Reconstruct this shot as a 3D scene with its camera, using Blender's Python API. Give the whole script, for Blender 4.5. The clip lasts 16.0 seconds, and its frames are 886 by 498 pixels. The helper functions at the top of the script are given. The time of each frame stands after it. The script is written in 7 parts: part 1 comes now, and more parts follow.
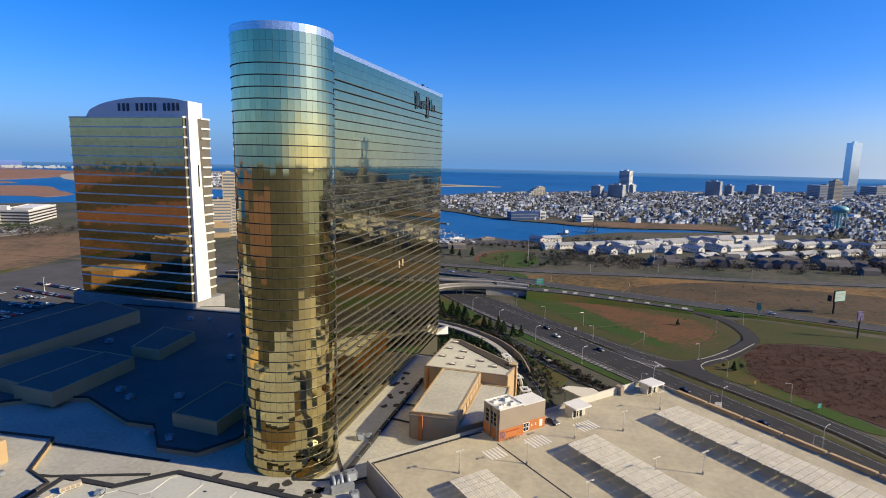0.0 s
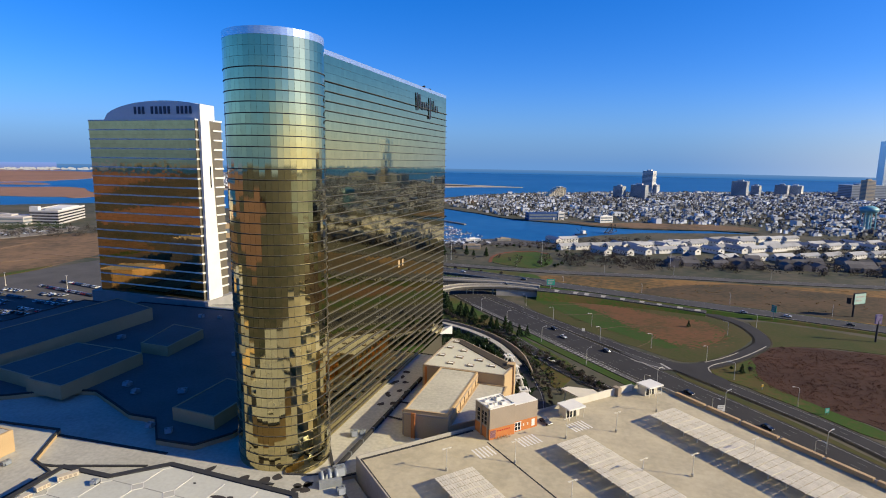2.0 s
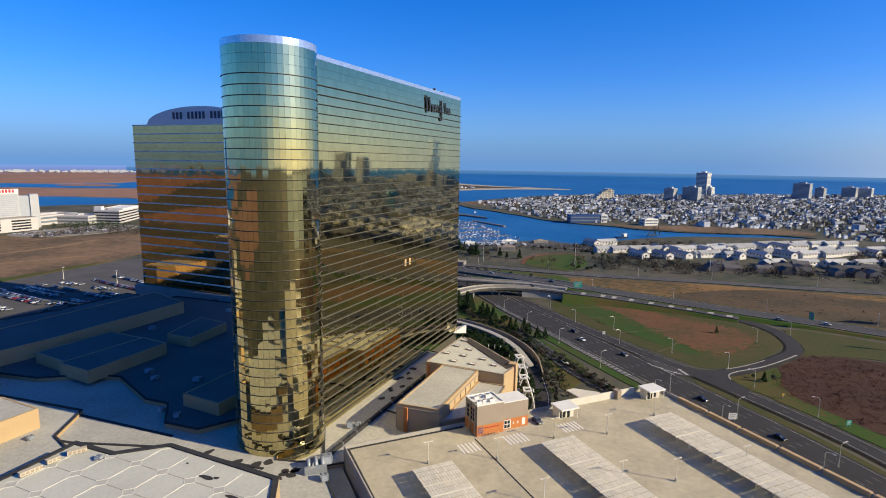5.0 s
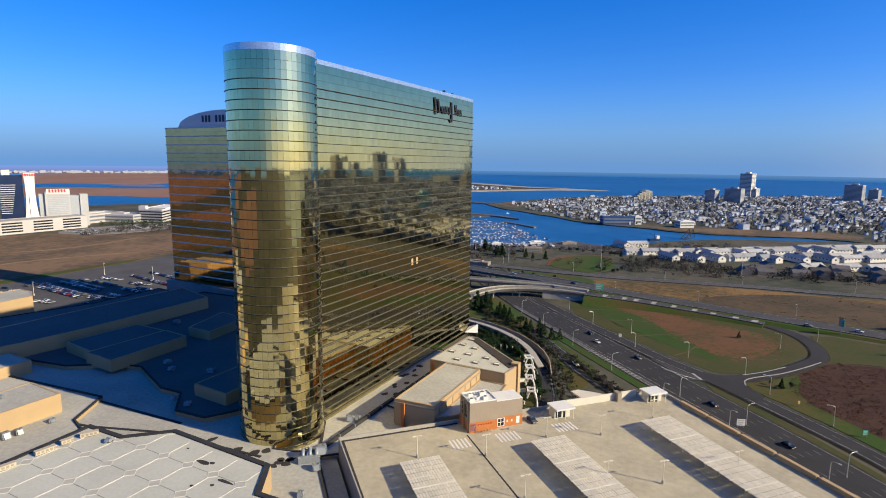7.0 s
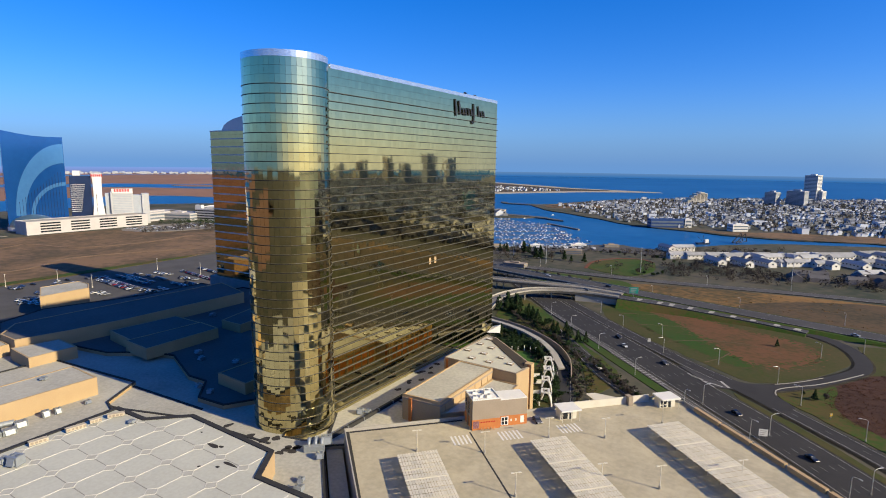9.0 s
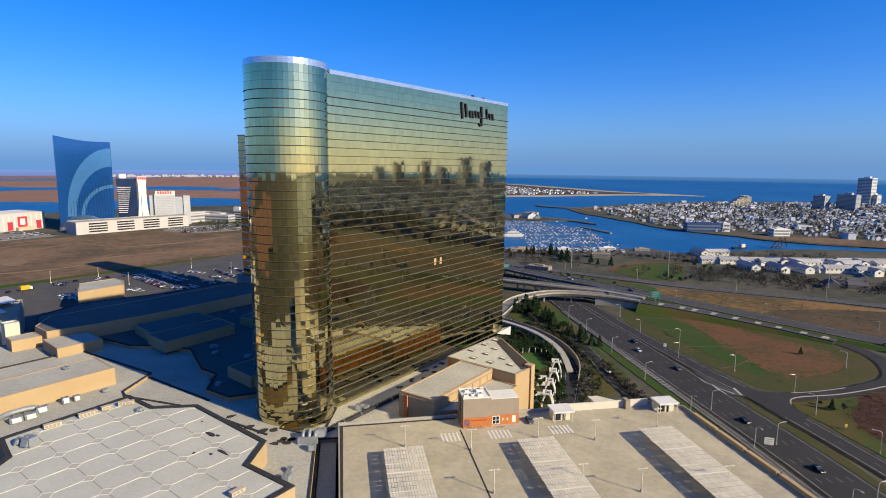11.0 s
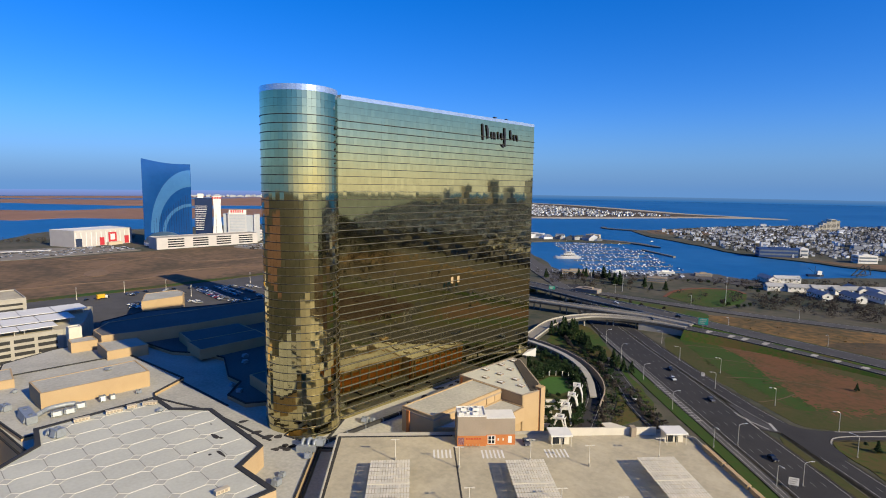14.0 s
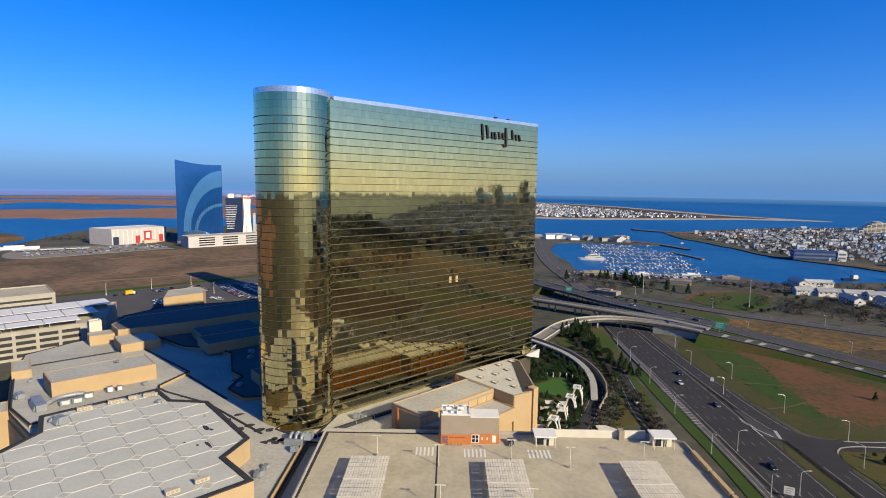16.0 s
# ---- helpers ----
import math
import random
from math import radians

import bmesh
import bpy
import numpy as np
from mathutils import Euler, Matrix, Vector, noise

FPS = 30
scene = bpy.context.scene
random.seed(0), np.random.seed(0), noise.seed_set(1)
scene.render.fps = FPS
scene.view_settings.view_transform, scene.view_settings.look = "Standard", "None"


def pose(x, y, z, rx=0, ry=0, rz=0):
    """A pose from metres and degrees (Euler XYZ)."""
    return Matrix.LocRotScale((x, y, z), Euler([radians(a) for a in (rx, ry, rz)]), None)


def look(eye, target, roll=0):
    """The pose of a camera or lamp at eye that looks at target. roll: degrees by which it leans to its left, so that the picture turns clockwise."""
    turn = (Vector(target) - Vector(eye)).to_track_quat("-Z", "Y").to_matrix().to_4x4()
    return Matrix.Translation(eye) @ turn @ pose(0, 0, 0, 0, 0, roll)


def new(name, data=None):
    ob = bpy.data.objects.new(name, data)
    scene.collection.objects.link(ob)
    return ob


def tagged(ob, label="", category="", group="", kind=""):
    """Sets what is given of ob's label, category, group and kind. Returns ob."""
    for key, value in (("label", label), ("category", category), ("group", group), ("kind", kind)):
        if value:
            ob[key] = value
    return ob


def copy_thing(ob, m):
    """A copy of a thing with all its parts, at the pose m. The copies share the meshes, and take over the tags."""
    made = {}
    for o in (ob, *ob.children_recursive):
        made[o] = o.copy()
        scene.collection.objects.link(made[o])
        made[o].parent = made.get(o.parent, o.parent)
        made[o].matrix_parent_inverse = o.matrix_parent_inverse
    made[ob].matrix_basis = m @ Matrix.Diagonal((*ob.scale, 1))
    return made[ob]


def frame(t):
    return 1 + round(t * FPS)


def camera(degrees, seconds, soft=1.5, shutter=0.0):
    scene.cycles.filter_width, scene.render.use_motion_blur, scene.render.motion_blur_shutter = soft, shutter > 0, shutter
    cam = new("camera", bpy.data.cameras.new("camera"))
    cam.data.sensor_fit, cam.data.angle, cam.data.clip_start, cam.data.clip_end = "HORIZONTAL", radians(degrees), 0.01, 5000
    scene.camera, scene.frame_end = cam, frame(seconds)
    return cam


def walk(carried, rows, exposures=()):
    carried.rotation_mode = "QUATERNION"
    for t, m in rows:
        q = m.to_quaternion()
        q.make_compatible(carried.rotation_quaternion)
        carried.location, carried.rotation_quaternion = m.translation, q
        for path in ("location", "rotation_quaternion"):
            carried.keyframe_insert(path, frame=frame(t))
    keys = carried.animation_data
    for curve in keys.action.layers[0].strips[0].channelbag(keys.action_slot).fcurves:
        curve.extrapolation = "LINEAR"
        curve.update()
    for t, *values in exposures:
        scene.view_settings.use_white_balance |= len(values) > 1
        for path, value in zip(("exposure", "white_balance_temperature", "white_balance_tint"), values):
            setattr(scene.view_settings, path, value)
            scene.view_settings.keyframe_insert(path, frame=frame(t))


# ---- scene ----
cam = camera(77.5, 16.0, soft=1.0)
METRES, EYE, TILT, LEAN, TURN = 112.0, 99.0, 0.0, 0.0, 15.1
ROWS = [
    (0.0, 0.0077, 0.0048, 0.0, 0.4088, -9.08, -1.16),
    (0.5, 0.0265, 0.0014, 0.001, 1.3145, -9.08, -1.1),
    (1.0, 0.0478, -0.0014, 0.002, 2.0302, -9.07, -1.04),
    (1.5, 0.07, -0.004, 0.0019, 2.4959, -9.06, -1.0),
    (2.0, 0.0935, -0.0071, 0.0014, 2.8116, -9.06, -0.94),
    (2.5, 0.1187, -0.0105, 0.0005, 3.1373, -9.06, -0.9),
    (3.0, 0.1444, -0.014, 0.0001, 3.633, -9.03, -0.89),
    (3.5, 0.1723, -0.0169, 0.0002, 4.7787, -9.0, -0.85),
    (4.0, 0.2004, -0.0201, -0.0002, 5.9044, -8.97, -0.81),
    (6.5, 0.3495, -0.034, 0.0011, 11.1129, -8.88, -0.72),
    (7.0, 0.3804, -0.0358, 0.0019, 12.0886, -8.88, -0.71),
    (7.5, 0.4118, -0.036, 0.0026, 13.4143, -8.88, -0.75),
    (8.0, 0.4444, -0.0357, 0.0029, 14.73, -8.87, -0.72),
    (8.5, 0.4765, -0.0344, 0.0027, 15.9957, -8.85, -0.71),
    (9.0, 0.5089, -0.032, 0.0018, 17.4114, -8.81, -0.69),
    (11.5, 0.6761, -0.0095, -0.0009, 22.5199, -8.5, -0.58),
    (12.0, 0.7105, -0.0012, -0.001, 23.9156, -8.5, -0.6),
    (12.5, 0.7433, 0.0074, -0.0008, 25.9413, -8.43, -0.64),
    (13.0, 0.7766, 0.0179, -0.0007, 27.337, -8.04, -0.67),
    (13.5, 0.8094, 0.0293, -0.0014, 28.2727, -7.23, -0.68),
    (14.0, 0.8414, 0.0418, -0.0021, 28.8584, -6.46, -0.7),
    (14.5, 0.8729, 0.0558, -0.0024, 29.3341, -6.44, -0.69),
    (15.0, 0.9043, 0.0702, -0.0026, 30.2598, -6.43, -0.69),
    (15.5, 0.9358, 0.0854, -0.0024, 31.6255, -6.44, -0.71),
    (16.0, 0.9661, 0.1015, -0.0029, 32.3512, -6.44, -0.73),
]
walk(cam, [(t, pose(0, 0, EYE, TILT, LEAN, TURN) @ pose(METRES * x, METRES * y, METRES * z, 90 + pitch, roll, yaw)) for t, x, y, z, yaw, pitch, roll in ROWS],
     exposures=[(0.0, 0.96, 5400, 10), (9.0, 0.96, 5400, 10), (12.5, 0.87, 5380, 10), (16.0, 0.85, 5350, 10)])

# ---- sky and sun ----
SUN_EL, SUN_AZ = 26.2, 4.1          # degrees; azimuth from +x towards +y
world = bpy.data.worlds.new("sky")
scene.world = world
world.use_nodes = True
wn = world.node_tree
wn.nodes.clear()
sky = wn.nodes.new("ShaderNodeTexSky")
sky.sky_type, sky.sun_disc = "NISHITA", False
sky.sun_elevation, sky.sun_rotation = radians(SUN_EL), radians(90 - SUN_AZ)
sky.altitude, sky.air_density, sky.dust_density, sky.ozone_density = 100, 0.9, 1.0, 3.0
bgn, won = wn.nodes.new("ShaderNodeBackground"), wn.nodes.new("ShaderNodeOutputWorld")
bgn.inputs["Strength"].default_value = 0.072
soft = wn.nodes.new("ShaderNodeGamma")
soft.inputs["Gamma"].default_value = 0.85
rich = wn.nodes.new("ShaderNodeHueSaturation")
rich.inputs["Saturation"].default_value = 1.5
wn.links.new(sky.outputs[0], soft.inputs["Color"])
wn.links.new(soft.outputs[0], rich.inputs["Color"])
tint = wn.nodes.new("ShaderNodeMix")
tint.data_type, tint.blend_type = "RGBA", "MULTIPLY"
tint.inputs[0].default_value = 1.0
tint.inputs[7].default_value = (0.79, 0.96, 1.39, 1)
wn.links.new(rich.outputs[0], tint.inputs[6])
# pale haze low over the horizon, the same all round
way, split, low = wn.nodes.new("ShaderNodeTexCoord"), wn.nodes.new("ShaderNodeSeparateXYZ"), wn.nodes.new("ShaderNodeMapRange")
wn.links.new(way.outputs["Generated"], split.inputs[0])
wn.links.new(split.outputs[2], low.inputs[0])
low.interpolation_type = "SMOOTHERSTEP"
low.inputs[1].default_value, low.inputs[2].default_value, low.inputs[3].default_value, low.inputs[4].default_value = -0.10, 0.17, 1.0, 0.0
haze = wn.nodes.new("ShaderNodeMix")
haze.data_type = "RGBA"
# the haze is brighter and warmer towards the sun
dot, lobe, hue = wn.nodes.new("ShaderNodeVectorMath"), wn.nodes.new("ShaderNodeMapRange"), wn.nodes.new("ShaderNodeMix")
dot.operation = "DOT_PRODUCT"
dot.inputs[1].default_value = (math.cos(radians(SUN_AZ)), math.sin(radians(SUN_AZ)), 0.0)
wn.links.new(way.outputs["Generated"], dot.inputs[0])
wn.links.new(dot.outputs["Value"], lobe.inputs[0])
lobe.interpolation_type = "SMOOTHSTEP"
lobe.inputs[1].default_value, lobe.inputs[2].default_value = 0.1, 1.0
hue.data_type = "RGBA"
hue.inputs[6].default_value, hue.inputs[7].default_value = (1.25, 2.42, 4.25, 1), (10.5, 9.0, 6.5, 1)
wn.links.new(lobe.outputs[0], hue.inputs[0])
wn.links.new(hue.outputs[2], haze.inputs[7])
wn.links.new(low.outputs[0], haze.inputs[0])
wn.links.new(tint.outputs[2], haze.inputs[6])
wn.links.new(haze.outputs[2], bgn.inputs[0])
wn.links.new(bgn.outputs[0], won.inputs[0])
sun = new("sun", bpy.data.lights.new("sun", "SUN"))
sun.data.energy, sun.data.angle, sun.data.color = 5.0, radians(0.5), (1.0, 0.755, 0.40)
ca, sa, ce, se = (math.cos(radians(SUN_AZ)), math.sin(radians(SUN_AZ)), math.cos(radians(SUN_EL)), math.sin(radians(SUN_EL)))
sun.matrix_world = look((300 * ca * ce, 300 * sa * ce, 300 * se), (0, 0, 0))

# ---- materials ----
def mat(name, c1, c2=None, scale=0.2, rough=0.75, metal=0.0, bump=0.0, fine=None, island=0.0, obj=0.0, spec=None, lo=0.35, hi=0.65):
    """Two colours mixed by noise at a large and a fine scale (per metre), with fine relief; island and obj vary the value from piece to piece."""
    m = bpy.data.materials.new(name)
    m.use_nodes = True
    nt = m.node_tree
    b = nt.nodes["Principled BSDF"]
    b.inputs["Roughness"].default_value, b.inputs["Metallic"].default_value = rough, metal
    b.inputs["Specular IOR Level"].default_value = (0.15 if rough > 0.55 else 0.5) if spec is None else spec
    c2 = c2 or tuple(v * 0.8 for v in c1)
    if metal < 0.5:
        c1, c2 = (tuple(v * (0.61 if max(c1) < 0.7 else 0.72) for v in c) for c in (c1, c2))
    geo = nt.nodes.new("ShaderNodeNewGeometry")
    n1, n2 = nt.nodes.new("ShaderNodeTexNoise"), nt.nodes.new("ShaderNodeTexNoise")
    n1.inputs["Scale"].default_value, n1.inputs["Detail"].default_value = scale, 6
    n2.inputs["Scale"].default_value, n2.inputs["Detail"].default_value = fine or scale * 9, 4
    for n in (n1, n2):
        nt.links.new(geo.outputs["Position"], n.inputs["Vector"])
    add = nt.nodes.new("ShaderNodeMath")
    add.operation, add.inputs[1].default_value = "MULTIPLY_ADD", 0.45
    nt.links.new(n2.outputs[0], add.inputs[0])
    half = nt.nodes.new("ShaderNodeMath")
    half.operation, half.inputs[1].default_value = "MULTIPLY", 0.6
    nt.links.new(n1.outputs[0], half.inputs[0])
    nt.links.new(half.outputs[0], add.inputs[2])
    ramp = nt.nodes.new("ShaderNodeValToRGB")
    ramp.color_ramp.elements[0].position, ramp.color_ramp.elements[1].position = lo, hi
    ramp.color_ramp.elements[0].color, ramp.color_ramp.elements[1].color = (*c2, 1), (*c1, 1)
    nt.links.new(add.outputs[0], ramp.inputs[0])
    out = ramp.outputs[0]
    for amount, src in ((island, geo.outputs["Random Per Island"]), (obj, nt.nodes.new("ShaderNodeObjectInfo").outputs["Random"])):
        if amount:
            hsv, mr = nt.nodes.new("ShaderNodeHueSaturation"), nt.nodes.new("ShaderNodeMapRange")
            mr.inputs[3].default_value, mr.inputs[4].default_value = 1 - amount, 1 + amount
            nt.links.new(src, mr.inputs[0])
            nt.links.new(mr.outputs[0], hsv.inputs["Value"])
            nt.links.new(out, hsv.inputs["Color"])
            out = hsv.outputs[0]
    nt.links.new(out, b.inputs["Base Color"])
    if bump:
        bp = nt.nodes.new("ShaderNodeBump")
        bp.inputs["Strength"].default_value, bp.inputs["Distance"].default_value = bump, 0.05
        nt.links.new(n2.outputs[0], bp.inputs["Height"])
        nt.links.new(bp.outputs[0], b.inputs["Normal"])
    return m


GOLD = mat("gold_glass", (0.598, 0.53, 0.268), (0.54, 0.478, 0.239), 0.05, rough=0.04, metal=1.0, island=0.06, obj=0.06)
GOLDTRIM = mat("gold_mullion", (0.125, 0.112, 0.080), (0.092, 0.083, 0.060), 0.3, rough=0.5, metal=0.2)
# ledge tops coloured as sunlit, the strips below as their shaded undersides
SILL = mat("sunlit_sill_metal", (0.155, 0.142, 0.108), (0.118, 0.108, 0.082), 0.3, rough=0.5, metal=0.2)
LEDGESHADE = mat("ledge_shade_bronze", (0.028, 0.026, 0.022), (0.020, 0.018, 0.016), 0.3, rough=0.6)
SILVER = mat("parapet_glass", (0.62, 0.66, 0.70), (0.5, 0.55, 0.6), 0.3, rough=0.2, metal=0.8, obj=0.1)
BRONZE = mat("bronze_glass", (0.51, 0.365, 0.165), (0.44, 0.31, 0.14), 0.05, rough=0.03, metal=1.0, island=0.08)
WHITEP = mat("white_paint", (0.80, 0.79, 0.76), (0.72, 0.71, 0.68), 0.15, rough=0.6)
BLUEG = mat("blue_glass", (0.020, 0.095, 0.345), (0.017, 0.078, 0.30), 0.02, rough=0.12, metal=0.55)
BLUEG2 = mat("pale_blue_glass", (0.085, 0.235, 0.52), (0.072, 0.20, 0.47), 0.02, rough=0.15, metal=0.55)
DARKBLUE = mat("dark_blue_glass", (0.03, 0.05, 0.13), (0.025, 0.04, 0.1), 0.1, rough=0.15, metal=0.5)
ROOF = mat("roof_membrane", (0.62, 0.60, 0.515), (0.42, 0.41, 0.355), 0.045, rough=0.85, bump=0.3, fine=0.9)
HEXROOF = mat("dome_membrane", (0.69, 0.685, 0.585), (0.57, 0.565, 0.485), 0.06, rough=0.8, bump=0.25, fine=1.1)
ROOFD = mat("dark_coping", (0.06, 0.06, 0.06), (0.035, 0.035, 0.04), 0.4, rough=0.8)
STUCCO = mat("beige_stucco", (0.58, 0.43, 0.24), (0.50, 0.36, 0.20), 0.12, rough=0.85, bump=0.2, fine=3)
GREYST = mat("taupe_stucco", (0.42, 0.35, 0.27), (0.36, 0.30, 0.23), 0.2, rough=0.85, bump=0.2, fine=3)
ORANGE = mat("orange_stucco", (0.62, 0.24, 0.07), (0.52, 0.19, 0.06), 0.3, rough=0.8)
DECK = mat("deck_concrete", (0.635, 0.567, 0.408), (0.455, 0.412, 0.298), 0.10, rough=0.8, bump=0.2, fine=0.7)
CONC = mat("concrete", (0.52, 0.49, 0.43), (0.40, 0.38, 0.33), 0.15, rough=0.85, bump=0.2, fine=2)
ASPH = mat("asphalt", (0.060, 0.058, 0.058), (0.042, 0.041, 0.042), 0.09, rough=0.9, bump=0.1, fine=2)
ASPH2 = mat("worn_asphalt", (0.135, 0.13, 0.125), (0.09, 0.087, 0.083), 0.06, rough=0.9, fine=1)
RAMP = mat("ramp_concrete", (0.33, 0.30, 0.25), (0.24, 0.22, 0.19), 0.1, rough=0.9, fine=1)
PAINTD = mat("worn_road_paint", (0.34, 0.335, 0.32), (0.16, 0.158, 0.15), 0.5, rough=0.8)
PAINT = mat("road_paint", (0.60, 0.59, 0.55), (0.34, 0.33, 0.31), 0.8, rough=0.7)
LAND = mat("winter_ground", (0.140, 0.125, 0.088), (0.058, 0.070, 0.046), 0.014, rough=0.95, fine=0.11, bump=0.3, lo=0.40, hi=0.62)
GRASS = mat("grass", (0.052, 0.100, 0.012), (0.108, 0.088, 0.026), 0.022, rough=0.95, fine=0.4, bump=0.3, lo=0.44, hi=0.57)
GRASSD = mat("dull_grass", (0.062, 0.078, 0.018), (0.105, 0.084, 0.032), 0.04, rough=0.95, fine=0.5, bump=0.3)
GRASSV = mat("lush_grass", (0.042, 0.096, 0.012), (0.070, 0.086, 0.018), 0.04, rough=0.95, fine=0.5, bump=0.3)
GRAVEL = mat("gravel_edge", (0.120, 0.108, 0.080), (0.075, 0.072, 0.052), 0.12, rough=0.95, fine=0.9)
ASPH3 = mat("grey_asphalt", (0.100, 0.097, 0.099), (0.066, 0.064, 0.066), 0.07, rough=0.9, fine=1.4)
KERB = mat("kerb_stone", (0.12, 0.115, 0.105), (0.09, 0.087, 0.08), 0.3, rough=0.9)
# pale roof membrane darkened for roofs in the tower's shade; also jetty rock
ROOF2 = mat("shade_and_rock_grey", (0.18, 0.175, 0.17), (0.13, 0.128, 0.125), 0.05, rough=0.85, bump=0.3, fine=0.9)
GRASSB = mat("bright_grass", (0.075, 0.170, 0.030), (0.060, 0.130, 0.028), 0.05, rough=0.95, fine=0.6)
BROWN = mat("dry_grass", (0.180, 0.088, 0.040), (0.105, 0.076, 0.028), 0.035, rough=0.95, fine=0.35, bump=0.3, lo=0.42, hi=0.58)
RUSTG = mat("brush_floor", (0.095, 0.050, 0.032), (0.060, 0.034, 0.024), 0.04, rough=0.95, fine=0.4)
REED = mat("reed_bed", (0.290, 0.170, 0.058), (0.105, 0.082, 0.036), 0.011, rough=0.95, fine=0.2, lo=0.44, hi=0.60)
MARSH = mat("salt_marsh", (0.36, 0.205, 0.130), (0.26, 0.155, 0.105), 0.004, rough=0.95, fine=0.03)
ROUGH = mat("russet_rough", (0.135, 0.092, 0.050), (0.072, 0.062, 0.034), 0.02, rough=0.95, fine=0.25, lo=0.42, hi=0.58)
FIELD = mat("bare_field", (0.255, 0.165, 0.092), (0.118, 0.090, 0.052), 0.016, rough=0.95, fine=0.12, bump=0.3, lo=0.42, hi=0.60)
SCRUB = mat("dune_scrub", (0.115, 0.090, 0.065), (0.070, 0.060, 0.042), 0.01, rough=0.95, fine=0.06)
SAND = mat("sand", (0.52, 0.46, 0.36), (0.42, 0.37, 0.29), 0.02, rough=0.95)
WATER = mat("bay_water", (0.016, 0.118, 0.345), (0.036, 0.168, 0.430), 0.0025, rough=0.45, fine=0.035, spec=0.22, lo=0.40, hi=0.60)


def glow(name, rgb, k):
    m = bpy.data.materials.new(name)
    m.use_nodes = True
    b = m.node_tree.nodes["Principled BSDF"]
    b.inputs["Base Color"].default_value = (0, 0, 0, 1)
    b.inputs["Specular IOR Level"].default_value = 0
    b.inputs["Emission Color"].default_value, b.inputs["Emission Strength"].default_value = (*rgb, 1), k
    return m


def haze_strip(name, low, high, z0, z1):
    """A glowing far strip with haze painted in: its emission pales from foot to top."""
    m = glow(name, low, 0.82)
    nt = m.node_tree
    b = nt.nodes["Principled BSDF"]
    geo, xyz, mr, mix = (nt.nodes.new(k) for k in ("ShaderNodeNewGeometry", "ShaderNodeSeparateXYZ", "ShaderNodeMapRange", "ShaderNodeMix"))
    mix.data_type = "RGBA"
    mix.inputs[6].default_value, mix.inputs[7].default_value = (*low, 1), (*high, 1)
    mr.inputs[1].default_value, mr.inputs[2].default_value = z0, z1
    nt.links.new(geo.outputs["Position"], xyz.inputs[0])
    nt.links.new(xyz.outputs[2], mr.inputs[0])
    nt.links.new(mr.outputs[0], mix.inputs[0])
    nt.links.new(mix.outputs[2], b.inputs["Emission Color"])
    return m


SEABACK = haze_strip("painted_haze_sea", (0.028, 0.100, 0.225), (0.092, 0.156, 0.245), -3, 34)
HAZEBACK = haze_strip("painted_haze_marsh", (0.150, 0.160, 0.265), (0.165, 0.225, 0.400), 0, 44)
LANDBACK = haze_strip("painted_haze_land", (0.110, 0.120, 0.120), (0.190, 0.195, 0.190), 0, 30)

# ---- building tools ----
def bm_ob(name, bm, material, parent=None, label="", smooth=False):
    me = bpy.data.meshes.new(name)
    bm.normal_update()
    bm.to_mesh(me)
    bm.free()
    for m in (material if isinstance(material, (list, tuple)) else [material]):
        me.materials.append(m)
    if smooth:
        me.polygons.foreach_set("use_smooth", [True] * len(me.polygons))
    ob = new(name, me)
    if parent:
        ob.parent = parent
    if label:
        ob["label"] = label
    return ob


def part(name, bm, material, parent, label="", smooth=False):
    return bm_ob(name, bm, material, parent, label, smooth)


def thing(name, label, category, group="", at=None, kind=""):
    e = new(name)
    e.empty_display_size = 0.5
    if at is not None:
        e.matrix_world = at if isinstance(at, Matrix) else pose(*at)
    return tagged(e, label, category, group, kind)


def prism(poly, z0, z1, bm=None, m=None, caps=(True, True)):
    """An upright prism over a plan polygon."""
    bm = bm or bmesh.new()
    area = sum(a[0] * b[1] - b[0] * a[1] for a, b in zip(poly, poly[1:] + poly[:1]))
    if area < 0:
        poly = poly[::-1]
    lo = [bm.verts.new((x, y, z0)) for x, y in poly]
    hi = [bm.verts.new((x, y, z1)) for x, y in poly]
    n = len(poly)
    for i in range(n):
        bm.faces.new((lo[i], lo[(i + 1) % n], hi[(i + 1) % n], hi[i]))
    if caps[1]:
        bm.faces.new(hi)
    if caps[0]:
        bm.faces.new(lo[::-1])
    return bm


def cube(x0, x1, y0, y1, z0, z1, bm=None, m=None):
    """A box, optionally laid by the matrix m."""
    bm = bm or bmesh.new()
    vs = [Vector((x, y, z)) for z in (z0, z1) for x, y in ((x0, y0), (x1, y0), (x1, y1), (x0, y1))]
    vs = [bm.verts.new(m @ v if m else v) for v in vs]
    for f in ((3, 2, 1, 0), (4, 5, 6, 7), (0, 1, 5, 4), (1, 2, 6, 5), (2, 3, 7, 6), (3, 0, 4, 7)):
        bm.faces.new([vs[i] for i in f])
    return bm


def tube(p, q, r0, r1=None, n=8, bm=None):
    """A tapered round bar from p to q."""
    bm = bm or bmesh.new()
    p, q = Vector(p), Vector(q)
    r1 = r0 if r1 is None else r1
    t = (q - p).to_track_quat("Z", "Y").to_matrix()
    rings = [[bm.verts.new(c + t @ Vector((r * math.cos(a), r * math.sin(a), 0))) for a in (2 * math.pi * i / n for i in range(n))] for c, r in ((p, r0), (q, r1))]
    for i in range(n):
        bm.faces.new((rings[0][i], rings[0][(i + 1) % n], rings[1][(i + 1) % n], rings[1][i]))
    bm.faces.new(rings[1])
    bm.faces.new(rings[0][::-1])
    return bm


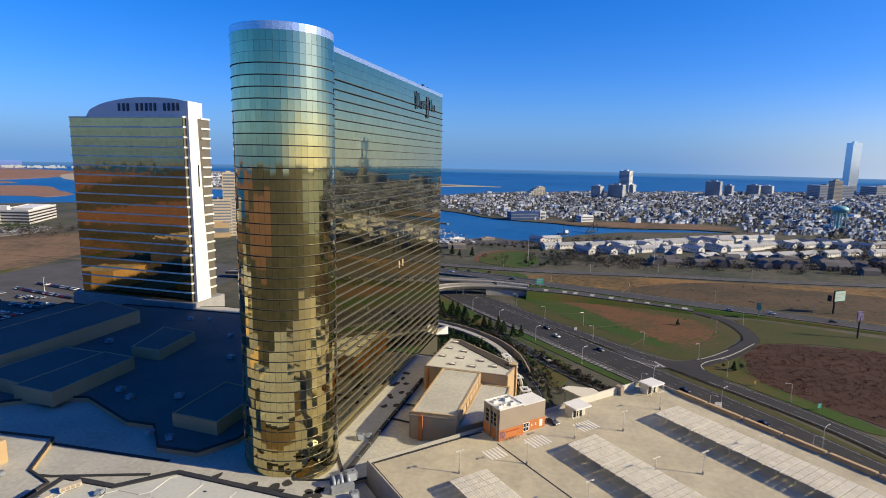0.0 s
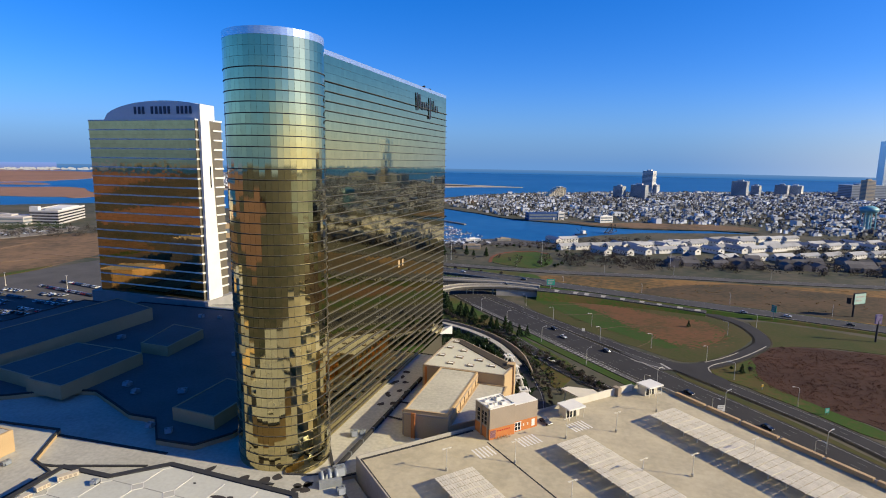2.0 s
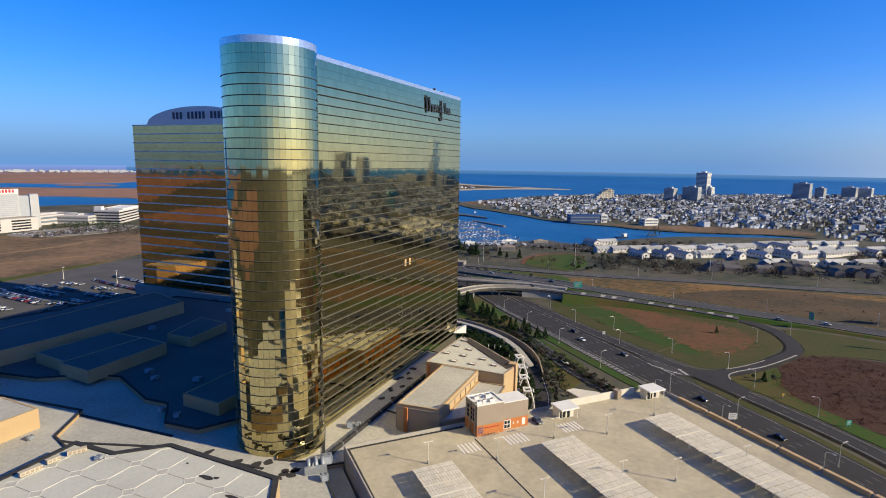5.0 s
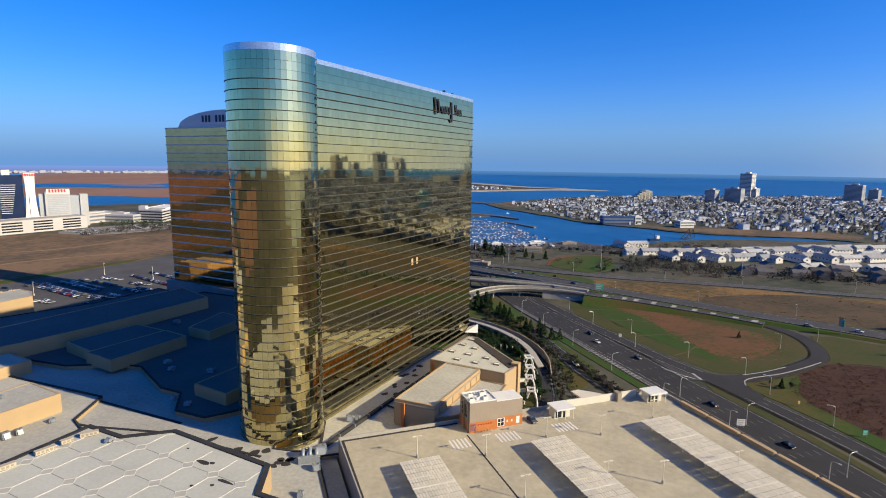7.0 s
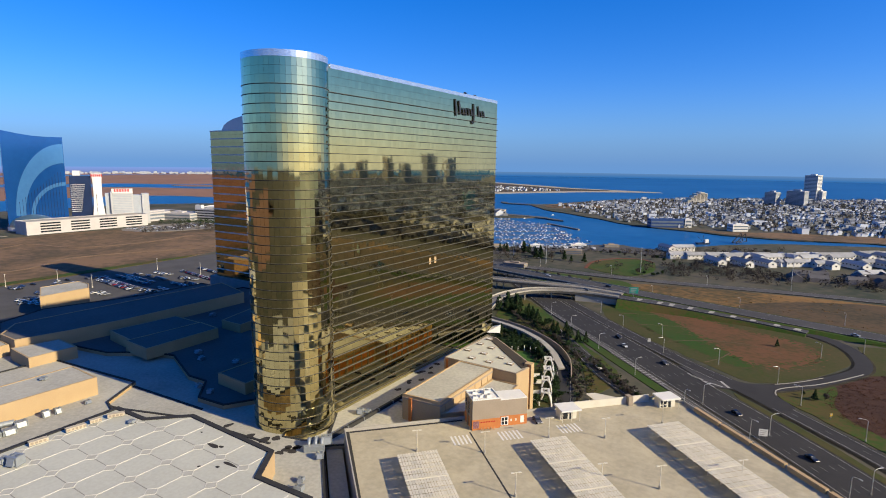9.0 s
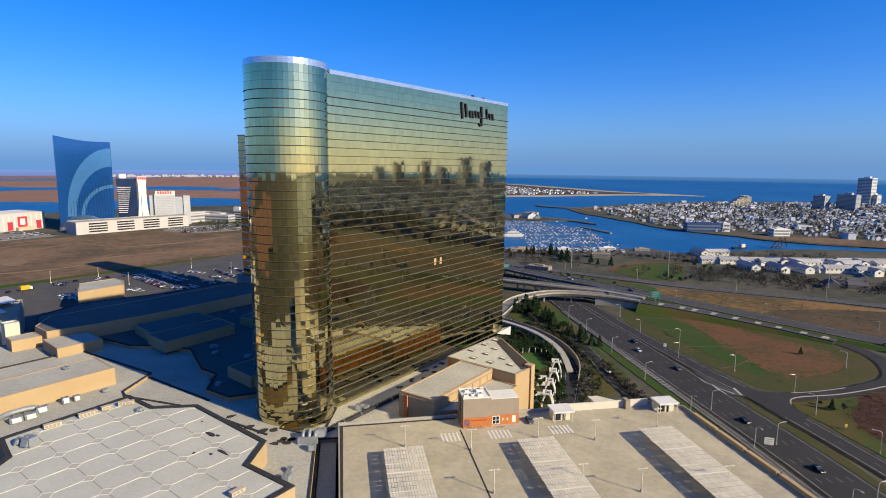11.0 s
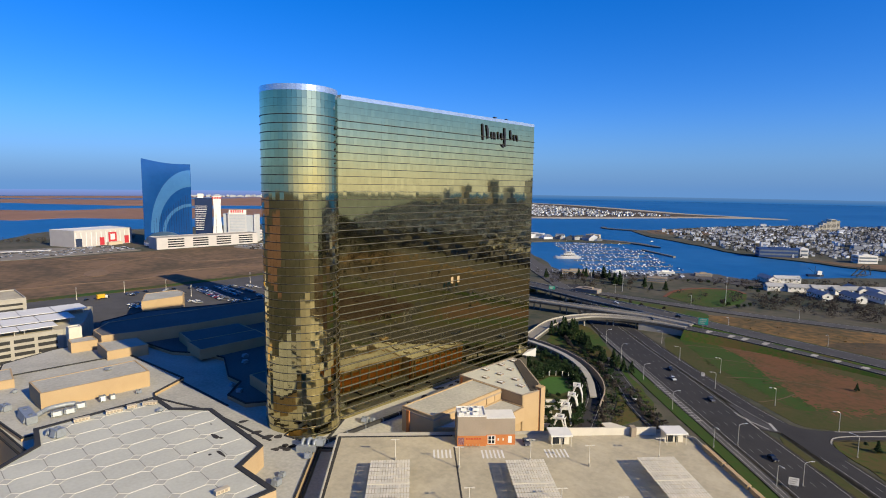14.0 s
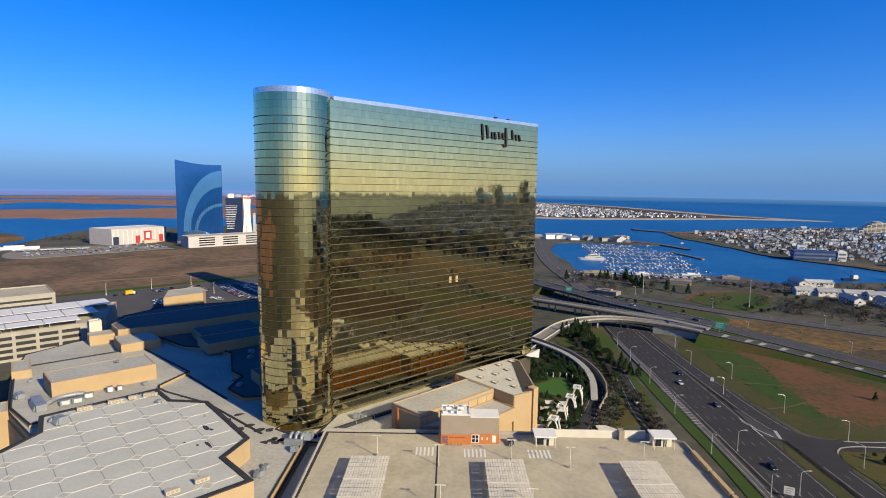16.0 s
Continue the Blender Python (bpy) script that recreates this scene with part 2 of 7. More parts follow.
def inset(poly, d):
    """The polygon moved inwards by d (mitred)."""
    area = sum(a[0] * b[1] - b[0] * a[1] for a, b in zip(poly, poly[1:] + poly[:1]))
    if area < 0:
        poly = poly[::-1]
    out, n = [], len(poly)
    for i in range(n):
        a, b, c = Vector(poly[i - 1]), Vector(poly[i]), Vector(poly[(i + 1) % n])
        e1, e2 = (b - a).normalized(), (c - b).normalized()
        n1, n2 = Vector((-e1.y, e1.x)), Vector((-e2.y, e2.x))
        k = max(0.35, 1 + n1.dot(n2))
        out.append(tuple(b + (n1 + n2) * (d / k)))
    return out


def rim(poly, w, z0, z1, bm=None):
    """A band of width w inside the polygon's edge (a parapet or coping)."""
    bm = bm or bmesh.new()
    area = sum(a[0] * b[1] - b[0] * a[1] for a, b in zip(poly, poly[1:] + poly[:1]))
    if area < 0:
        poly = poly[::-1]
    inn, n = inset(poly, w), len(poly)
    r = [[bm.verts.new((x, y, z)) for x, y in pl] for pl, z in ((poly, z0), (poly, z1), (inn, z1), (inn, z0))]
    for i in range(n):
        j = (i + 1) % n
        for a, b in ((0, 1), (1, 2), (2, 3)):
            bm.faces.new((r[a][i], r[a][j], r[b][j], r[b][i]))
    return bm


def smooth_line(pts, step=6.0):
    """A Catmull-Rom line through plan points (x, y, z)."""
    P = [Vector(p if len(p) == 3 else (*p, 0)) for p in pts]
    P = [2 * P[0] - P[1]] + P + [2 * P[-1] - P[-2]]
    out = []
    for a, b, c, d in zip(P, P[1:], P[2:], P[3:]):
        n = max(2, int((c - b).length / step))
        for i in range(n):
            t = i / n
            out.append(0.5 * (2 * b + (c - a) * t + (2 * a - 5 * b + 4 * c - d) * t * t + (3 * b - a - 3 * c + d) * t ** 3))
    return out + [P[-2]]


def ribbon(line, left, right, up=0.0, thick=0.3, bm=None):
    """A slab along a line, from left to right of it (metres, left positive)."""
    bm = bm or bmesh.new()
    rows = []
    for i, p in enumerate(line):
        d = line[min(i + 1, len(line) - 1)] - line[max(i - 1, 0)]
        s = Vector((-d.y, d.x, 0)).normalized()
        a, b = p + s * left, p + s * right
        rows.append([bm.verts.new((v.x, v.y, p.z + h)) for v, h in ((a, up - thick), (a, up), (b, up), (b, up - thick))])
    for r, q in zip(rows, rows[1:]):
        for i in range(3):
            bm.faces.new((r[i], r[i + 1], q[i + 1], q[i]))
    bm.faces.new(rows[0][::-1])
    bm.faces.new(rows[-1])
    return bm


def dashes(line, off, width, on, gap, up=0.0, bm=None):
    """Lane dashes along a line."""
    bm = bm or bmesh.new()
    s, at = 0.0, 0.0
    for p, q in zip(line, line[1:]):
        L = (q - p).length
        d = (q - p) / L
        n = Vector((-d.y, d.x, 0)).normalized()
        while at < s + L:
            a = p + d * (at - s) + n * off
            b = a + d * on
            bm.faces.new([bm.verts.new((v.x, v.y, v.z + up)) for v in (a - n * width / 2, b - n * width / 2, b + n * width / 2, a + n * width / 2)])
            at += on + gap
        s += L
    return bm


def blob(pts, step=12.0, rough=0.0, seed=1):
    """A closed smooth outline through plan points, with an uneven edge."""
    n, out = len(pts), []
    P = [Vector(p) for p in pts]
    for i in range(n):
        a, b, c, d = P[i - 1], P[i], P[(i + 1) % n], P[(i + 2) % n]
        k = max(2, int((c - b).length / step))
        for j in range(k):
            t = j / k
            v = 0.5 * (2 * b + (c - a) * t + (2 * a - 5 * b + 4 * c - d) * t * t + (3 * b - a - 3 * c + d) * t ** 3)
            if rough:
                f = noise.noise(Vector((v.x / (rough * 6), v.y / (rough * 6), seed)))
                g = noise.noise(Vector((v.x / (rough * 6), v.y / (rough * 6), seed + 9.5)))
                v = v + Vector((f, g)) * rough
            out.append((v.x, v.y))
    return out


def sheet(name, poly, z, material, thick=0.5, label="", category="ground", holes=None):
    """A filled patch of ground with a little thickness."""
    bm = bmesh.new()
    loop = [bm.verts.new((x, y, z)) for x, y in poly]
    edges = [bm.edges.new((a, b)) for a, b in zip(loop, loop[1:] + loop[:1])]
    bmesh.ops.triangle_fill(bm, use_beauty=True, edges=edges, normal=(0, 0, 1))
    if thick:
        low = [bm.verts.new((x, y, z - thick)) for x, y in poly]
        for i in range(len(poly)):
            j = (i + 1) % len(poly)
            bm.faces.new((loop[i], low[i], low[j], loop[j]))
        bmesh.ops.recalc_face_normals(bm, faces=bm.faces)
    ob = bm_ob(name, bm, material)
    return tagged(ob, label, category, kind="structure")

# ---- land and water ----
def disc(r, z, n=96):
    return [(r * math.cos(2 * math.pi * i / n), r * math.sin(2 * math.pi * i / n)) for i in range(n)]


tagged(bm_ob("water", prism(disc(4900, 0), -8, -1.5), WATER), "deep blue bay and ocean water with light ripples", "water", kind="structure")
ring = disc(4895, 0)
# backdrop strips that glow, with distance haze in their colour
for first, last, m, top_z, lab in ((13, 38, SEABACK, 34, "glowing strip painted as the hazy blue distant sea"), (38, 58, HAZEBACK, 44, "glowing strip painted as hazy lavender distant marshland"), (58, 109, LANDBACK, 30, "glowing strip painted as the hazy grey distant mainland")):
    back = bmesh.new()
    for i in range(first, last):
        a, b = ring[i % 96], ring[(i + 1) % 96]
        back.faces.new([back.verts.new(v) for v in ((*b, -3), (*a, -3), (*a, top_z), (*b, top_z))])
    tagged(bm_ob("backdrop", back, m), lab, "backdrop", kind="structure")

mainland = blob([(-952, 103), (-1071, 167), (-1230, 272), (-1200, 420), (-1180, 700), (-1000, 900), (-760, 905), (-603, 945), (-473, 1020), (-420, 1002), (-356, 996),
                 (-372, 968), (-455, 930), (-500, 860), (-440, 770), (-345, 680), (-262, 606), (-205, 650), (-149, 700), (-120, 718), (-87, 704), (-15, 800), (60, 862), (150, 900), (215, 925), (150, 935), (70, 915),
                 (-29, 913), (-58, 934), (-122, 948), (-201, 988), (-260, 1050), (-337, 1112), (-430, 1200), (-500, 1300), (-470, 1350), (-440, 1480), (-393, 1635), (-276, 1816), (100, 2110), (420, 2340),
                 (1000, 2720), (2200, 3500)] + [(4885 * math.cos(radians(a)), 4885 * math.sin(radians(a))) for a in range(53, -138, -8)] + [(-2000, -1500), (-1100, -400), (-850, -20)], 30, 9, 3)
sheet("ground", mainland, 0.0, LAND, 6, "winter-brown level ground round the casino district", "ground")
ISLES = [
    ([(-1800, 60), (-1781, 228), (-1683, 288), (-1727, 411), (-1577, 543), (-1510, 560), (-1545, 800), (-1451, 944), (-1348, 959), (-1266, 987), (-1215, 971), (-1240, 1060), (-1480, 1230), (-1655, 1307), (-1760, 1230), (-1974, 1136),
      (-2298, 764), (-2205, 511), (-2378, 292), (-2245, -100), (-1950, -200)], MARSH, "rust-brown salt marsh island in the bay"),
    ([(-2700, 60), (-3236, 384), (-2983, 562), (-2750, 713), (-2537, 837), (-2389, 1235), (-2219, 1359), (-2113, 1454), (-2129, 1677), (-2500, 2250), (-3298, 2593), (-3700, 2050), (-3500, 1300), (-3650, 900), (-3900, 700), (-3350, -100)], MARSH, "long rust-brown salt marsh across the bay"),
    ([(-4000, -300), (-4080, 465), (-4000, 900), (-3820, 1300), (-3900, 1900), (-3500, 2700), (-3900, 2700), (-4450, 1700), (-4650, 500), (-4500, -600)], MARSH, "far rust-brown salt marsh under the horizon"),
    ([(-1840, 1390), (-1960, 1300), (-2080, 1330), (-2060, 1400), (-1950, 1450)], MARSH, "small rust-brown marsh islet between two channels"),
    ([(-1000, 60), (-1060, 130), (-1150, 160), (-1250, 120), (-1200, 40), (-1080, 20)], REED, "low brown marsh spit by the bay shore"),
]
for i, (pts, m, lab) in enumerate(ISLES):
    sheet("marsh_island", blob(pts, 25, 22, i + 5), -0.9, m, 4, lab, "marsh")
sheet("marsh_island", blob([(-370, 2233), (-477, 2171), (-616, 2058), (-727, 1870), (-832, 1691), (-952, 1547), (-1053, 1499), (-1300, 1430), (-2000, 1700), (-2600, 2300), (-2700, 3100), (-2073, 3060), (-1580, 2900), (-1089, 2600), (-760, 2375), (-563, 2310)], 25, 6, 4), -0.8, SAND, 4,
      "barrier island with a pale sand beach", "island")
sheet("dune_scrub", blob([(-560, 2240), (-680, 2110), (-790, 1925), (-905, 1740), (-1010, 1610), (-1110, 1570), (-1330, 1510), (-1950, 1780), (-2500, 2330), (-2600, 3000), (-2050, 2960), (-1560, 2810), (-1100, 2510), (-800, 2310)], 25, 8, 7), -0.4, SCRUB, 1, "dark scrub behind the island beach", "scrub")
sheet("beach", blob([(-268, 1790), (110, 2085), (420, 2310), (1000, 2690), (2200, 3470), (2200, 3490), (1000, 2718), (420, 2340), (100, 2110), (-276, 1818)], 30), 0.25, SAND, 1, "pale beach along the ocean front", "beach")
# unseen ground for the tower's glass, blue-grey haze put into its colour
HAZEFLAT = mat("haze_pale_ground", (0.255, 0.34, 0.335), (0.168, 0.225, 0.222), 0.006, rough=0.95, fine=0.05)
sheet("meadow_flat", blob([(560, 60), (620, 520), (1150, 1350), (2000, 2500), (3600, 2900), (4500, 800), (4300, -900), (1500, -520)], 40, 18, 12), 0.04, HAZEFLAT, 0.3, "unseen ground east of the city, paled blue-grey for haze", "ground")
FLATS = mat("winter_flats", (0.150, 0.135, 0.088), (0.085, 0.090, 0.062), 0.01, rough=0.95, fine=0.06)
for i, (pts, m, lab) in enumerate((
        ([(-860, -230), (-560, -130), (-260, -190), (-150, -330), (-112, -600), (-108, -1100), (-400, -1600), (-800, -1300)], MARSH, "rust-brown marsh flats south-west of the casino"),
        ([(-115, -330), (300, -330), (900, -260), (1500, -700), (1300, -1500), (200, -1700), (-90, -1500), (-95, -700)], FLATS, "dull olive winter flats south of the casino"),
        ([(200, -1900), (1400, -1700), (2600, -1200), (3000, -2000), (1500, -2900), (0, -2700)], FLATS, "broad olive-brown marsh far to the south"))):
    sheet("marsh_flat", blob(pts, 30, 20, i + 31), 0.05, m, 0.3, lab, "marsh")
sheet("marsh_flat", blob([(-900, -160), (-1180, -60), (-1800, -320), (-2700, -360), (-3600, -700), (-3300, -1900), (-2200, -2000), (-1300, -900)], 40, 20, 41), -0.85, MARSH, 1, "rust-brown salt marsh south-west of the casino", "marsh")
PATCHES = [
    ("vacant_field", [(-760, 100), (-765, 200), (-770, 300), (-745, 440), (-560, 560), (-470, 350), (-455, 200), (-450, 60), (-600, 0)], FIELD, "wide bare brown field with dry grass"),
    ("parking_lot", [(-462, 70), (-458, 200), (-466, 345), (-440, 420), (-300, 420), (-270, 260), (-262, 60)], ASPH2, "large grey asphalt parking lot beside the casino"),
    ("lawn", [(-50, 400), (-44, 372), (-24, 350), (4, 326), (28, 308), (42, 297), (50, 297), (60, 305), (71, 318), (82, 338), (89, 358), (85, 380), (60, 396), (-10, 404)], GRASSD, "dull olive winter lawn inside the ramp loop"),
    ("lush_bank", [(-48, 404), (-30, 408), (-17, 400), (-2, 384), (12, 366), (28, 345), (40, 328), (46, 319), (35, 317), (17, 332), (-9, 354), (-32, 379)], GRASSV, "lush green grass bank above the ramp"),
    ("bare_patch", [(-30, 406), (-14, 392), (2, 378), (16, 357), (31, 340), (46, 324), (58, 326), (70, 342), (76, 362), (70, 376), (49, 386), (27, 393), (2, 403), (-14, 408)], BROWN, "dry brown patch of grass on the lawn"),
    ("grass_verge", [(-90, 388), (-78, 392), (-58, 370), (-36, 350), (-2, 318), (20, 298), (29, 289), (24, 287), (2, 306), (-30, 336), (-60, 366)], GRASSD, "dull grass verge between highway and ramp"),
    ("grass_median", [(41, 278), (52, 268), (66, 254), (78, 242), (104, 210), (146, 152), (140, 150), (100, 203), (74, 236), (58, 255), (44, 270)], GRASSD, "grass strip between the highway and a side road"),
    ("shoulder_strip", [(-6, 289.5), (0, 283.5), (27, 256.6), (42, 242), (60, 224), (92, 190), (130, 146), (132, 148.5), (94, 192.5), (62, 225.5), (44, 243.5), (29, 259), (2, 286)], GRASSD, "narrow brown grass strip beside the highway"),
    ("brush_field", [(74, 288), (76, 304), (86, 324), (99, 341), (150, 345), (260, 335), (330, 200), (200, 120), (150, 180), (114, 240), (94, 256), (79, 270)], RUSTG, "dark reddish-brown brushland"),
    ("grass_slope", [(89, 331), (96, 345), (97.5, 362), (94, 380), (104, 393), (190, 368), (300, 336), (300, 318), (150, 346), (100, 341)], GRASSD, "green slope below the upper road"),
    ("grass_corner", [(57, 285), (59, 291), (66, 298), (78, 314), (80, 302), (78, 288), (82, 274), (96, 258), (114, 236), (106, 234), (84, 256), (66, 274)], GRASS, "green corner between loop and side road"),
    ("reed_field", [(-60, 446), (60, 436), (180, 410), (330, 372), (420, 560), (230, 533), (120, 517), (58, 512), (-50, 488)], REED, "tawny reed bed between two roads"),
    ("russet_rough", [(36, 440), (30, 458), (52, 482), (80, 500), (110, 512), (150, 508), (220, 500), (330, 470), (330, 384), (180, 412), (110, 428)], ROUGH, "dull russet rough grass beyond the expressway"),
    ("garden_bed", [(-100, 266), (-100, 312), (-78, 304), (-50, 282), (-33, 256), (-26, 232), (-20, 214), (-26, 206), (-52, 230), (-72.5, 230), (-72.5, 266)], GRASSD, "planted garden court below the hotel"),
    ("garden_lawn", [(-63, 256), (-63, 270), (-55, 275), (-46, 267), (-47, 254), (-54, 249)], GRASSB, "small bright green lawn in the hotel garden"),
    ("ball_field", [(-109, 536), (-112, 571), (-100, 601), (-77, 614), (-60, 600), (-52, 562), (-55, 536), (-65, 519), (-88, 522)], GRASS, "mown green ball field with a red running edge"),
    ("roadside_grass", [(-40, 312), (-3, 274), (23, 249), (34, 238), (52, 219), (92, 178), (130, 134), (136, 140), (96, 184), (54, 226), (40, 240), (22, 257), (3, 276), (-36, 316)], GRASSV, "green grass strip along the highway"),
    ("roadside_trees_bed", [(-110, 372), (-100, 378), (-30, 298), (-6, 266), (-12, 240), (-24, 268), (-44, 296), (-76, 318), (-104, 330)], GRASS, "dark planted bank beside the curved drive"),
    ("north_verge", [(-290, 480), (-230, 490), (-130, 492), (-60, 488), (-60, 452), (-120, 450), (-180, 470)], GRASS, "grass verge beyond the overpass"),
    ("bare_shore", [(-70, 965), (-18, 962), (55, 1000), (154, 1018), (215, 1000), (210, 950), (148, 940), (83, 918), (-15, 922), (-60, 944)], FIELD, "bare tan shore below the houses"),
    ("vacant_point", [(-465, 1310), (-420, 1240), (-350, 1290), (-330, 1380), (-400, 1450), (-440, 1440)], FIELD, "bare tan ground at the point of the city shore"),
    ("marina_yard", [(-262, 600), (-149, 695), (-88, 698), (-60, 660), (-150, 640), (-235, 545), (-300, 600), (-480, 800), (-590, 915), (-600, 940), (-500, 880), (-430, 765)], ASPH2, "grey marina car park along the quay"),
]
for i, (nm, pts, m, lab) in enumerate(PATCHES):
    sheet(nm, blob(pts, 3 if m is BROWN else 6, 2.2 if m is BROWN else 0 if m is ASPH2 or nm == "roadside_grass" else 1.2, i), 0.06 + 0.012 * i, m, 0.3, lab, "ground")

# ---- roads ----
def skirt(line, near, far, top, foot):
    """A sloping strip along a line, from a road's edge down to the ground."""
    bm, rows = bmesh.new(), []
    for i, p in enumerate(line):
        d = line[min(i + 1, len(line) - 1)] - line[max(i - 1, 0)]
        n = Vector((-d.y, d.x, 0)).normalized()
        w = far + math.copysign(0.5, far) * noise.noise(Vector((p.x * 0.15, p.y * 0.15, near)))
        rows.append([bm.verts.new((p.x + n.x * o, p.y + n.y * o, z)) for o, z in ((near, p.z + top), (w, p.z + foot))])
    for r, q in zip(rows, rows[1:]):
        bm.faces.new((r[0], r[1], q[1], q[0]) if near < 0 else (r[0], q[0], q[1], r[1]))
    bmesh.ops.solidify(bm, geom=bm.faces[:], thickness=0.03)
    return bm


def road(name, pts, width, lanes=(), label="", material=ASPH, up=0.34, edge=True, dash=(3.0, 9.0), kerb=True, thick=0.5):
    line = smooth_line(pts)
    t = thing(name, label or "dark asphalt road with white lane marks", "road", kind="structure")
    part("carriageway", ribbon(line, width / 2, -width / 2, up, thick), material, t)
    if kerb == "soft":
        for s in (1, -1):
            part("gravel_edge", skirt(line, s * (width / 2 - 0.02), s * (width / 2 + 1.5), up - 0.004, 0.06), GRAVEL, t)
    elif kerb:
        for s in (1, -1):
            part("kerb", ribbon(line, s * width / 2 + 0.14, s * width / 2 - 0.14, up + 0.07, thick + 0.07), KERB, t)
    if edge:
        for s in (1, -1):
            part("edge_line", ribbon(line, s * (width / 2 - 0.9) + 0.08, s * (width / 2 - 0.9) - 0.08, up + 0.012, 0.01), PAINT, t)
    for o in lanes:
        part("lane_dashes", dashes(line, o, 0.18, *dash, up + 0.012), PAINTD, t)
    return line


HIGHWAY = [(-205, 524), (-150, 457), (-90, 386), (-21, 319), (26, 273), (70, 229), (108, 184), (152, 126), (200, 60), (310, -92)]
hw = road("highway", HIGHWAY, 19, (5.0, 1.4, -2.2, -5.6), "wide dark asphalt highway with dashed lanes", up=0.40, kerb="soft")
ramp_line = road("side_road", [(-92, 408), (-60, 377), (-40, 357), (0, 320), (24, 299), (42, 286), (58, 271), (78, 252), (97, 232), (115, 206), (160, 136), (230, 36)], 9, (0,), "narrow asphalt side road along the highway", up=0.5, dash=(3.0, 12.0), kerb="soft")
loop = road("loop_road", [(43, 286), (51, 289), (59, 296), (71, 309), (87, 333), (92.5, 346), (93, 362), (89, 379), (80, 393), (62, 405), (30, 416)], 7.6, (), "curved asphalt loop road round the lawn", up=0.46, kerb="soft", edge=False)
upper = road("upper_road", [(-260, 478, 6), (-230, 468, 6.5), (-183, 456, 6.8), (-129, 442, 6.8), (-90, 437, 6.5), (-3, 427, 4), (76, 415, 2.2), (121, 408, 1.5), (173, 396, 1), (260, 376, 0.5), (420, 330, 0), (800, 180, 0)], 17,
             (4, -4), "raised asphalt expressway on an embankment", material=ASPH3, up=0.3, thick=1.2)
curved = road("curved_overpass", [(-104, 290, 0.5), (-111, 325, 3.4), (-116, 356, 5.5), (-109, 381, 6.4), (-94, 396, 6.6), (-69, 405, 6.4), (-45, 409, 5.5)], 8.5, (), "curved concrete overpass ramp", material=RAMP, up=0.0, thick=1.6)
curved = curved + road("slip_road", [(-45, 409, 5.5), (-10, 411.5, 4.2), (40, 407.5, 2.6), (70, 401.5, 1.8)], 10.5, (), "asphalt slip road beside the raised expressway", material=ASPH3, up=0.0, thick=1.6)[1:]
deck3 = road("overpass_deck", [(-290, 388, 5), (-230, 394, 6.5), (-162, 403, 7.06), (-133, 407, 7.06), (-105, 412, 6.9), (-75, 418, 6.5), (-45, 419, 5.6)], 10, (0,), "straight concrete overpass deck with parapets", material=RAMP, up=0.0, thick=1.4)
road("far_road", [(-330, 470), (-225, 500), (-147, 503), (-46, 506), (58, 523), (120, 530), (226, 546), (400, 578), (700, 640), (1500, 800)], 13, (0,), "pale grey asphalt boulevard beyond the reeds", material=ASPH2, up=0.55)
road("marina_road", [(-200, 505), (-240, 540), (-330, 625), (-430, 735), (-573, 905), (-700, 1000)], 13, (0,), "asphalt road past the marina", material=ASPH2, up=0.6)
drive = road("garden_drive", [(-140, 322), (-104, 314), (-76, 303), (-50, 285), (-33, 262), (-23, 238), (-18, 222), (-16, 200)], 7.5, (), "curved asphalt drive round the garden court", up=0.5)
road("shoulder_road", [(-84, 366), (-60, 342), (-20, 302), (20, 262), (60, 221), (100, 176), (142, 128), (196, 58)], 3.6, (), "grey shoulder lane beside the highway", material=ASPH2, up=0.44)
road("service_road", [(-60, 322), (-28, 284), (-10, 262), (20, 236), (60, 195), (100, 151), (140, 104), (200, 30)], 8, (0,), "dark asphalt service lane beside the trees", up=0.48)


def berm(name, line, half, slope, material, label, up=-0.05):
    """An earth bank with sloping sides under a raised road."""
    bm, rows = bmesh.new(), []
    for i, p in enumerate(line):
        d = line[min(i + 1, len(line) - 1)] - line[max(i - 1, 0)]
        n = Vector((-d.y, d.x, 0)).normalized()
        h = max(p.z + up, 0.1)
        rows.append([bm.verts.new((p.x + n.x * o, p.y + n.y * o, z)) for o, z in ((half + slope * h, 0.0), (half, h), (-half, h), (-half - slope * h, 0.0))])
    for r, q in zip(rows, rows[1:]):
        for i in range(3):
            bm.faces.new((r[i], r[i + 1], q[i + 1], q[i]))
    bm.faces.new(rows[0][::-1])
    bm.faces.new(rows[-1])
    return tagged(bm_ob(name, bm, material), label, "ground", kind="structure")


berm("embankment", [p for p in upper if -52 < p.x < 430], 11.5, 1.8, GRASS, "grass bank under the raised road")
berm("embankment", [p for p in curved if p.x > -48], 6.4, 1.6, GRASS, "grass bank under the end of the overpass", -0.6)
berm("embankment", [p for p in upper if p.x < -205], 10, 1.6, GRASSD, "grass bank behind the overpass")
for ln, w, every in ((curved, 7.6, 3), (upper, 15, 3), (deck3, 9, 3)):
    pts = [p for p in ln if p.z > 4.6 and -200 < p.x < -50]
    for p in pts[::every]:
        pier = thing("bridge_pier", "pale concrete bridge pier under an overpass", "pier", "overpass piers", at=(p.x, p.y, 0))
        for o in (-w / 3, w / 3):
            part("column", tube((o, 0, 0), (o, 0, p.z - 2.2), 0.55, n=10), CONC, pier)
        part("cap", cube(-w / 2, w / 2, -0.6, 0.6, p.z - 2.3, p.z - 1.45), CONC, pier)
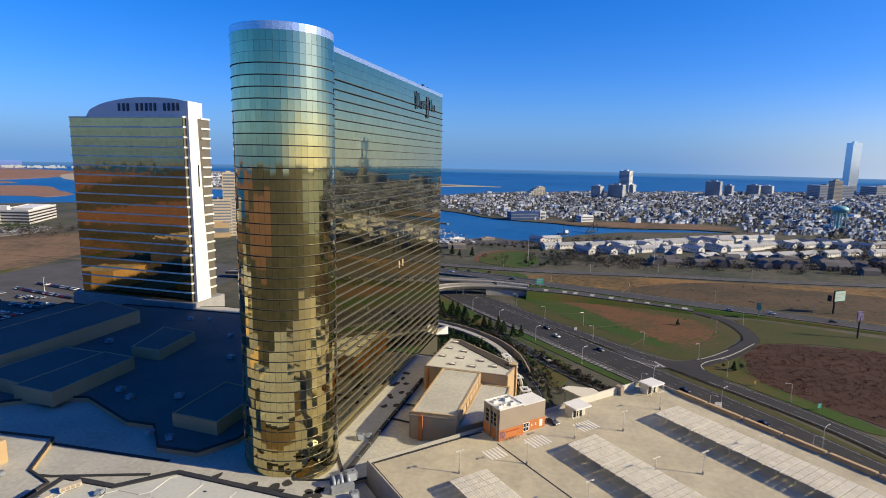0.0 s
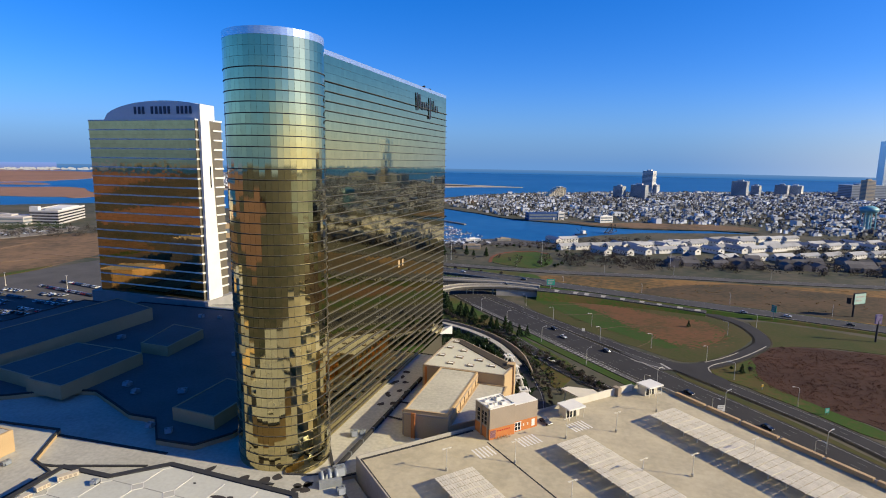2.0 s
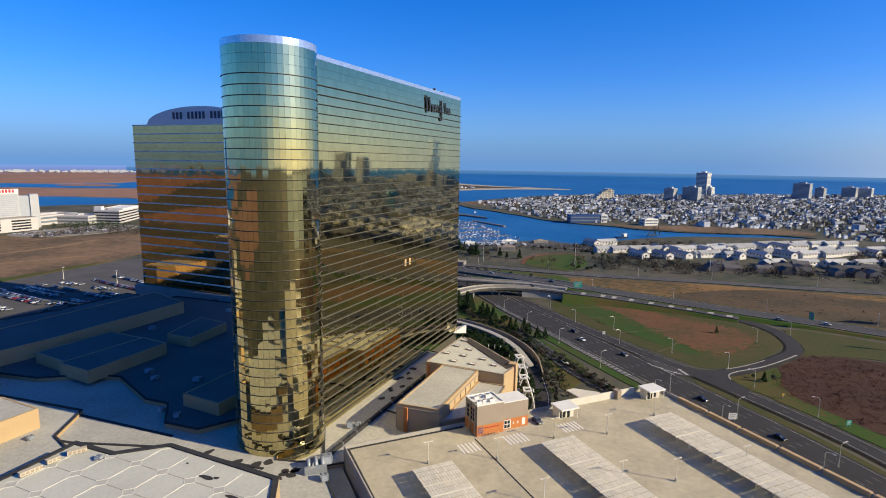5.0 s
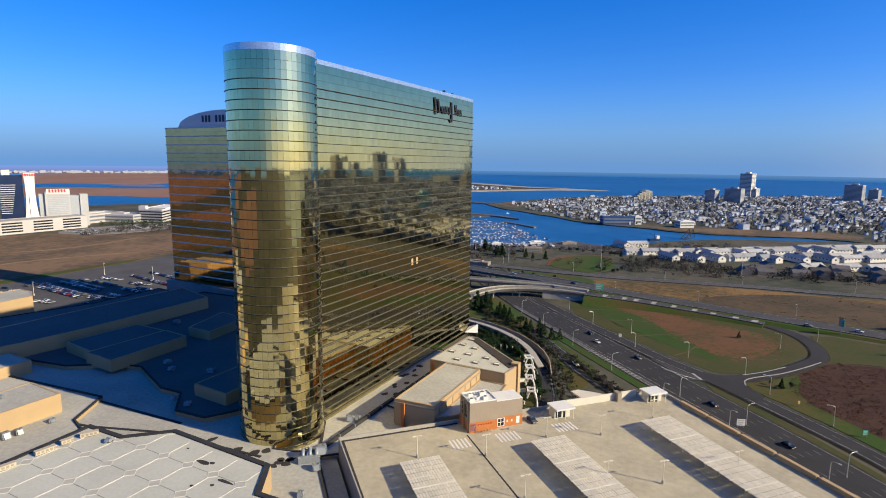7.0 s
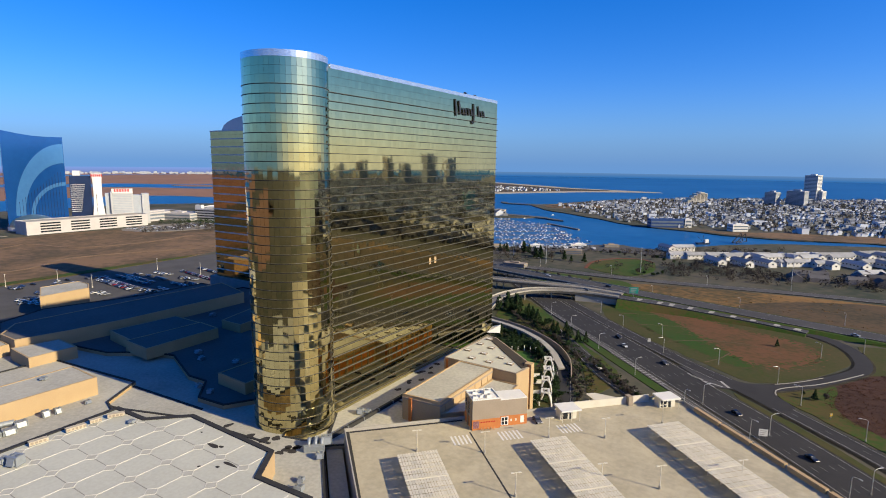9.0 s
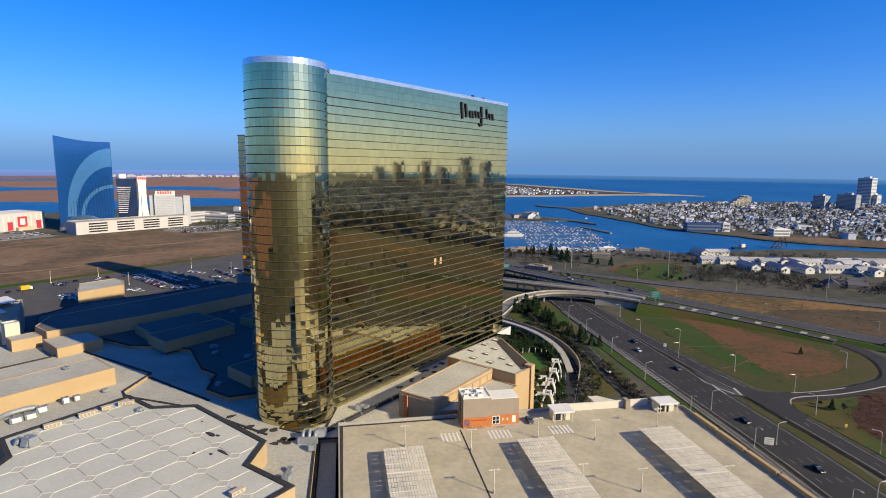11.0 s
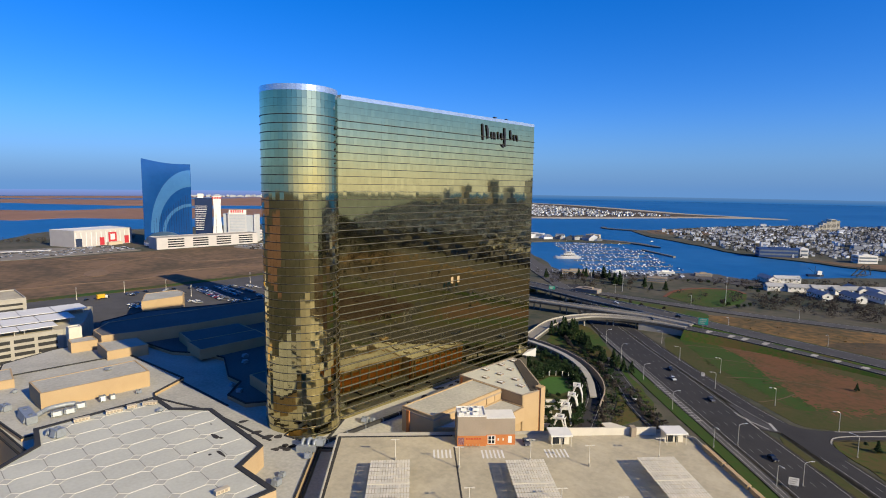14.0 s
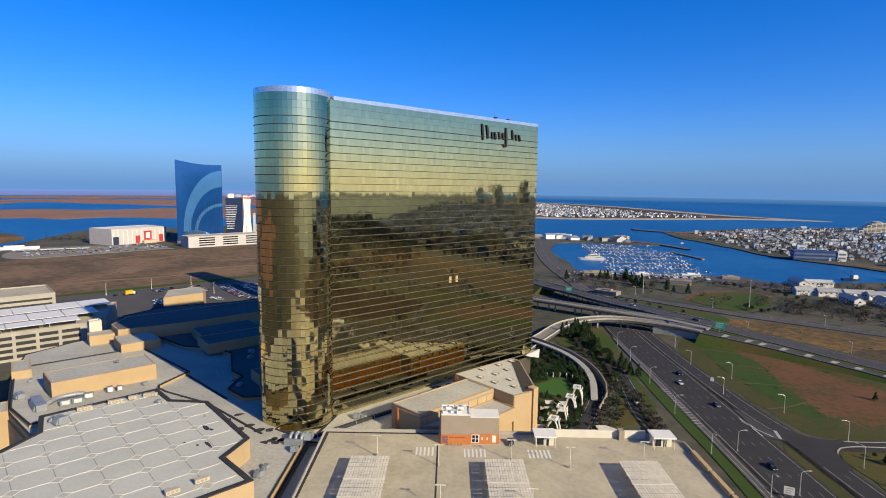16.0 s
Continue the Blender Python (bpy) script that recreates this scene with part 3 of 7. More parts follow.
for ln, w in ((curved, 8.5), (deck3, 10), (upper, 17)):
    for s in (1, -1):
        seg = [p for p in ln if p.x < -40]
        tagged(bm_ob("bridge_parapet", ribbon(seg, s * w / 2 + 0.3, s * w / 2 - 0.05, 1.05, 2.3), CONC), "pale concrete parapet along an overpass", "parapet", kind="structure")

# wall below the end of the overpass
tagged(bm_ob("abutment_wall", ribbon([p for p in curved if -78 < p.x < -8], -3.4, -3.9, -1.5, 5.5), CONC), "long concrete retaining wall below the overpass end", "wall", kind="structure")
# wide junction with its kerbs and gore marks
sheet("junction", blob([(31, 294), (45, 292), (55, 296.5), (60, 297), (56.5, 290), (56.5, 284), (64, 273), (58, 267), (45, 277), (37, 285)], 3), 0.52, ASPH, 0.4, "wide asphalt junction of loop and side road", "road")
sheet("gore", [(14, 299), (24, 288.5), (34, 279), (40, 281), (43, 286), (30, 296)], 0.49, ASPH3, 0.4, "worn asphalt gore between the highway and its ramp", "road")
for pts, w in (([(57, 284), (56.6, 290), (61, 297), (72, 308), (83, 323), (92, 337)], 0.28), ([(56, 298), (65, 307), (75, 320)], 0.22)):
    tagged(bm_ob("kerb", ribbon(smooth_line(pts), w, -w, 0.57, 0.5), CONC), "pale concrete kerb round the ramp bend", "kerb", kind="structure")
for pts, w in (([(20, 290), (26, 285), (33, 278.5)], 0.3), ([(22, 288), (27.5, 284.5)], 0.75), ([(34.5, 288), (38.5, 281.5)], 0.6), ([(28, 284), (36, 281)], 0.3)):
    tagged(bm_ob("gore_mark", ribbon([Vector((*p, 0)) for p in pts], w, -w, 0.535, 0.02), PAINT), "white painted gore mark at the ramp", "road marking", kind="structure")
DUSTY = mat("dusty_grass", (0.190, 0.130, 0.075), (0.100, 0.082, 0.040), 0.25, rough=0.95, fine=1.2)
for pts in ([(-36, 384), (-20, 392), (2, 400)], [(2, 338), (20, 352), (42, 358), (58, 350)], [(-20, 364), (0, 372), (18, 374)], [(24, 312), (30, 322), (34, 336)]):
    tagged(bm_ob("worn_path", ribbon(smooth_line(pts), 0.35, -0.35, 0.135, 0.02), DUSTY), "faint worn path across the lawn", "path", kind="structure")
mott = random.Random(71)
PATCH_EDGE = blob([(-30, 406), (-14, 392), (2, 378), (16, 357), (31, 340), (46, 324), (58, 326), (70, 342), (76, 362), (70, 376), (49, 386), (27, 393), (2, 403)], 1.2)
BANK_EDGE = blob([(46, 319), (35, 317), (17, 332), (-9, 354), (-32, 379), (-48, 404)], 1.2)
for edge_, material, inward, z, lab in ((PATCH_EDGE, BROWN, -1, 0.116, "dry brown blotches in the green lawn"), (PATCH_EDGE, GRASSV, 1, 0.120, "green blotches in the dry grass"),
                                        (BANK_EDGE, GRASSD, 0.4, 0.124, "olive blotches in the green bank"), (BANK_EDGE, GRASSV, -0.4, 0.128, "green blotches in the olive lawn")):
    spots = bmesh.new()
    for x, y in edge_:
        if edge_ is BANK_EDGE and y - 319 > 1.25 * (46 - x):
            continue
        push = 0.09 * inward * mott.random()
        cx, cy = x + (28 - x) * push + mott.gauss(0, 1.8), y + (368 - y) * push + mott.gauss(0, 1.8)
        r = mott.uniform(0.2, 0.9)
        ring_ = [(cx + 1.7 * r * mott.uniform(0.5, 1.3) * math.cos(k * 0.9), cy + r * mott.uniform(0.5, 1.3) * math.sin(k * 0.9)) for k in range(7)]
        spots.faces.new([spots.verts.new((px, py, z)) for px, py in ring_])
    tagged(bm_ob("grass_blotches", spots, material), lab, "grass", kind="stuff")

# hatched shoulder and pale joint slabs
hatch = bmesh.new()
for k in range(16):
    p = Vector((-18, 299, 0)).lerp(Vector((12, 269.5, 0)), k / 15)
    a, b = p + Vector((-1.1, -1.7, 0)), p + Vector((0.9, 1.1, 0))
    d = Vector((0.45, -0.25, 0))
    hatch.faces.new([hatch.verts.new((v.x, v.y, 0.462)) for v in (a, a + d, b + d, b)])
tagged(bm_ob("hatch_marks", hatch, PAINT), "white hatch marks on the shoulder lane", "road marking", kind="structure")
for k in range(9):
    q = Vector((-34 + k * 12.5, 411.6 - 0.06 * k * k * 1.1, 0))
    near = min(curved, key=lambda c: (c.x - q.x) ** 2 + (c.y - q.y) ** 2)
    if near.x < 66:
        tagged(bm_ob("joint_slab", cube(-2.2, 2.2, -3.4, 3.4, 0, 0.02, m=Matrix.Translation((near.x, near.y, near.z + 0.012)) @ Matrix.Rotation(radians(-8), 4, "Z")), CONC), "pale concrete joint slab across the road", "road", kind="structure")

# ---- gold glass hotel tower ----
TW_BASE, TW_TOP = 11.5, 128.9
ROW_H = 2.77                        # storey height between two ledges
LEDGES = [13.37 + ROW_H * k for k in range(40)]
ROWZ = [TW_BASE] + LEDGES + [LEDGES[-1] + (TW_TOP - LEDGES[-1]) * k / 3 for k in (1, 2, 3)]
BANDS = list(zip(ROWZ, ROWZ[1:]))
CX, CY, CR = -79.84, 133.58, 12.95
FACE_X, SLAB_Y0, SLAB_Y1, BACK_X = -73.0, 140.0, 263.2, -89.5
rng = random.Random(4)


def pane(bm, o, u, v, n, tilt=0.004):
    """One pane of glass: centre o, half sides u and v, normal n, set slightly askew, with returning edges."""
    a, b = rng.gauss(0, tilt), rng.gauss(0, tilt)
    ul, vl = u.length, v.length
    c = [o + u * i + v * j + n * (a * i * ul + b * j * vl) for i, j in ((-1, -1), (1, -1), (1, 1), (-1, 1))]
    f = [bm.verts.new(p) for p in c]
    g = [bm.verts.new(p - n * 0.1) for p in c]
    bm.faces.new(f)
    for i in range(4):
        bm.faces.new((f[i], g[i], g[(i + 1) % 4], f[(i + 1) % 4]))


tower = thing("hotel_tower", "tall gold mirror-glass hotel tower with a rounded end", "tower")
N = 52
core = prism([(CX + (CR - 0.18) * math.cos(2 * math.pi * i / N), CY + (CR - 0.18) * math.sin(2 * math.pi * i / N)) for i in range(N)], 0, TW_TOP)
part("round_end", core, GOLDTRIM, tower, "rounded end of the tower behind its glazing")
slab_bm = cube(BACK_X + 0.15, FACE_X - 0.15, SLAB_Y0, SLAB_Y1 - 0.15, 0, TW_TOP - 0.3)
part("slab", slab_bm, GOLDTRIM, tower, "long straight slab of the tower behind its glazing")
rest = bmesh.new()
singles = []
half = math.pi * CR / N
for k, (za, zb) in enumerate(BANDS):
    zc, fh = (za + zb) / 2, zb - za
    for i in range(N):
        a = 2 * math.pi * (i + 0.5) / N
        n = Vector((math.cos(a), math.sin(a), 0))
        o = Vector((CX, CY, zc)) + n * CR
        if o.x < FACE_X and o.x > BACK_X and o.y > CY:
            continue
        u, v = Vector((-n.y, n.x, 0)) * (half - 0.018), Vector((0, 0, fh / 2 - 0.03))
        if k < 12 and n.y < 0.25 and n.x > -0.93:
            b = bmesh.new()
            pane(b, o, u, v, n, 0.012)
            singles.append(b)
        else:
            pane(rest, o, u, v, n, 0.011 if k < 24 else 0.004)
for b in singles:
    part("pane", b, GOLD, tower)
cols = 76
w = (SLAB_Y1 - SLAB_Y0) / cols
for k, (za, zb) in enumerate(BANDS):
    zc, fh = (za + zb) / 2, zb - za
    for i in range(cols):
        yc = SLAB_Y0 + (i + 0.5) * w
        pane(rest, Vector((FACE_X, yc, zc)), Vector((0, w / 2 - 0.010, 0)), Vector((0, 0, fh / 2 - 0.03)), Vector((1, 0, 0)), 0.0032 if k < 22 else 0.0014)
        pane(rest, Vector((BACK_X, yc, zc)), Vector((0, -w / 2 + 0.02, 0)), Vector((0, 0, fh / 2 - 0.05)), Vector((-1, 0, 0)), 0.0022)
    for i in range(10):
        wx = (FACE_X - BACK_X) / 10
        pane(rest, Vector((BACK_X + (i + 0.5) * wx, SLAB_Y1, zc)), Vector((-wx / 2 + 0.02, 0, 0)), Vector((0, 0, fh / 2 - 0.05)), Vector((0, 1, 0)), 0.0022)
tagged(part("glazing", rest, GOLD, tower, "gold mirror glazing of the upper floors"), kind="stuff")
ARC = [(CX + (CR + 0.10) * math.cos(a), CY + (CR + 0.10) * math.sin(a)) for a in (math.radians(-200 + 4 * j) for j in range(64))]
for z in LEDGES:
    # each ledge gets a dark strip that stands for its shaded underside
    line = [Vector((x, y, z)) for x, y in ARC]
    part("ledge", ribbon(line, 0.55, -0.05, 0.05, 0.06), SILL, tower)
    part("fascia", ribbon(line, 0.50, 0.05, -0.012, 0.20), LEDGESHADE, tower)
    part("ledge", cube(FACE_X - 0.1, FACE_X + 0.62, SLAB_Y0 + 4.5, SLAB_Y1, z - 0.01, z + 0.05), SILL, tower)
    part("fascia", cube(FACE_X + 0.05, FACE_X + 0.57, SLAB_Y0 + 4.5, SLAB_Y1, z - 0.14, z - 0.012), LEDGESHADE, tower)
top = [(CX + (CR + 0.05) * math.cos(2 * math.pi * i / N), CY + (CR + 0.05) * math.sin(2 * math.pi * i / N)) for i in range(N)]
part("parapet", rim(top, 0.5, TW_TOP, TW_TOP + 1.9), SILVER, tower, "silvery parapet ring")
part("slab_parapet", rim([(FACE_X + 0.05, SLAB_Y0 + 6), (FACE_X + 0.05, SLAB_Y1), (BACK_X, SLAB_Y1), (BACK_X, SLAB_Y0 + 6)], 0.6, TW_TOP - 0.1, TW_TOP + 1.3), SILVER, tower, "pale metal coping")
part("lit_window", cube(FACE_X - 0.05, FACE_X + 0.05, 203.6, 205.1, 56.6, 59.4), STUCCO, tower, "window with drawn pale blind")
part("lit_window", cube(FACE_X - 0.05, FACE_X + 0.05, 207.6, 209.1, 56.6, 59.4), STUCCO, tower, "window with drawn pale blind")
fin = bmesh.new()
fv = [fin.verts.new(p) for p in ((FACE_X + 0.3, 258.0, 12.6), (FACE_X + 5.5, 262.6, 12.0), (FACE_X + 5.3, 263.4, 16.4), (FACE_X + 0.3, 258.8, 13.2), (FACE_X + 0.3, 263.4, 14.6))]
for q in ((0, 1, 2, 3), (3, 2, 4), (0, 3, 4), (1, 4, 2), (0, 4, 1)):
    fin.faces.new([fv[i] for i in q])
bmesh.ops.recalc_face_normals(fin, faces=fin.faces)
part("white_fin", fin, WHITEP, tower, "white sail-shaped canopy at the foot")

# ---- podium ----
def block(name, poly, z0, z1, label, wall=STUCCO, roof=ROOF, para=0.5, pw=0.6, cop=ROOFD, category="building", coping=True):
    """A flat-roofed wing: walls, roof and a coped parapet."""
    t = thing(name, label, category)
    part("wall", prism(poly, z0, z1, caps=(True, False)), wall, t)
    part("roof", prism(inset(poly, 0.02), z1 - 0.4, z1), roof, t)
    if coping:
        part("coping", rim(poly, pw, z1 - 0.05, z1 + para), cop, t)
    return t


block("casino_podium", [(-255, 108), (-258, 240), (-200, 264), (-74, 264), (-74, 229.6), (-57.6, 229.4), (-52.7, 228.9), (-26, 200), (-36, 148), (-60, 126.8), (-12, 81.5), (-12, 10), (-84, 10), (-96, 46), (-104, 56), (-118, 57), (-150, 53), (-197, 58), (-230, 66), (-241, 88), (-243, 107)], 0, 12.0, "low flat-roofed casino podium with a pale membrane roof", para=0.35)
block("main_roof", [(-84.6, 12), (-13, 12), (-13, 81.3), (-57, 123.2), (-62, 125.2), (-66, 123.2), (-72, 121.6), (-81, 134), (-81, 262), (-200, 263), (-257, 239), (-254, 109), (-242.5, 107.5), (-240.5, 88.5), (-229.6, 66.6), (-197, 58.6), (-150, 53.6), (-118.4, 57.6), (-104.4, 56.6), (-96.5, 46.5)], 12.01, 14.2, "broad pale membrane roof of the casino podium", para=0.25)
block("raised_roof", [(-250, 118), (-191, 128), (-176, 139), (-164, 142), (-138, 132), (-128, 132.5), (-117, 122), (-104, 123), (-98, 133), (-98, 254), (-250, 244)], 14.21, 15.6, "raised flat roof with dark stepped edge, in the tower's shade", roof=ROOF2)
block("theatre_roof", [(-86, 12), (-97, 48), (-105, 58), (-119, 60), (-121, 97), (-106, 97.5), (-96, 107), (-58, 106), (-51, 95.7), (-33.5, 96.5), (-33.2, 60), (-33, 12)], 14.21, 20.7, "large pale roof with hexagonal membrane seams", roof=HEXROOF, para=0.35, pw=1.5)
block("west_roof", [(-204, 60.5), (-150, 54.5), (-128, 58), (-130, 100), (-140, 103), (-150, 118), (-203, 112)], 14.21, 15.2, "flat grey roof wing with dark parapet")
block("penthouse", [(-168, 67), (-150.5, 67.5), (-150, 104.5), (-169, 105)], 15.21, 21.6, "long beige rooftop penthouse with a flat grey roof", para=0.15, cop=STUCCO)
block("roof_box", [(-203.5, 59.5), (-187, 58.2), (-186, 65), (-203.5, 66.5)], 15.21, 18.6, "small cream rooftop box at the podium edge", para=0.15, cop=STUCCO)
block("edge_tower", [(-158, 49), (-147, 48.5), (-146.5, 53.8), (-158, 54.6)], 0, 15.6, "square beige tower at the podium edge", para=0.3, cop=STUCCO)
block("roof_box", [(-236, 94), (-227, 93.5), (-226, 105), (-236, 105)], 14.21, 19.2, "small beige rooftop box", para=0.15, cop=STUCCO)
block("roof_box", [(-219.3, 103), (-199.4, 102), (-199.2, 120), (-216.6, 120.5)], 14.22, 19.3, "small beige rooftop box half in shade", para=0.15, cop=STUCCO)
block("roof_box", [(-208.5, 138.2), (-187.1, 136), (-186, 169.8), (-206.8, 170)], 15.61, 20.1, "low box beside a beige rooftop box, roof darkened for shade", roof=ROOF2, para=0.15, cop=STUCCO)
block("roof_box", [(-187, 134), (-168.8, 133), (-170, 168.5), (-185.9, 169.9)], 15.61, 20.4, "long beige rooftop box, roof darkened for shade", roof=ROOF2, para=0.15, cop=STUCCO)
block("roof_box", [(-122, 134), (-105, 133), (-105, 158), (-122, 160)], 15.61, 19.8, "square beige rooftop box beside the tower", roof=ROOF2, para=0.15, cop=STUCCO)
block("roof_box", [(-182, 179), (-167.5, 179), (-171, 204), (-190, 206)], 15.61, 19.8, "low beige rooftop box in the shade", roof=ROOF2, para=0.15, cop=STUCCO)
block("long_roof", [(-221.5, 105.5), (-217.5, 125), (-215, 150), (-216, 219), (-249, 228), (-250, 116), (-236, 105.5)], 14.23, 21.8, "long beige hall with a flat roof darkened for shade", roof=ROOF2, para=0.2, cop=STUCCO)
block("annex_roof", [(-258.2, 112), (-287, 122), (-299, 147), (-293, 172), (-286, 196), (-288, 239.5), (-258.2, 239.5)], 0, 14.5, "flat dark-edged annex roof behind the long hall", para=0.4, roof=ROOF2)
block("roof_box", [(-258.4, 150), (-268, 166), (-268, 187), (-258.4, 193)], 14.51, 16.2, "low flat roof box on the annex", roof=ROOF2, para=0.2, cop=ROOFD)
block("alley_roof", [(-59.6, 127.2), (-11.9, 81.7), (-11.9, 12), (70, 12), (-55.9, 130.5)], 0, 11, "low grey service roof in the alley beside the garage", roof=ROOF, coping=False)
block("lot_building", [(-336.5, 160), (-338.5, 189.5), (-352, 196), (-366, 196), (-366, 172)], 0, 13.6, "square beige building in the parking lot", para=0.3, cop=STUCCO)
block("ballroom_block", [(-51, 155.5), (-36.6, 156.7), (-36.6, 194), (-51.4, 194)], 12.01, 21, "beige stucco block with a grey flat roof", para=0.25, cop=STUCCO)
block("wedge_building", [(-58.7, 194.2), (-57.5, 229.5), (-52.7, 229), (-24.9, 206), (-26.7, 194.2)], 0, 21, "wedge-shaped beige building with skylights", roof=HEXROOF, para=0.25, cop=GREYST)
block("low_roof", [(-36.5, 157), (-24, 170), (-25.5, 194.1), (-36.5, 194.1)], 12.02, 16.8, "low beige roof between two blocks", para=0.3, cop=STUCCO)

# ---- parking garage ----
GA = Matrix.Translation((-55.5, 131, 0)) @ Matrix(((0.6845, 0.7290, 0, 0), (0.7290, -0.6845, 0, 0), (0, 0, 1, 0), (0, 0, 0, 1)))


def gpt(u, v):
    p = GA @ Vector((u, v, 0))
    return (p.x, p.y)


GAR_Z = 16.5
garage_poly = [gpt(0, 0), gpt(111, 0), gpt(118, 6), gpt(118, 190), gpt(2, 190)]
garage = thing("parking_garage", "concrete parking garage with a sunlit open roof deck", "garage")
part("wall", prism(garage_poly, 0, GAR_Z, caps=(True, False)), CONC, garage)
part("deck", prism(inset(garage_poly, 0.03), GAR_Z - 0.4, GAR_Z), DECK, garage, "pale worn concrete roof deck")
part("parapet", rim(garage_poly, 0.35, GAR_Z - 0.02, GAR_Z + 1.05), CONC, garage, "low concrete parapet")

# white of the second tower's base band, greyed for the shade on it
PALEBAND = mat("shaded_white_precast", (0.40, 0.39, 0.40), (0.33, 0.33, 0.34), 0.2, rough=0.8)
# ---- second hotel tower ----
WX0, WX1, WY0, WY1 = -292.0, -214.8, 255.0, 276.0
second = thing("second_hotel_tower", "bronze glass hotel tower with white floor bands and a white fin", "tower")
part("core", cube(WX0 + 0.1, WX1 - 0.1, WY0 + 0.15, WY1 - 0.15, 0, 119.3), mat("dark_bronze_panel", (0.17, 0.15, 0.11), (0.12, 0.105, 0.08), 0.2, rough=0.5), second)
wz0, wz1, nfl = 17.2, 119.4, 38
wf = (wz1 - wz0) / nfl
rest = bmesh.new()
for k in range(nfl):
    zc = wz0 + (k + 0.5) * wf
    for i in range(40):
        ww = (WX1 - 5 - WX0) / 40
        pane(rest, Vector((WX0 + (i + 0.5) * ww, WY0, zc)), Vector((ww / 2 - 0.01, 0, 0)), Vector((0, 0, wf / 2 - 0.02)), Vector((0, -1, 0)), 0.002)
    for i in range(14):
        ww = (WY1 - WY0) / 14
        pane(rest, Vector((WX0, WY0 + (i + 0.5) * ww, zc)), Vector((0, -ww / 2 + 0.01, 0)), Vector((0, 0, wf / 2 - 0.02)), Vector((-1, 0, 0)), 0.002)
    if k % 2 == 1:
        part("floor_band", cube(WX0 - 0.05, WX1 - 5, WY0 - 0.35, WY0 + 0.1, wz0 + (k + 1) * wf - 0.36, wz0 + (k + 1) * wf + 0.36), WHITEP, second)
        for y0, y1 in ((WY0 - 0.6, WY0 + 3.4), (WY1 - 7.5, WY1 + 0.2)):
            part("balcony_edge", cube(WX1 - 5, WX1 + 0.4, y0, y1, wz0 + (k + 1) * wf - 0.45, wz0 + (k + 1) * wf + 0.45), WHITEP, second)
tagged(part("glazing", rest, BRONZE, second, "bronze mirror glazing"), kind="stuff")
part("fin", prism([(WY0 + 1.8, 12), (WY0 + 13.5, 12), (WY0 + 10.4, 75), (WY0 + 8.2, 127.8), (WY0 + 1.8, 127.8)], 0, 1), WHITEP, second, "tall tapering white fin").matrix_local = Matrix(((0, 0, 1.6, WX1 + 0.5), (1, 0, 0, 0), (0, 1, 0, 0), (0, 0, 0, 1)))
cw = WX1 - WX0 - 9
crown = [(WX0 + 9 + cw * i / 24, 119.4 + 10.8 * math.sqrt(max(0.0, 1 - ((i / 24 - 0.62) / 0.62) ** 2))) for i in range(25)]
cb = prism([(WX0 + 9, 119.3), (WX1, 119.3)] + crown[::-1], 0, 13)
cb.transform(Matrix(((1, 0, 0, 0), (0, 0, 1, WY0 + 2.5), (0, 1, 0, 0), (0, 0, 0, 1))))
bmesh.ops.recalc_face_normals(cb, faces=cb.faces)
part("crown", cb, mat("blue_grey_metal", (0.66, 0.70, 0.76), (0.58, 0.63, 0.70), 0.1, rough=0.5, metal=0.0), second, "blue-grey curved roof crown")
part("base_band", cube(WX0 - 4.6, WX1 + 3, WY0 - 3, WY1 + 3, 0, 17.1), PALEBAND, second, "white base band, greyed for shade")

PALEST = mat("pale_pink_stucco", (0.64, 0.61, 0.60), (0.56, 0.535, 0.525), 0.1, rough=0.8)
# ---- blue hotel by the bay ----
blue = thing("blue_hotel_tower", "tall blue glass hotel with a curved roofline and pale arcs", "tower")
A, B = Vector((-857, 321, 0)), Vector((-837, 388, 0))
axis = (B - A).normalized()
nrm = Vector((axis.y, -axis.x, 0))
prof = [(0, 0)] + [(0, 137)] + [(70 * i / 12, 137 - 7.5 * math.sin(math.pi / 2 * min(1, i / 9))) for i in range(1, 13)] + [(70, 0)]
M = Matrix(((axis.x, 0, nrm.x, A.x), (axis.y, 0, nrm.y, A.y), (0, 1, 0, 0), (0, 0, 0, 1)))
bmh = prism(prof, -26, 0)
bmh.transform(M)
part("glass_slab", bmh, BLUEG, blue)
block("bay_garage", [(-784, 314), (-784, 474), (-818, 474), (-818, 314)], 0, 17, "long pale parking garage by the bay hotel", wall=PALEST, roof=CONC, cop=PALEST)
block("white_hall", [(-940, 212), (-889, 233), (-915, 320), (-970, 305)], 0, 25, "big pale pinkish windowless hall by the bay", wall=PALEST, roof=WHITEP, cop=PALEST)

# ---- houses, high-rises and trees of the city ----
# siding and shingle colours shifted towards blue to paint in distance haze
HOUSEW = mat("hazy_house_siding", (0.69, 0.72, 0.77), (0.38, 0.40, 0.44), 0.012, rough=0.8, island=0.75, fine=0.03)
HOUSER = mat("hazy_house_shingles", (0.205, 0.220, 0.260), (0.105, 0.114, 0.138), 0.012, rough=0.9, island=0.85, fine=0.03)
TOWNW = mat("white_siding", (0.74, 0.73, 0.70), (0.66, 0.65, 0.62), 0.2, rough=0.75, obj=0.06)
TOWNR = mat("grey_shingles", (0.47, 0.475, 0.49), (0.34, 0.345, 0.36), 0.2, rough=0.9, obj=0.25)
DARKWIN = mat("dark_window", (0.03, 0.035, 0.045), (0.02, 0.025, 0.03), 0.5, rough=0.15)
BARE = mat("bare_twigs", (0.090, 0.078, 0.066), (0.052, 0.046, 0.041), 0.05, rough=0.95, island=0.3)
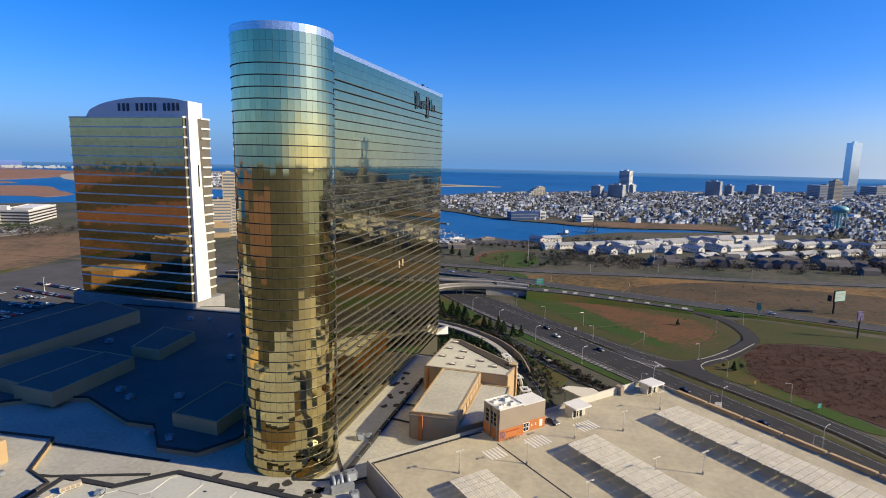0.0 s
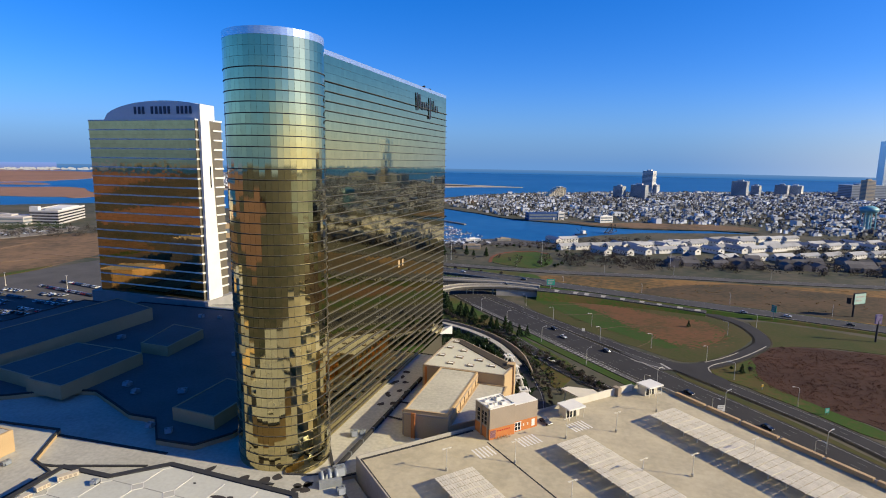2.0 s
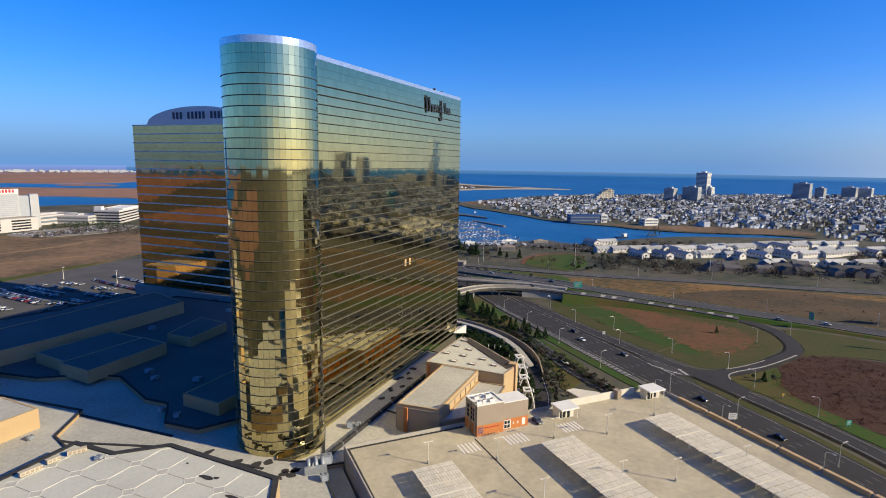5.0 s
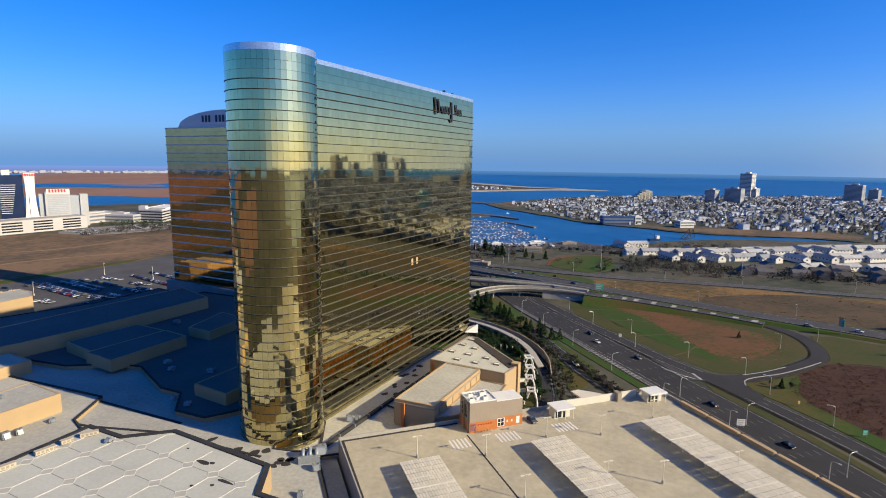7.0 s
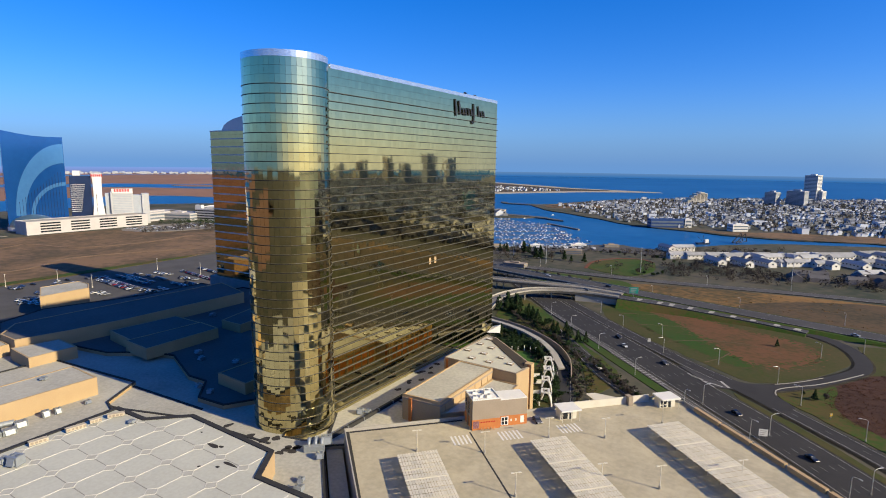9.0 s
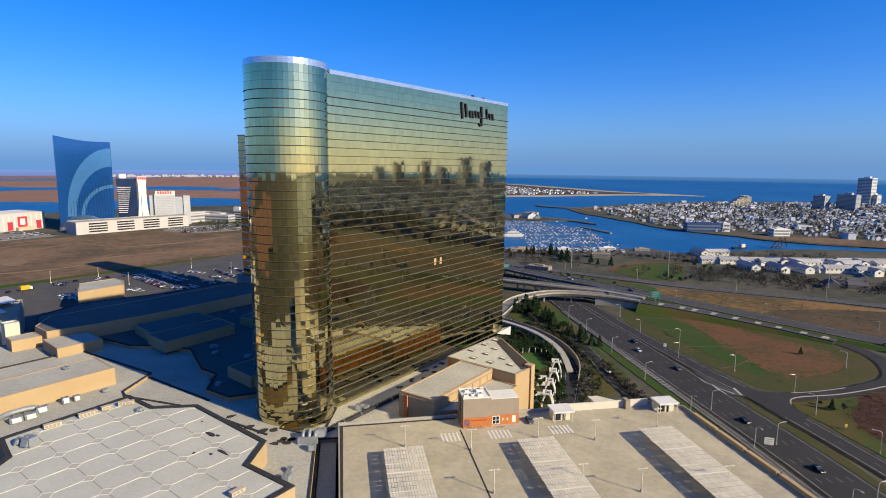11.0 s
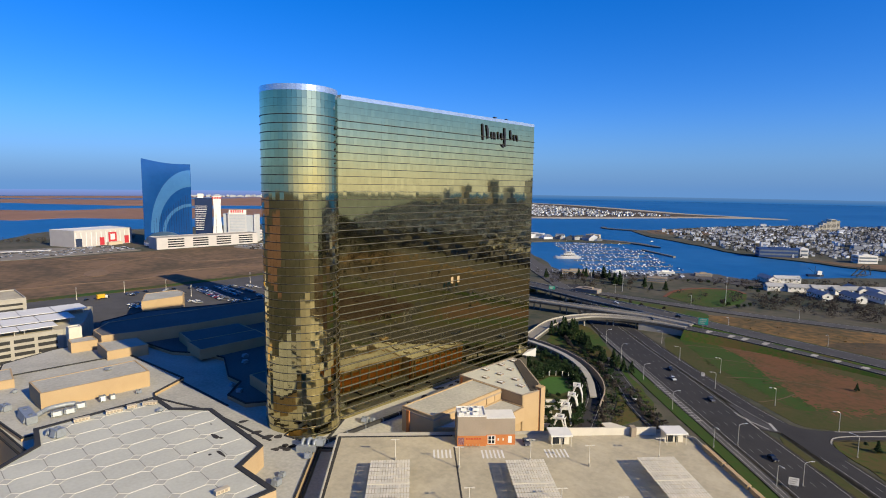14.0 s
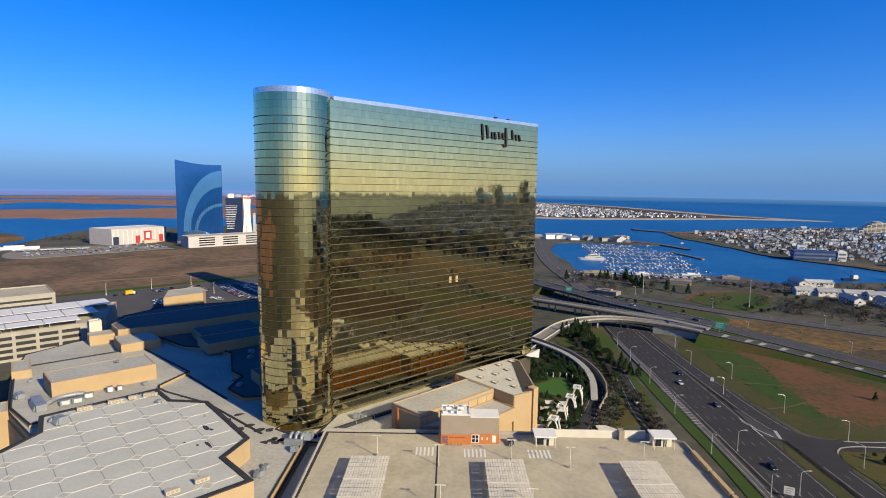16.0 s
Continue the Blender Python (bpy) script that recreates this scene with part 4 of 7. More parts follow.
EVER = mat("evergreen_leaves", (0.035, 0.065, 0.020), (0.020, 0.040, 0.014), 0.3, rough=0.85, island=0.35)
BARK = mat("bark", (0.11, 0.085, 0.06), (0.07, 0.055, 0.04), 1.0, rough=0.95)
RUST = mat("red_brown_brush", (0.110, 0.048, 0.027), (0.065, 0.032, 0.020), 0.04, rough=0.95, island=0.35)
TAN = mat("tan_cladding", (0.68, 0.58, 0.43), (0.60, 0.50, 0.36), 0.03, rough=0.8)
PALEC = mat("pale_cladding", (0.60, 0.61, 0.63), (0.52, 0.53, 0.55), 0.03, rough=0.8)
# grey lifted and blued for the haze over the far blocks
GREYB = mat("hazy_grey_cladding", (0.50, 0.54, 0.60), (0.43, 0.46, 0.52), 0.03, rough=0.7)


def inside(p, poly):
    x, y, hit = p[0], p[1], False
    for (xa, ya), (xb, yb) in zip(poly, poly[1:] + poly[:1]):
        if (ya > y) != (yb > y) and x < (xb - xa) * (y - ya) / (yb - ya) + xa:
            hit = not hit
    return hit


class Soup:
    """Vertices and faces of many small pieces, for one joined mesh with two materials."""

    def __init__(self):
        self.v, self.f, self.m = [], [], []

    def house(self, x, y, z, w, d, h, r, ang):
        c, s, n = math.cos(ang), math.sin(ang), len(self.v)
        for px, py, pz in ((-w, -d, 0), (w, -d, 0), (w, d, 0), (-w, d, 0), (-w, -d, h), (w, -d, h), (w, d, h), (-w, d, h), (0, -d, h + r), (0, d, h + r)):
            self.v.append((x + c * px - s * py, y + s * px + c * py, z + pz))
        for q, k in (((0, 1, 5, 8, 4), 0), ((2, 3, 7, 9, 6), 0), ((1, 2, 6, 5), 0), ((3, 0, 4, 7), 0), ((5, 6, 9, 8), 1), ((7, 4, 8, 9), 1)):
            self.f.append([n + i for i in q])
            self.m.append(k)

    def flat(self, x, y, z, w, d, h, ang):
        c, s, n = math.cos(ang), math.sin(ang), len(self.v)
        for px, py, pz in ((-w, -d, 0), (w, -d, 0), (w, d, 0), (-w, d, 0), (-w, -d, h), (w, -d, h), (w, d, h), (-w, d, h)):
            self.v.append((x + c * px - s * py, y + s * px + c * py, z + pz))
        for q, k in (((0, 1, 5, 4), 0), ((1, 2, 6, 5), 0), ((2, 3, 7, 6), 0), ((3, 0, 4, 7), 0), ((4, 5, 6, 7), 1)):
            self.f.append([n + i for i in q])
            self.m.append(k)

    def tuft(self, x, y, z, r, h, leaves, rnd, m=0, size=0.3, flat=1.0):
        """Loose leaf-like pieces spread through an uneven crown."""
        for _ in range(leaves):
            a, t, k = rnd.uniform(0, 2 * math.pi), rnd.random(), rnd.uniform(0.25, 1)
            rr = r * k * math.sin(math.pi * (0.15 + 0.75 * t)) ** 0.7
            c = Vector((x + rr * math.cos(a), y + rr * math.sin(a), z + h * (0.12 + 0.88 * t) * flat))
            e = Vector((rnd.gauss(0, 1), rnd.gauss(0, 1), rnd.gauss(0, 0.6))).normalized() * size * r * rnd.uniform(0.6, 1.4)
            g = Vector((rnd.gauss(0, 1), rnd.gauss(0, 1), rnd.gauss(0, 1))).cross(e).normalized() * size * r * rnd.uniform(0.5, 1.1)
            n = len(self.v)
            self.v += [tuple(c - e), tuple(c + g), tuple(c + e), tuple(c - g)]
            self.f.append([n, n + 1, n + 2, n + 3])
            self.m.append(m)

    def make(self, name, mats, label, category, parent=None, kind="stuff"):
        me = bpy.data.meshes.new(name)
        me.from_pydata(self.v, [], self.f)
        for m in mats:
            me.materials.append(m)
        me.polygons.foreach_set("material_index", self.m)
        me.update()
        ob = new(name, me)
        if parent:
            ob.parent = parent
            return ob
        return tagged(ob, label, category, kind=kind)


CITY = [(-430, 1290), (-325, 1160), (-201, 1012), (-122, 962), (-58, 950), (0, 930), (120, 950), (240, 930), (420, 900), (700, 760), (1500, 900), (2600, 1600), (2600, 3600), (1000, 2680), (420, 2300), (100, 2070), (-270, 1780), (-380, 1610)]
rc = random.Random(11)
houses, woods = Soup(), Soup()
CANG = radians(24)
for i in range(-120, 300):
    for j in range(-23, 280):
        u, v = i * 8.4 + rc.uniform(-1.8, 1.8), j * 9.7 + rc.uniform(-1.8, 1.8)
        if i % 8 == 0 or j % 7 == 0:
            continue
        x, y = u * math.cos(CANG) - v * math.sin(CANG) + 300, u * math.sin(CANG) + v * math.cos(CANG) + 700
        if not inside((x, y), CITY) or -90 < x < 230 and y < 1005 + 0.05 * x or x > 0.9 * y + 160:
            continue
        r = rc.random()
        # each block has its own character: wooded, dense or built up with larger white blocks
        bi, bj = i // 8, j // 7
        kind_ = noise.noise(Vector((bi * 0.83, bj * 0.71, 2.2)))
        dense = 0.44 if kind_ > -0.05 else 0.26
        if r < dense:
            k = 1.35 if kind_ > 0.28 else 1.0
            houses.house(x, y, 0, k * rc.uniform(1.3, 2.4), k * rc.uniform(1.9, 3.6), k * rc.uniform(2.2, 4.6), rc.uniform(0.9, 2.1), CANG + rc.choice((0, math.pi / 2)) + rc.uniform(-0.1, 0.1))
        elif r < dense + 0.022:
            houses.flat(x, y, 0, rc.uniform(3, 8), rc.uniform(4, 10), rc.uniform(4, 9), CANG)
        if rc.random() < (0.62 if dense > 0.3 else 0.9):
            woods.tuft(x + 4, y + 5, 0, rc.uniform(1.8, 3.6), rc.uniform(3, 6.5), 6, rc, size=0.42)
houses.make("distant_houses", [HOUSEW, HOUSER], "dense blocks of pale gabled houses in the beach city", "houses")
isle = Soup()
ISLE = [(-720, 2110), (-800, 1945), (-915, 1760), (-1020, 1635), (-1110, 1600), (-1340, 1550), (-1950, 1830), (-2400, 2350), (-2400, 2850), (-1990, 2800), (-1560, 2600), (-1120, 2300), (-860, 2200)]
for _ in range(4600):
    x, y = rc.uniform(-2400, -700), rc.uniform(1500, 2900)
    if inside((x, y), ISLE):
        isle.house(x, y, -0.4, rc.uniform(1.8, 3.4), rc.uniform(2.4, 4.2), rc.uniform(2.6, 5.0), 1.6, rc.uniform(0, 3))
isle.make("island_houses", [HOUSEW, HOUSER], "scattered white beach houses on the barrier island", "houses")
far_isle = Soup()
for _ in range(240):
    a = radians(rc.uniform(136, 158))
    d = rc.uniform(4450, 4750)
    far_isle.flat(d * math.cos(a), d * math.sin(a), -1.4, rc.uniform(4, 12), 8, rc.uniform(5, 18), a)
far_isle.make("far_town", [GREYB, GREYB], "thin line of far pale buildings on the horizon", "houses")
# shade trees and thickets between the roads and the town
THICKET = [([(-60, 575), (60, 560), (230, 585), (420, 610), (800, 690), (800, 760), (420, 680), (200, 640), (60, 605), (-20, 600)], 480, 4.2, 7), ([(-150, 520), (-50, 520), (-20, 560), (-60, 575), (-150, 560)], 14, 3.5, 6),
           ([(180, 650), (420, 690), (700, 760), (600, 900), (330, 900), (230, 800)], 520, 4.5, 8), ([(-90, 560), (-10, 575), (0, 640), (-20, 655)], 24, 3.5, 6), ([(-240, 520), (-150, 520), (-200, 560), (-240, 560)], 30, 3, 6),
           ([(-100, 660), (0, 700), (60, 790), (0, 760), (-70, 690)], 60, 3.5, 6), ([(-290, 566), (-230, 560), (-160, 600), (-110, 640), (-40, 640), (30, 690), (0, 705), (-100, 670), (-200, 610)], 170, 2.6, 4.5), ([(-40, 540), (60, 548), (60, 600), (20, 650), (-30, 620), (-45, 580)], 130, 3.2, 5.5), ([(-700, 420), (-640, 480), (-560, 620), (-620, 640), (-720, 520)], 120, 4, 8), ([(-1060, 170), (-960, 220), (-940, 330), (-1000, 360)], 50, 4, 7)]
for poly, n, rad, hh in THICKET:
    xs, ys = [p[0] for p in poly], [p[1] for p in poly]
    k = 0
    while k < n:
        x, y = rc.uniform(min(xs), max(xs)), rc.uniform(min(ys), max(ys))
        if inside((x, y), poly):
            woods.tuft(x, y, 0, rad * rc.uniform(0.6, 1.2), hh * rc.uniform(0.5, 1.1), 48, rc, size=0.15)
            k += 1
# woods and gardens east of the highway
east = Soup()
EASTW = [(190, 318), (330, 290), (620, 450), (1150, 800), (1200, 1050), (760, 800), (480, 640), (330, 520), (215, 400)]
re_ = random.Random(33)
k = 0
while k < 950:
    x, y = re_.uniform(190, 1200), re_.uniform(290, 1050)
    if inside((x, y), EASTW) and x > 0.46 * y + 30:
        far_ = 1 + x / 900
        east.tuft(x, y, 0, far_ * re_.uniform(3.0, 6.0), far_ * re_.uniform(4, 8), 20, re_, m=re_.choice((0, 0, 0, 0, 1)), size=0.17)
        k += 1
east.make("roadside_woods", [BARE, EVER], "dense mixed winter woods east of the highway", "trees")
rows_ = Soup()
LOWROWS = [(40, 572), (230, 600), (420, 628), (800, 705), (800, 800), (420, 705), (200, 668), (70, 628)]
for i in range(60):
    for j in range(10):
        x, y = 30 + i * 15 + rc.uniform(-2, 2) + j * 3, 560 + j * 21 + i * 3.0 + rc.uniform(-3, 3)
        if inside((x, y), LOWROWS) and i % 4 and rc.random() < 0.85:
            rows_.house(x, y, 0, rc.uniform(4.4, 5.4), rc.uniform(6.5, 8.5), rc.uniform(3.6, 5), rc.uniform(2.2, 3), radians(11) + rc.choice((0, math.pi / 2)))
rows_.make("dark_roofed_houses", [mat("brown_siding", (0.30, 0.265, 0.235), (0.20, 0.18, 0.165), 0.1, rough=0.9, island=0.4), mat("dark_shingles", (0.155, 0.15, 0.155), (0.10, 0.098, 0.104), 0.1, rough=0.9, island=0.3)], "low dark-roofed houses between boulevard and townhouses", "houses")
woods.make("bare_woods", [BARE], "grey-brown leafless trees among the houses", "trees")
# reddish brush
BRUSH = [(74, 288), (77, 304), (87, 325), (100, 340), (150, 343), (255, 333), (320, 200), (200, 125), (152, 184), (116, 243), (96, 257), (80, 272)]
brush = Soup()
k = 0
while k < 11000:
    x, y = rc.uniform(70, 320), rc.uniform(120, 345)
    if inside((x, y), BRUSH):
        brush.tuft(x, y, 0, rc.uniform(0.7, 1.6), rc.uniform(0.5, 1.3), 12, rc, size=0.13)
        k += 1
brush.make("brushland", [RUST], "dense leafless red-brown brush beside the road", "shrubs")
reeds = Soup()
REEDP = [(-50, 450), (60, 440), (180, 415), (320, 380), (400, 550), (230, 530), (120, 514), (58, 509), (-45, 485)]
k = 0
while k < 420:
    x, y = rc.uniform(-60, 400), rc.uniform(380, 550)
    if inside((x, y), REEDP):
        reeds.tuft(x, y, 0, rc.uniform(1.0, 3.0), rc.uniform(0.2, 0.6), 10, rc, size=0.16)
        k += 1
reeds.make("reeds", [REED], "tawny clumps of dry reeds", "reeds")


# the default window bands are paler and bluer, with haze in their colour
def highrise(name, x, y, w, d, h, ang, wall, label, floors=0, top=None, band=mat("hazy_window", (0.20, 0.24, 0.30), (0.15, 0.18, 0.23), 0.1, rough=0.3)):
    """A slab block with window bands on its four sides and a roof room."""
    t = thing(name, label, "building", at=(x, y, 0, 0, 0, ang))
    part("wall", cube(-w / 2, w / 2, -d / 2, d / 2, 0, h), wall, t)
    for k in range(floors):
        z = h * (k + 0.55) / (floors + 0.5)
        b = bmesh.new()
        for x0, x1, y0, y1 in ((-w / 2 + 1, w / 2 - 1, -d / 2 - 0.12, -d / 2 + 0.2), (-w / 2 + 1, w / 2 - 1, d / 2 - 0.2, d / 2 + 0.12), (-w / 2 - 0.12, -w / 2 + 0.2, -d / 2 + 1, d / 2 - 1), (w / 2 - 0.2, w / 2 + 0.12, -d / 2 + 1, d / 2 - 1)):
            cube(x0, x1, y0, y1, z, z + 0.48 * h / (floors + 0.5), b)
        part("window_band", b, band, t)
    part("roof_room", cube(-w / 5, w / 5, -d / 5, d / 5, h, h + (top or 4)), wall, t)
    return t


highrise("apartment_tower", 98, 2052, 38, 26, 77, -28, WHITEP, "tall grey apartment tower near the beach", 18)
highrise("apartment_block", 118, 2050, 26, 22, 30, -28, WHITEP, "white apartment block beside a grey tower", 8)
highrise("apartment_block", 4, 1735, 30, 22, 34, -28, PALEC, "dark grey slab apartment block", 10)
highrise("apartment_block", 60, 1742, 46, 20, 39, -28, PALEC, "broad grey slab apartment block", 12)
CONDO = mat("cream_cladding", (0.72, 0.68, 0.58), (0.64, 0.60, 0.51), 0.03, rough=0.8)
condo = thing("beach_condo", "stepped cream beachfront condominium with dark balconies", "building", at=(-170, 1672, 0, 0, 0, 36))
for k, (x0, x1, h) in enumerate(((-34, -26, 9), (-26, -18, 15), (-18, -10, 21), (-10, 0, 26), (0, 12, 30), (12, 20, 27))):
    wing = part("wing", cube(x0, x1, -13, 13, 0, h), CONDO, condo)
    for z in range(3, h - 1, 3):
        part("balcony", cube(x0 + 0.8, x1 - 0.8, -13.25, -12.8, z, z + 1.5), DARKWIN, wing)
highrise("apartment_block", 376, 2016, 46, 24, 50, -28, PALEC, "grey slab apartment block near the boardwalk", 14)
highrise("apartment_block", 446, 2130, 26, 24, 34, -28, PALEC, "grey slab apartment block near the beach", 12)
highrise("apartment_block", 540, 2200, 40, 24, 36, -28, PALEC, "pale apartment block near the beach", 10)
highrise("apartment_block", 590, 2230, 40, 24, 34, -28, WHITEP, "white apartment block near the beach", 9)
highrise("boardwalk_hotel", 760, 2150, 120, 60, 44, 20, GREYB, "low grey boardwalk hotel wing", 8)
highrise("boardwalk_hotel", 690, 1915, 26, 24, 64, 20, TAN, "cream boardwalk hotel tower", 16)
highrise("casino_tower", 946, 2500, 40, 30, 198, 24, mat("pale_mirror_glass", (0.62, 0.68, 0.74), (0.55, 0.62, 0.7), 0.01, rough=0.2, metal=0.7), "very tall pale mirror-glass casino tower", 0, 6)
highrise("boardwalk_hotel", 1060, 2480, 150, 70, 36, 24, GREYB, "low dark boardwalk hall", 5)
for dx, hh, ww in ((1180, 120, 40), (1320, 140, 60), (1500, 95, 45), (1640, 130, 50), (1900, 110, 60), (2100, 90, 60)):
    highrise("boardwalk_hotel", dx, 1900 + dx * 0.28, ww, 40, hh, 24, rc.choice((GREYB, TAN, WHITEP)), "boardwalk hotel high-rise far along the beach", 16)
# blue water tower
wt = thing("water_tower", "pale blue water tower on legs above the houses", "water tower", at=(385, 1040, 0))
TEAL = mat("pale_blue_paint", (0.22, 0.50, 0.58), (0.18, 0.42, 0.5), 0.2, rough=0.5)
tank = bmesh.new()
bmesh.ops.create_uvsphere(tank, u_segments=24, v_segments=12, radius=1, matrix=Matrix.Translation((0, 0, 34)) @ Matrix.Diagonal((13, 13, 6.5, 1)))
part("tank", tank, TEAL, wt, smooth=True)
part("column", tube((0, 0, 0), (0, 0, 30), 2.2, n=12), TEAL, wt)
for i in range(8):
    a = i * math.pi / 4
    part("leg", tube((11 * math.cos(a), 11 * math.sin(a), 0), (10 * math.cos(a), 10 * math.sin(a), 32), 0.8), TEAL, wt)

# townhouses beyond the boulevard
town = thing("townhouse", "white gabled townhouse row with grey shingle roof", "house", "townhouses beyond the boulevard", at=(0, 0, 0))
tb = bmesh.new()
hw_, hd_, hh_, hr_ = 4.6, 13.0, 5.0, 2.4
vs = [tb.verts.new(p) for p in ((-hw_, -hd_, 0), (hw_, -hd_, 0), (hw_, hd_, 0), (-hw_, hd_, 0), (-hw_, -hd_, hh_), (hw_, -hd_, hh_), (hw_, hd_, hh_), (-hw_, hd_, hh_), (0, -hd_, hh_ + hr_), (0, hd_, hh_ + hr_))]
for q in ((0, 1, 5, 8, 4), (2, 3, 7, 9, 6), (1, 2, 6, 5), (3, 0, 4, 7)):
    tb.faces.new([vs[i] for i in q])
part("wall", tb, TOWNW, town)
for s in (-1, 1):
    b = bmesh.new()
    e = [(s * (hw_ + 0.6), -hd_ - 0.5, hh_ - 0.3), (s * (hw_ + 0.6), hd_ + 0.5, hh_ - 0.3), (0, hd_ + 0.5, hh_ + hr_ + 0.1), (0, -hd_ - 0.5, hh_ + hr_ + 0.1)]
    lo = [b.verts.new(p) for p in e]
    hi = [b.verts.new((p[0], p[1], p[2] + 0.25)) for p in e]
    b.faces.new(hi)
    b.faces.new(lo[::-1])
    for i in range(4):
        b.faces.new((lo[i], lo[(i + 1) % 4], hi[(i + 1) % 4], hi[i]))
    bmesh.ops.recalc_face_normals(b, faces=b.faces)
    part("roof_slope", b, TOWNR, town)
    for k in range(6):
        part("window", cube(s * hw_ - 0.06, s * hw_ + 0.06, -12 + k * 4.4, -10.4 + k * 4.4, 2.9, 4.1), DARKWIN, town)
part("gable_window", cube(-1, 1, -hd_ - 0.06, -hd_ + 0.06, 3.0, 4.4), DARKWIN, town)
placed = 0
rows = [(-44, 652, 62, 8, 14), (10, 690, 60, 6, 15), (70, 735, 55, 6, 16), (130, 790, 52, 6, 17), (-10, 632, 60, 5, 20), (60, 668, 58, 6, 22), (130, 720, 58, 7, 22), (190, 770, 55, 6, 22), (120, 640, 60, 5, 24), (230, 700, 60, 6, 26), (300, 800, 55, 6, 24), (-70, 700, 60, 2, 14)]
for x, y, ang, n, sp in rows:
    for k in range(n):
        px, py = x + k * sp * 1.35 * math.cos(radians(28)), y + k * sp * 1.35 * math.sin(radians(28))
        m = pose(px + rc.uniform(-3, 3), py + rc.uniform(-3, 3), 0, 0, 0, rc.choice((-50, -50, -50, 40)) + rc.uniform(-4, 4))
        if placed == 0:
            town.matrix_world = m
        else:
            copy_thing(town, m)
        placed += 1
# long sheds by the channel, quay buildings
for x, y, w, d, h, ang, m, lab in ((-121, 974, 53, 18, 13, 30, mat("navy_cladding", (0.05, 0.10, 0.28), (0.04, 0.08, 0.22), 0.1, rough=0.6), "long navy-blue waterfront building"), (-92, 993, 11, 18, 14, 30, WHITEP, "white end block of a waterfront building"),
                                   (-16, 986, 25, 16, 11, 38, WHITEP, "white warehouse on the channel"), (-165, 668, 20, 9, 3.6, 40, WHITEP, "low white quay shed"), (-205, 632, 15, 8, 3.4, 40, WHITEP, "low white quay shed with flat roof"), (-130, 690, 18, 8, 3.2, 35, GREYST, "low brown quay shed"),
                                   (-238, 590, 30, 12, 5, 42, GREYST, "low tan marina office"), (-150, 610, 20, 10, 5, 20, GREYST, "small flat roadside building"), (-170, 500, 22, 10, 4, 5, GREYST, "low flat utility building beside the road"),
                                   (-540, 945, 40, 14, 9, 20, WHITEP, "white harbour building beside the basin"), (-440, 1000, 26, 12, 10, 10, TAN, "harbour restaurant at the basin entrance"), (-590, 900, 60, 16, 7, 35, TAN, "long low harbour building")):
    highrise("waterfront_building", x, y, w, d, h, ang, m, lab, 2, 1.2)

# ---- garage roof: canopies, lamps, kiosks, stair block ----
PANEL = mat("canopy_panel", (0.75, 0.70, 0.58), (0.63, 0.59, 0.48), 0.4, rough=0.8, obj=0.08)
STEEL = mat("galvanised_steel", (0.24, 0.265, 0.29), (0.18, 0.20, 0.22), 0.6, rough=0.5, metal=0.1)
DUCT = mat("duct_metal", (0.36, 0.39, 0.43), (0.27, 0.30, 0.33), 0.8, rough=0.45, metal=0.15)
CREAM = mat("cream_paint", (0.70, 0.66, 0.56), (0.62, 0.58, 0.49), 0.3, rough=0.7)
BLACK = mat("black_paint", (0.012, 0.012, 0.014), (0.02, 0.02, 0.02), 1, rough=0.5)


def gbox(u0, u1, v0, v1, z0, z1, bm=None):
    return prism([gpt(u0, v0), gpt(u1, v0), gpt(u1, v1), gpt(u0, v1)], z0, z1, bm)


def spot(u, v, z=GAR_Z, turn=0.0):
    """A pose on the garage deck, turned with the garage."""
    x, y = gpt(u, v)
    return pose(x, y, z, 0, 0, 46.8 + turn)


part("joint", gbox(37.7, 38.2, 9, 189, GAR_Z + 0.005, GAR_Z + 0.02), ROOFD, garage, "dark expansion joint across the deck")
# dark strips laid on the deck as shade along its edges
part("gutter", gbox(0.36, 1.5, 0.4, 150, GAR_Z + 0.004, GAR_Z + 0.03), ROOFD, garage, "dark band along the deck edge, coloured as shade")
part("gutter", gbox(1.6, 38, 0.4, 1.3, GAR_Z + 0.004, GAR_Z + 0.03), ROOFD, garage, "dark band along the deck edge, coloured as shade")
part("high_parapet", gbox(75.7, 106.6, 1.2, 1.7, GAR_Z, GAR_Z + 2.6), CREAM, garage, "pale screen wall between the kiosks")
part("stub_wall", gbox(97.5, 99.2, 0.8, 3.4, GAR_Z, GAR_Z + 3.2), GREYST, garage, "short taupe buttress")
for k in range(14):
    v = 12 + k * 12.6
    part("edge_panel", gbox(117.1, 118.35, v, v + 11.6, GAR_Z - 1.5, GAR_Z + 1.35), STUCCO, garage, "tan precast edge panel")
    for lv in range(4):
        part("opening", gbox(118.02, 118.1, v + 0.8, v + 10.8, 2.2 + lv * 3.6, 3.6 + lv * 3.6), BLACK, garage)
for u0, v0, n in ((31, 10.5, 5), (46, 11, 6), (66, 11, 6)):
    for k in range(n):
        part("hatch_stripe", gbox(u0 + 0.2 + k * 1.25, u0 + 0.75 + k * 1.25, v0, v0 + 5.4, GAR_Z + 0.005, GAR_Z + 0.015), WHITEP, garage)
canopy = thing("solar_canopy", "pale slatted canopy of tilted panels on steel posts", "canopy", "canopies on the garage roof", at=(0, 0, 0))
CW, CL = 11.4, 12.8
slat = cube(-0.31, 0.31, -0.93, 0.93, -0.03, 0.03)
first = part("panel", slat, PANEL, canopy)
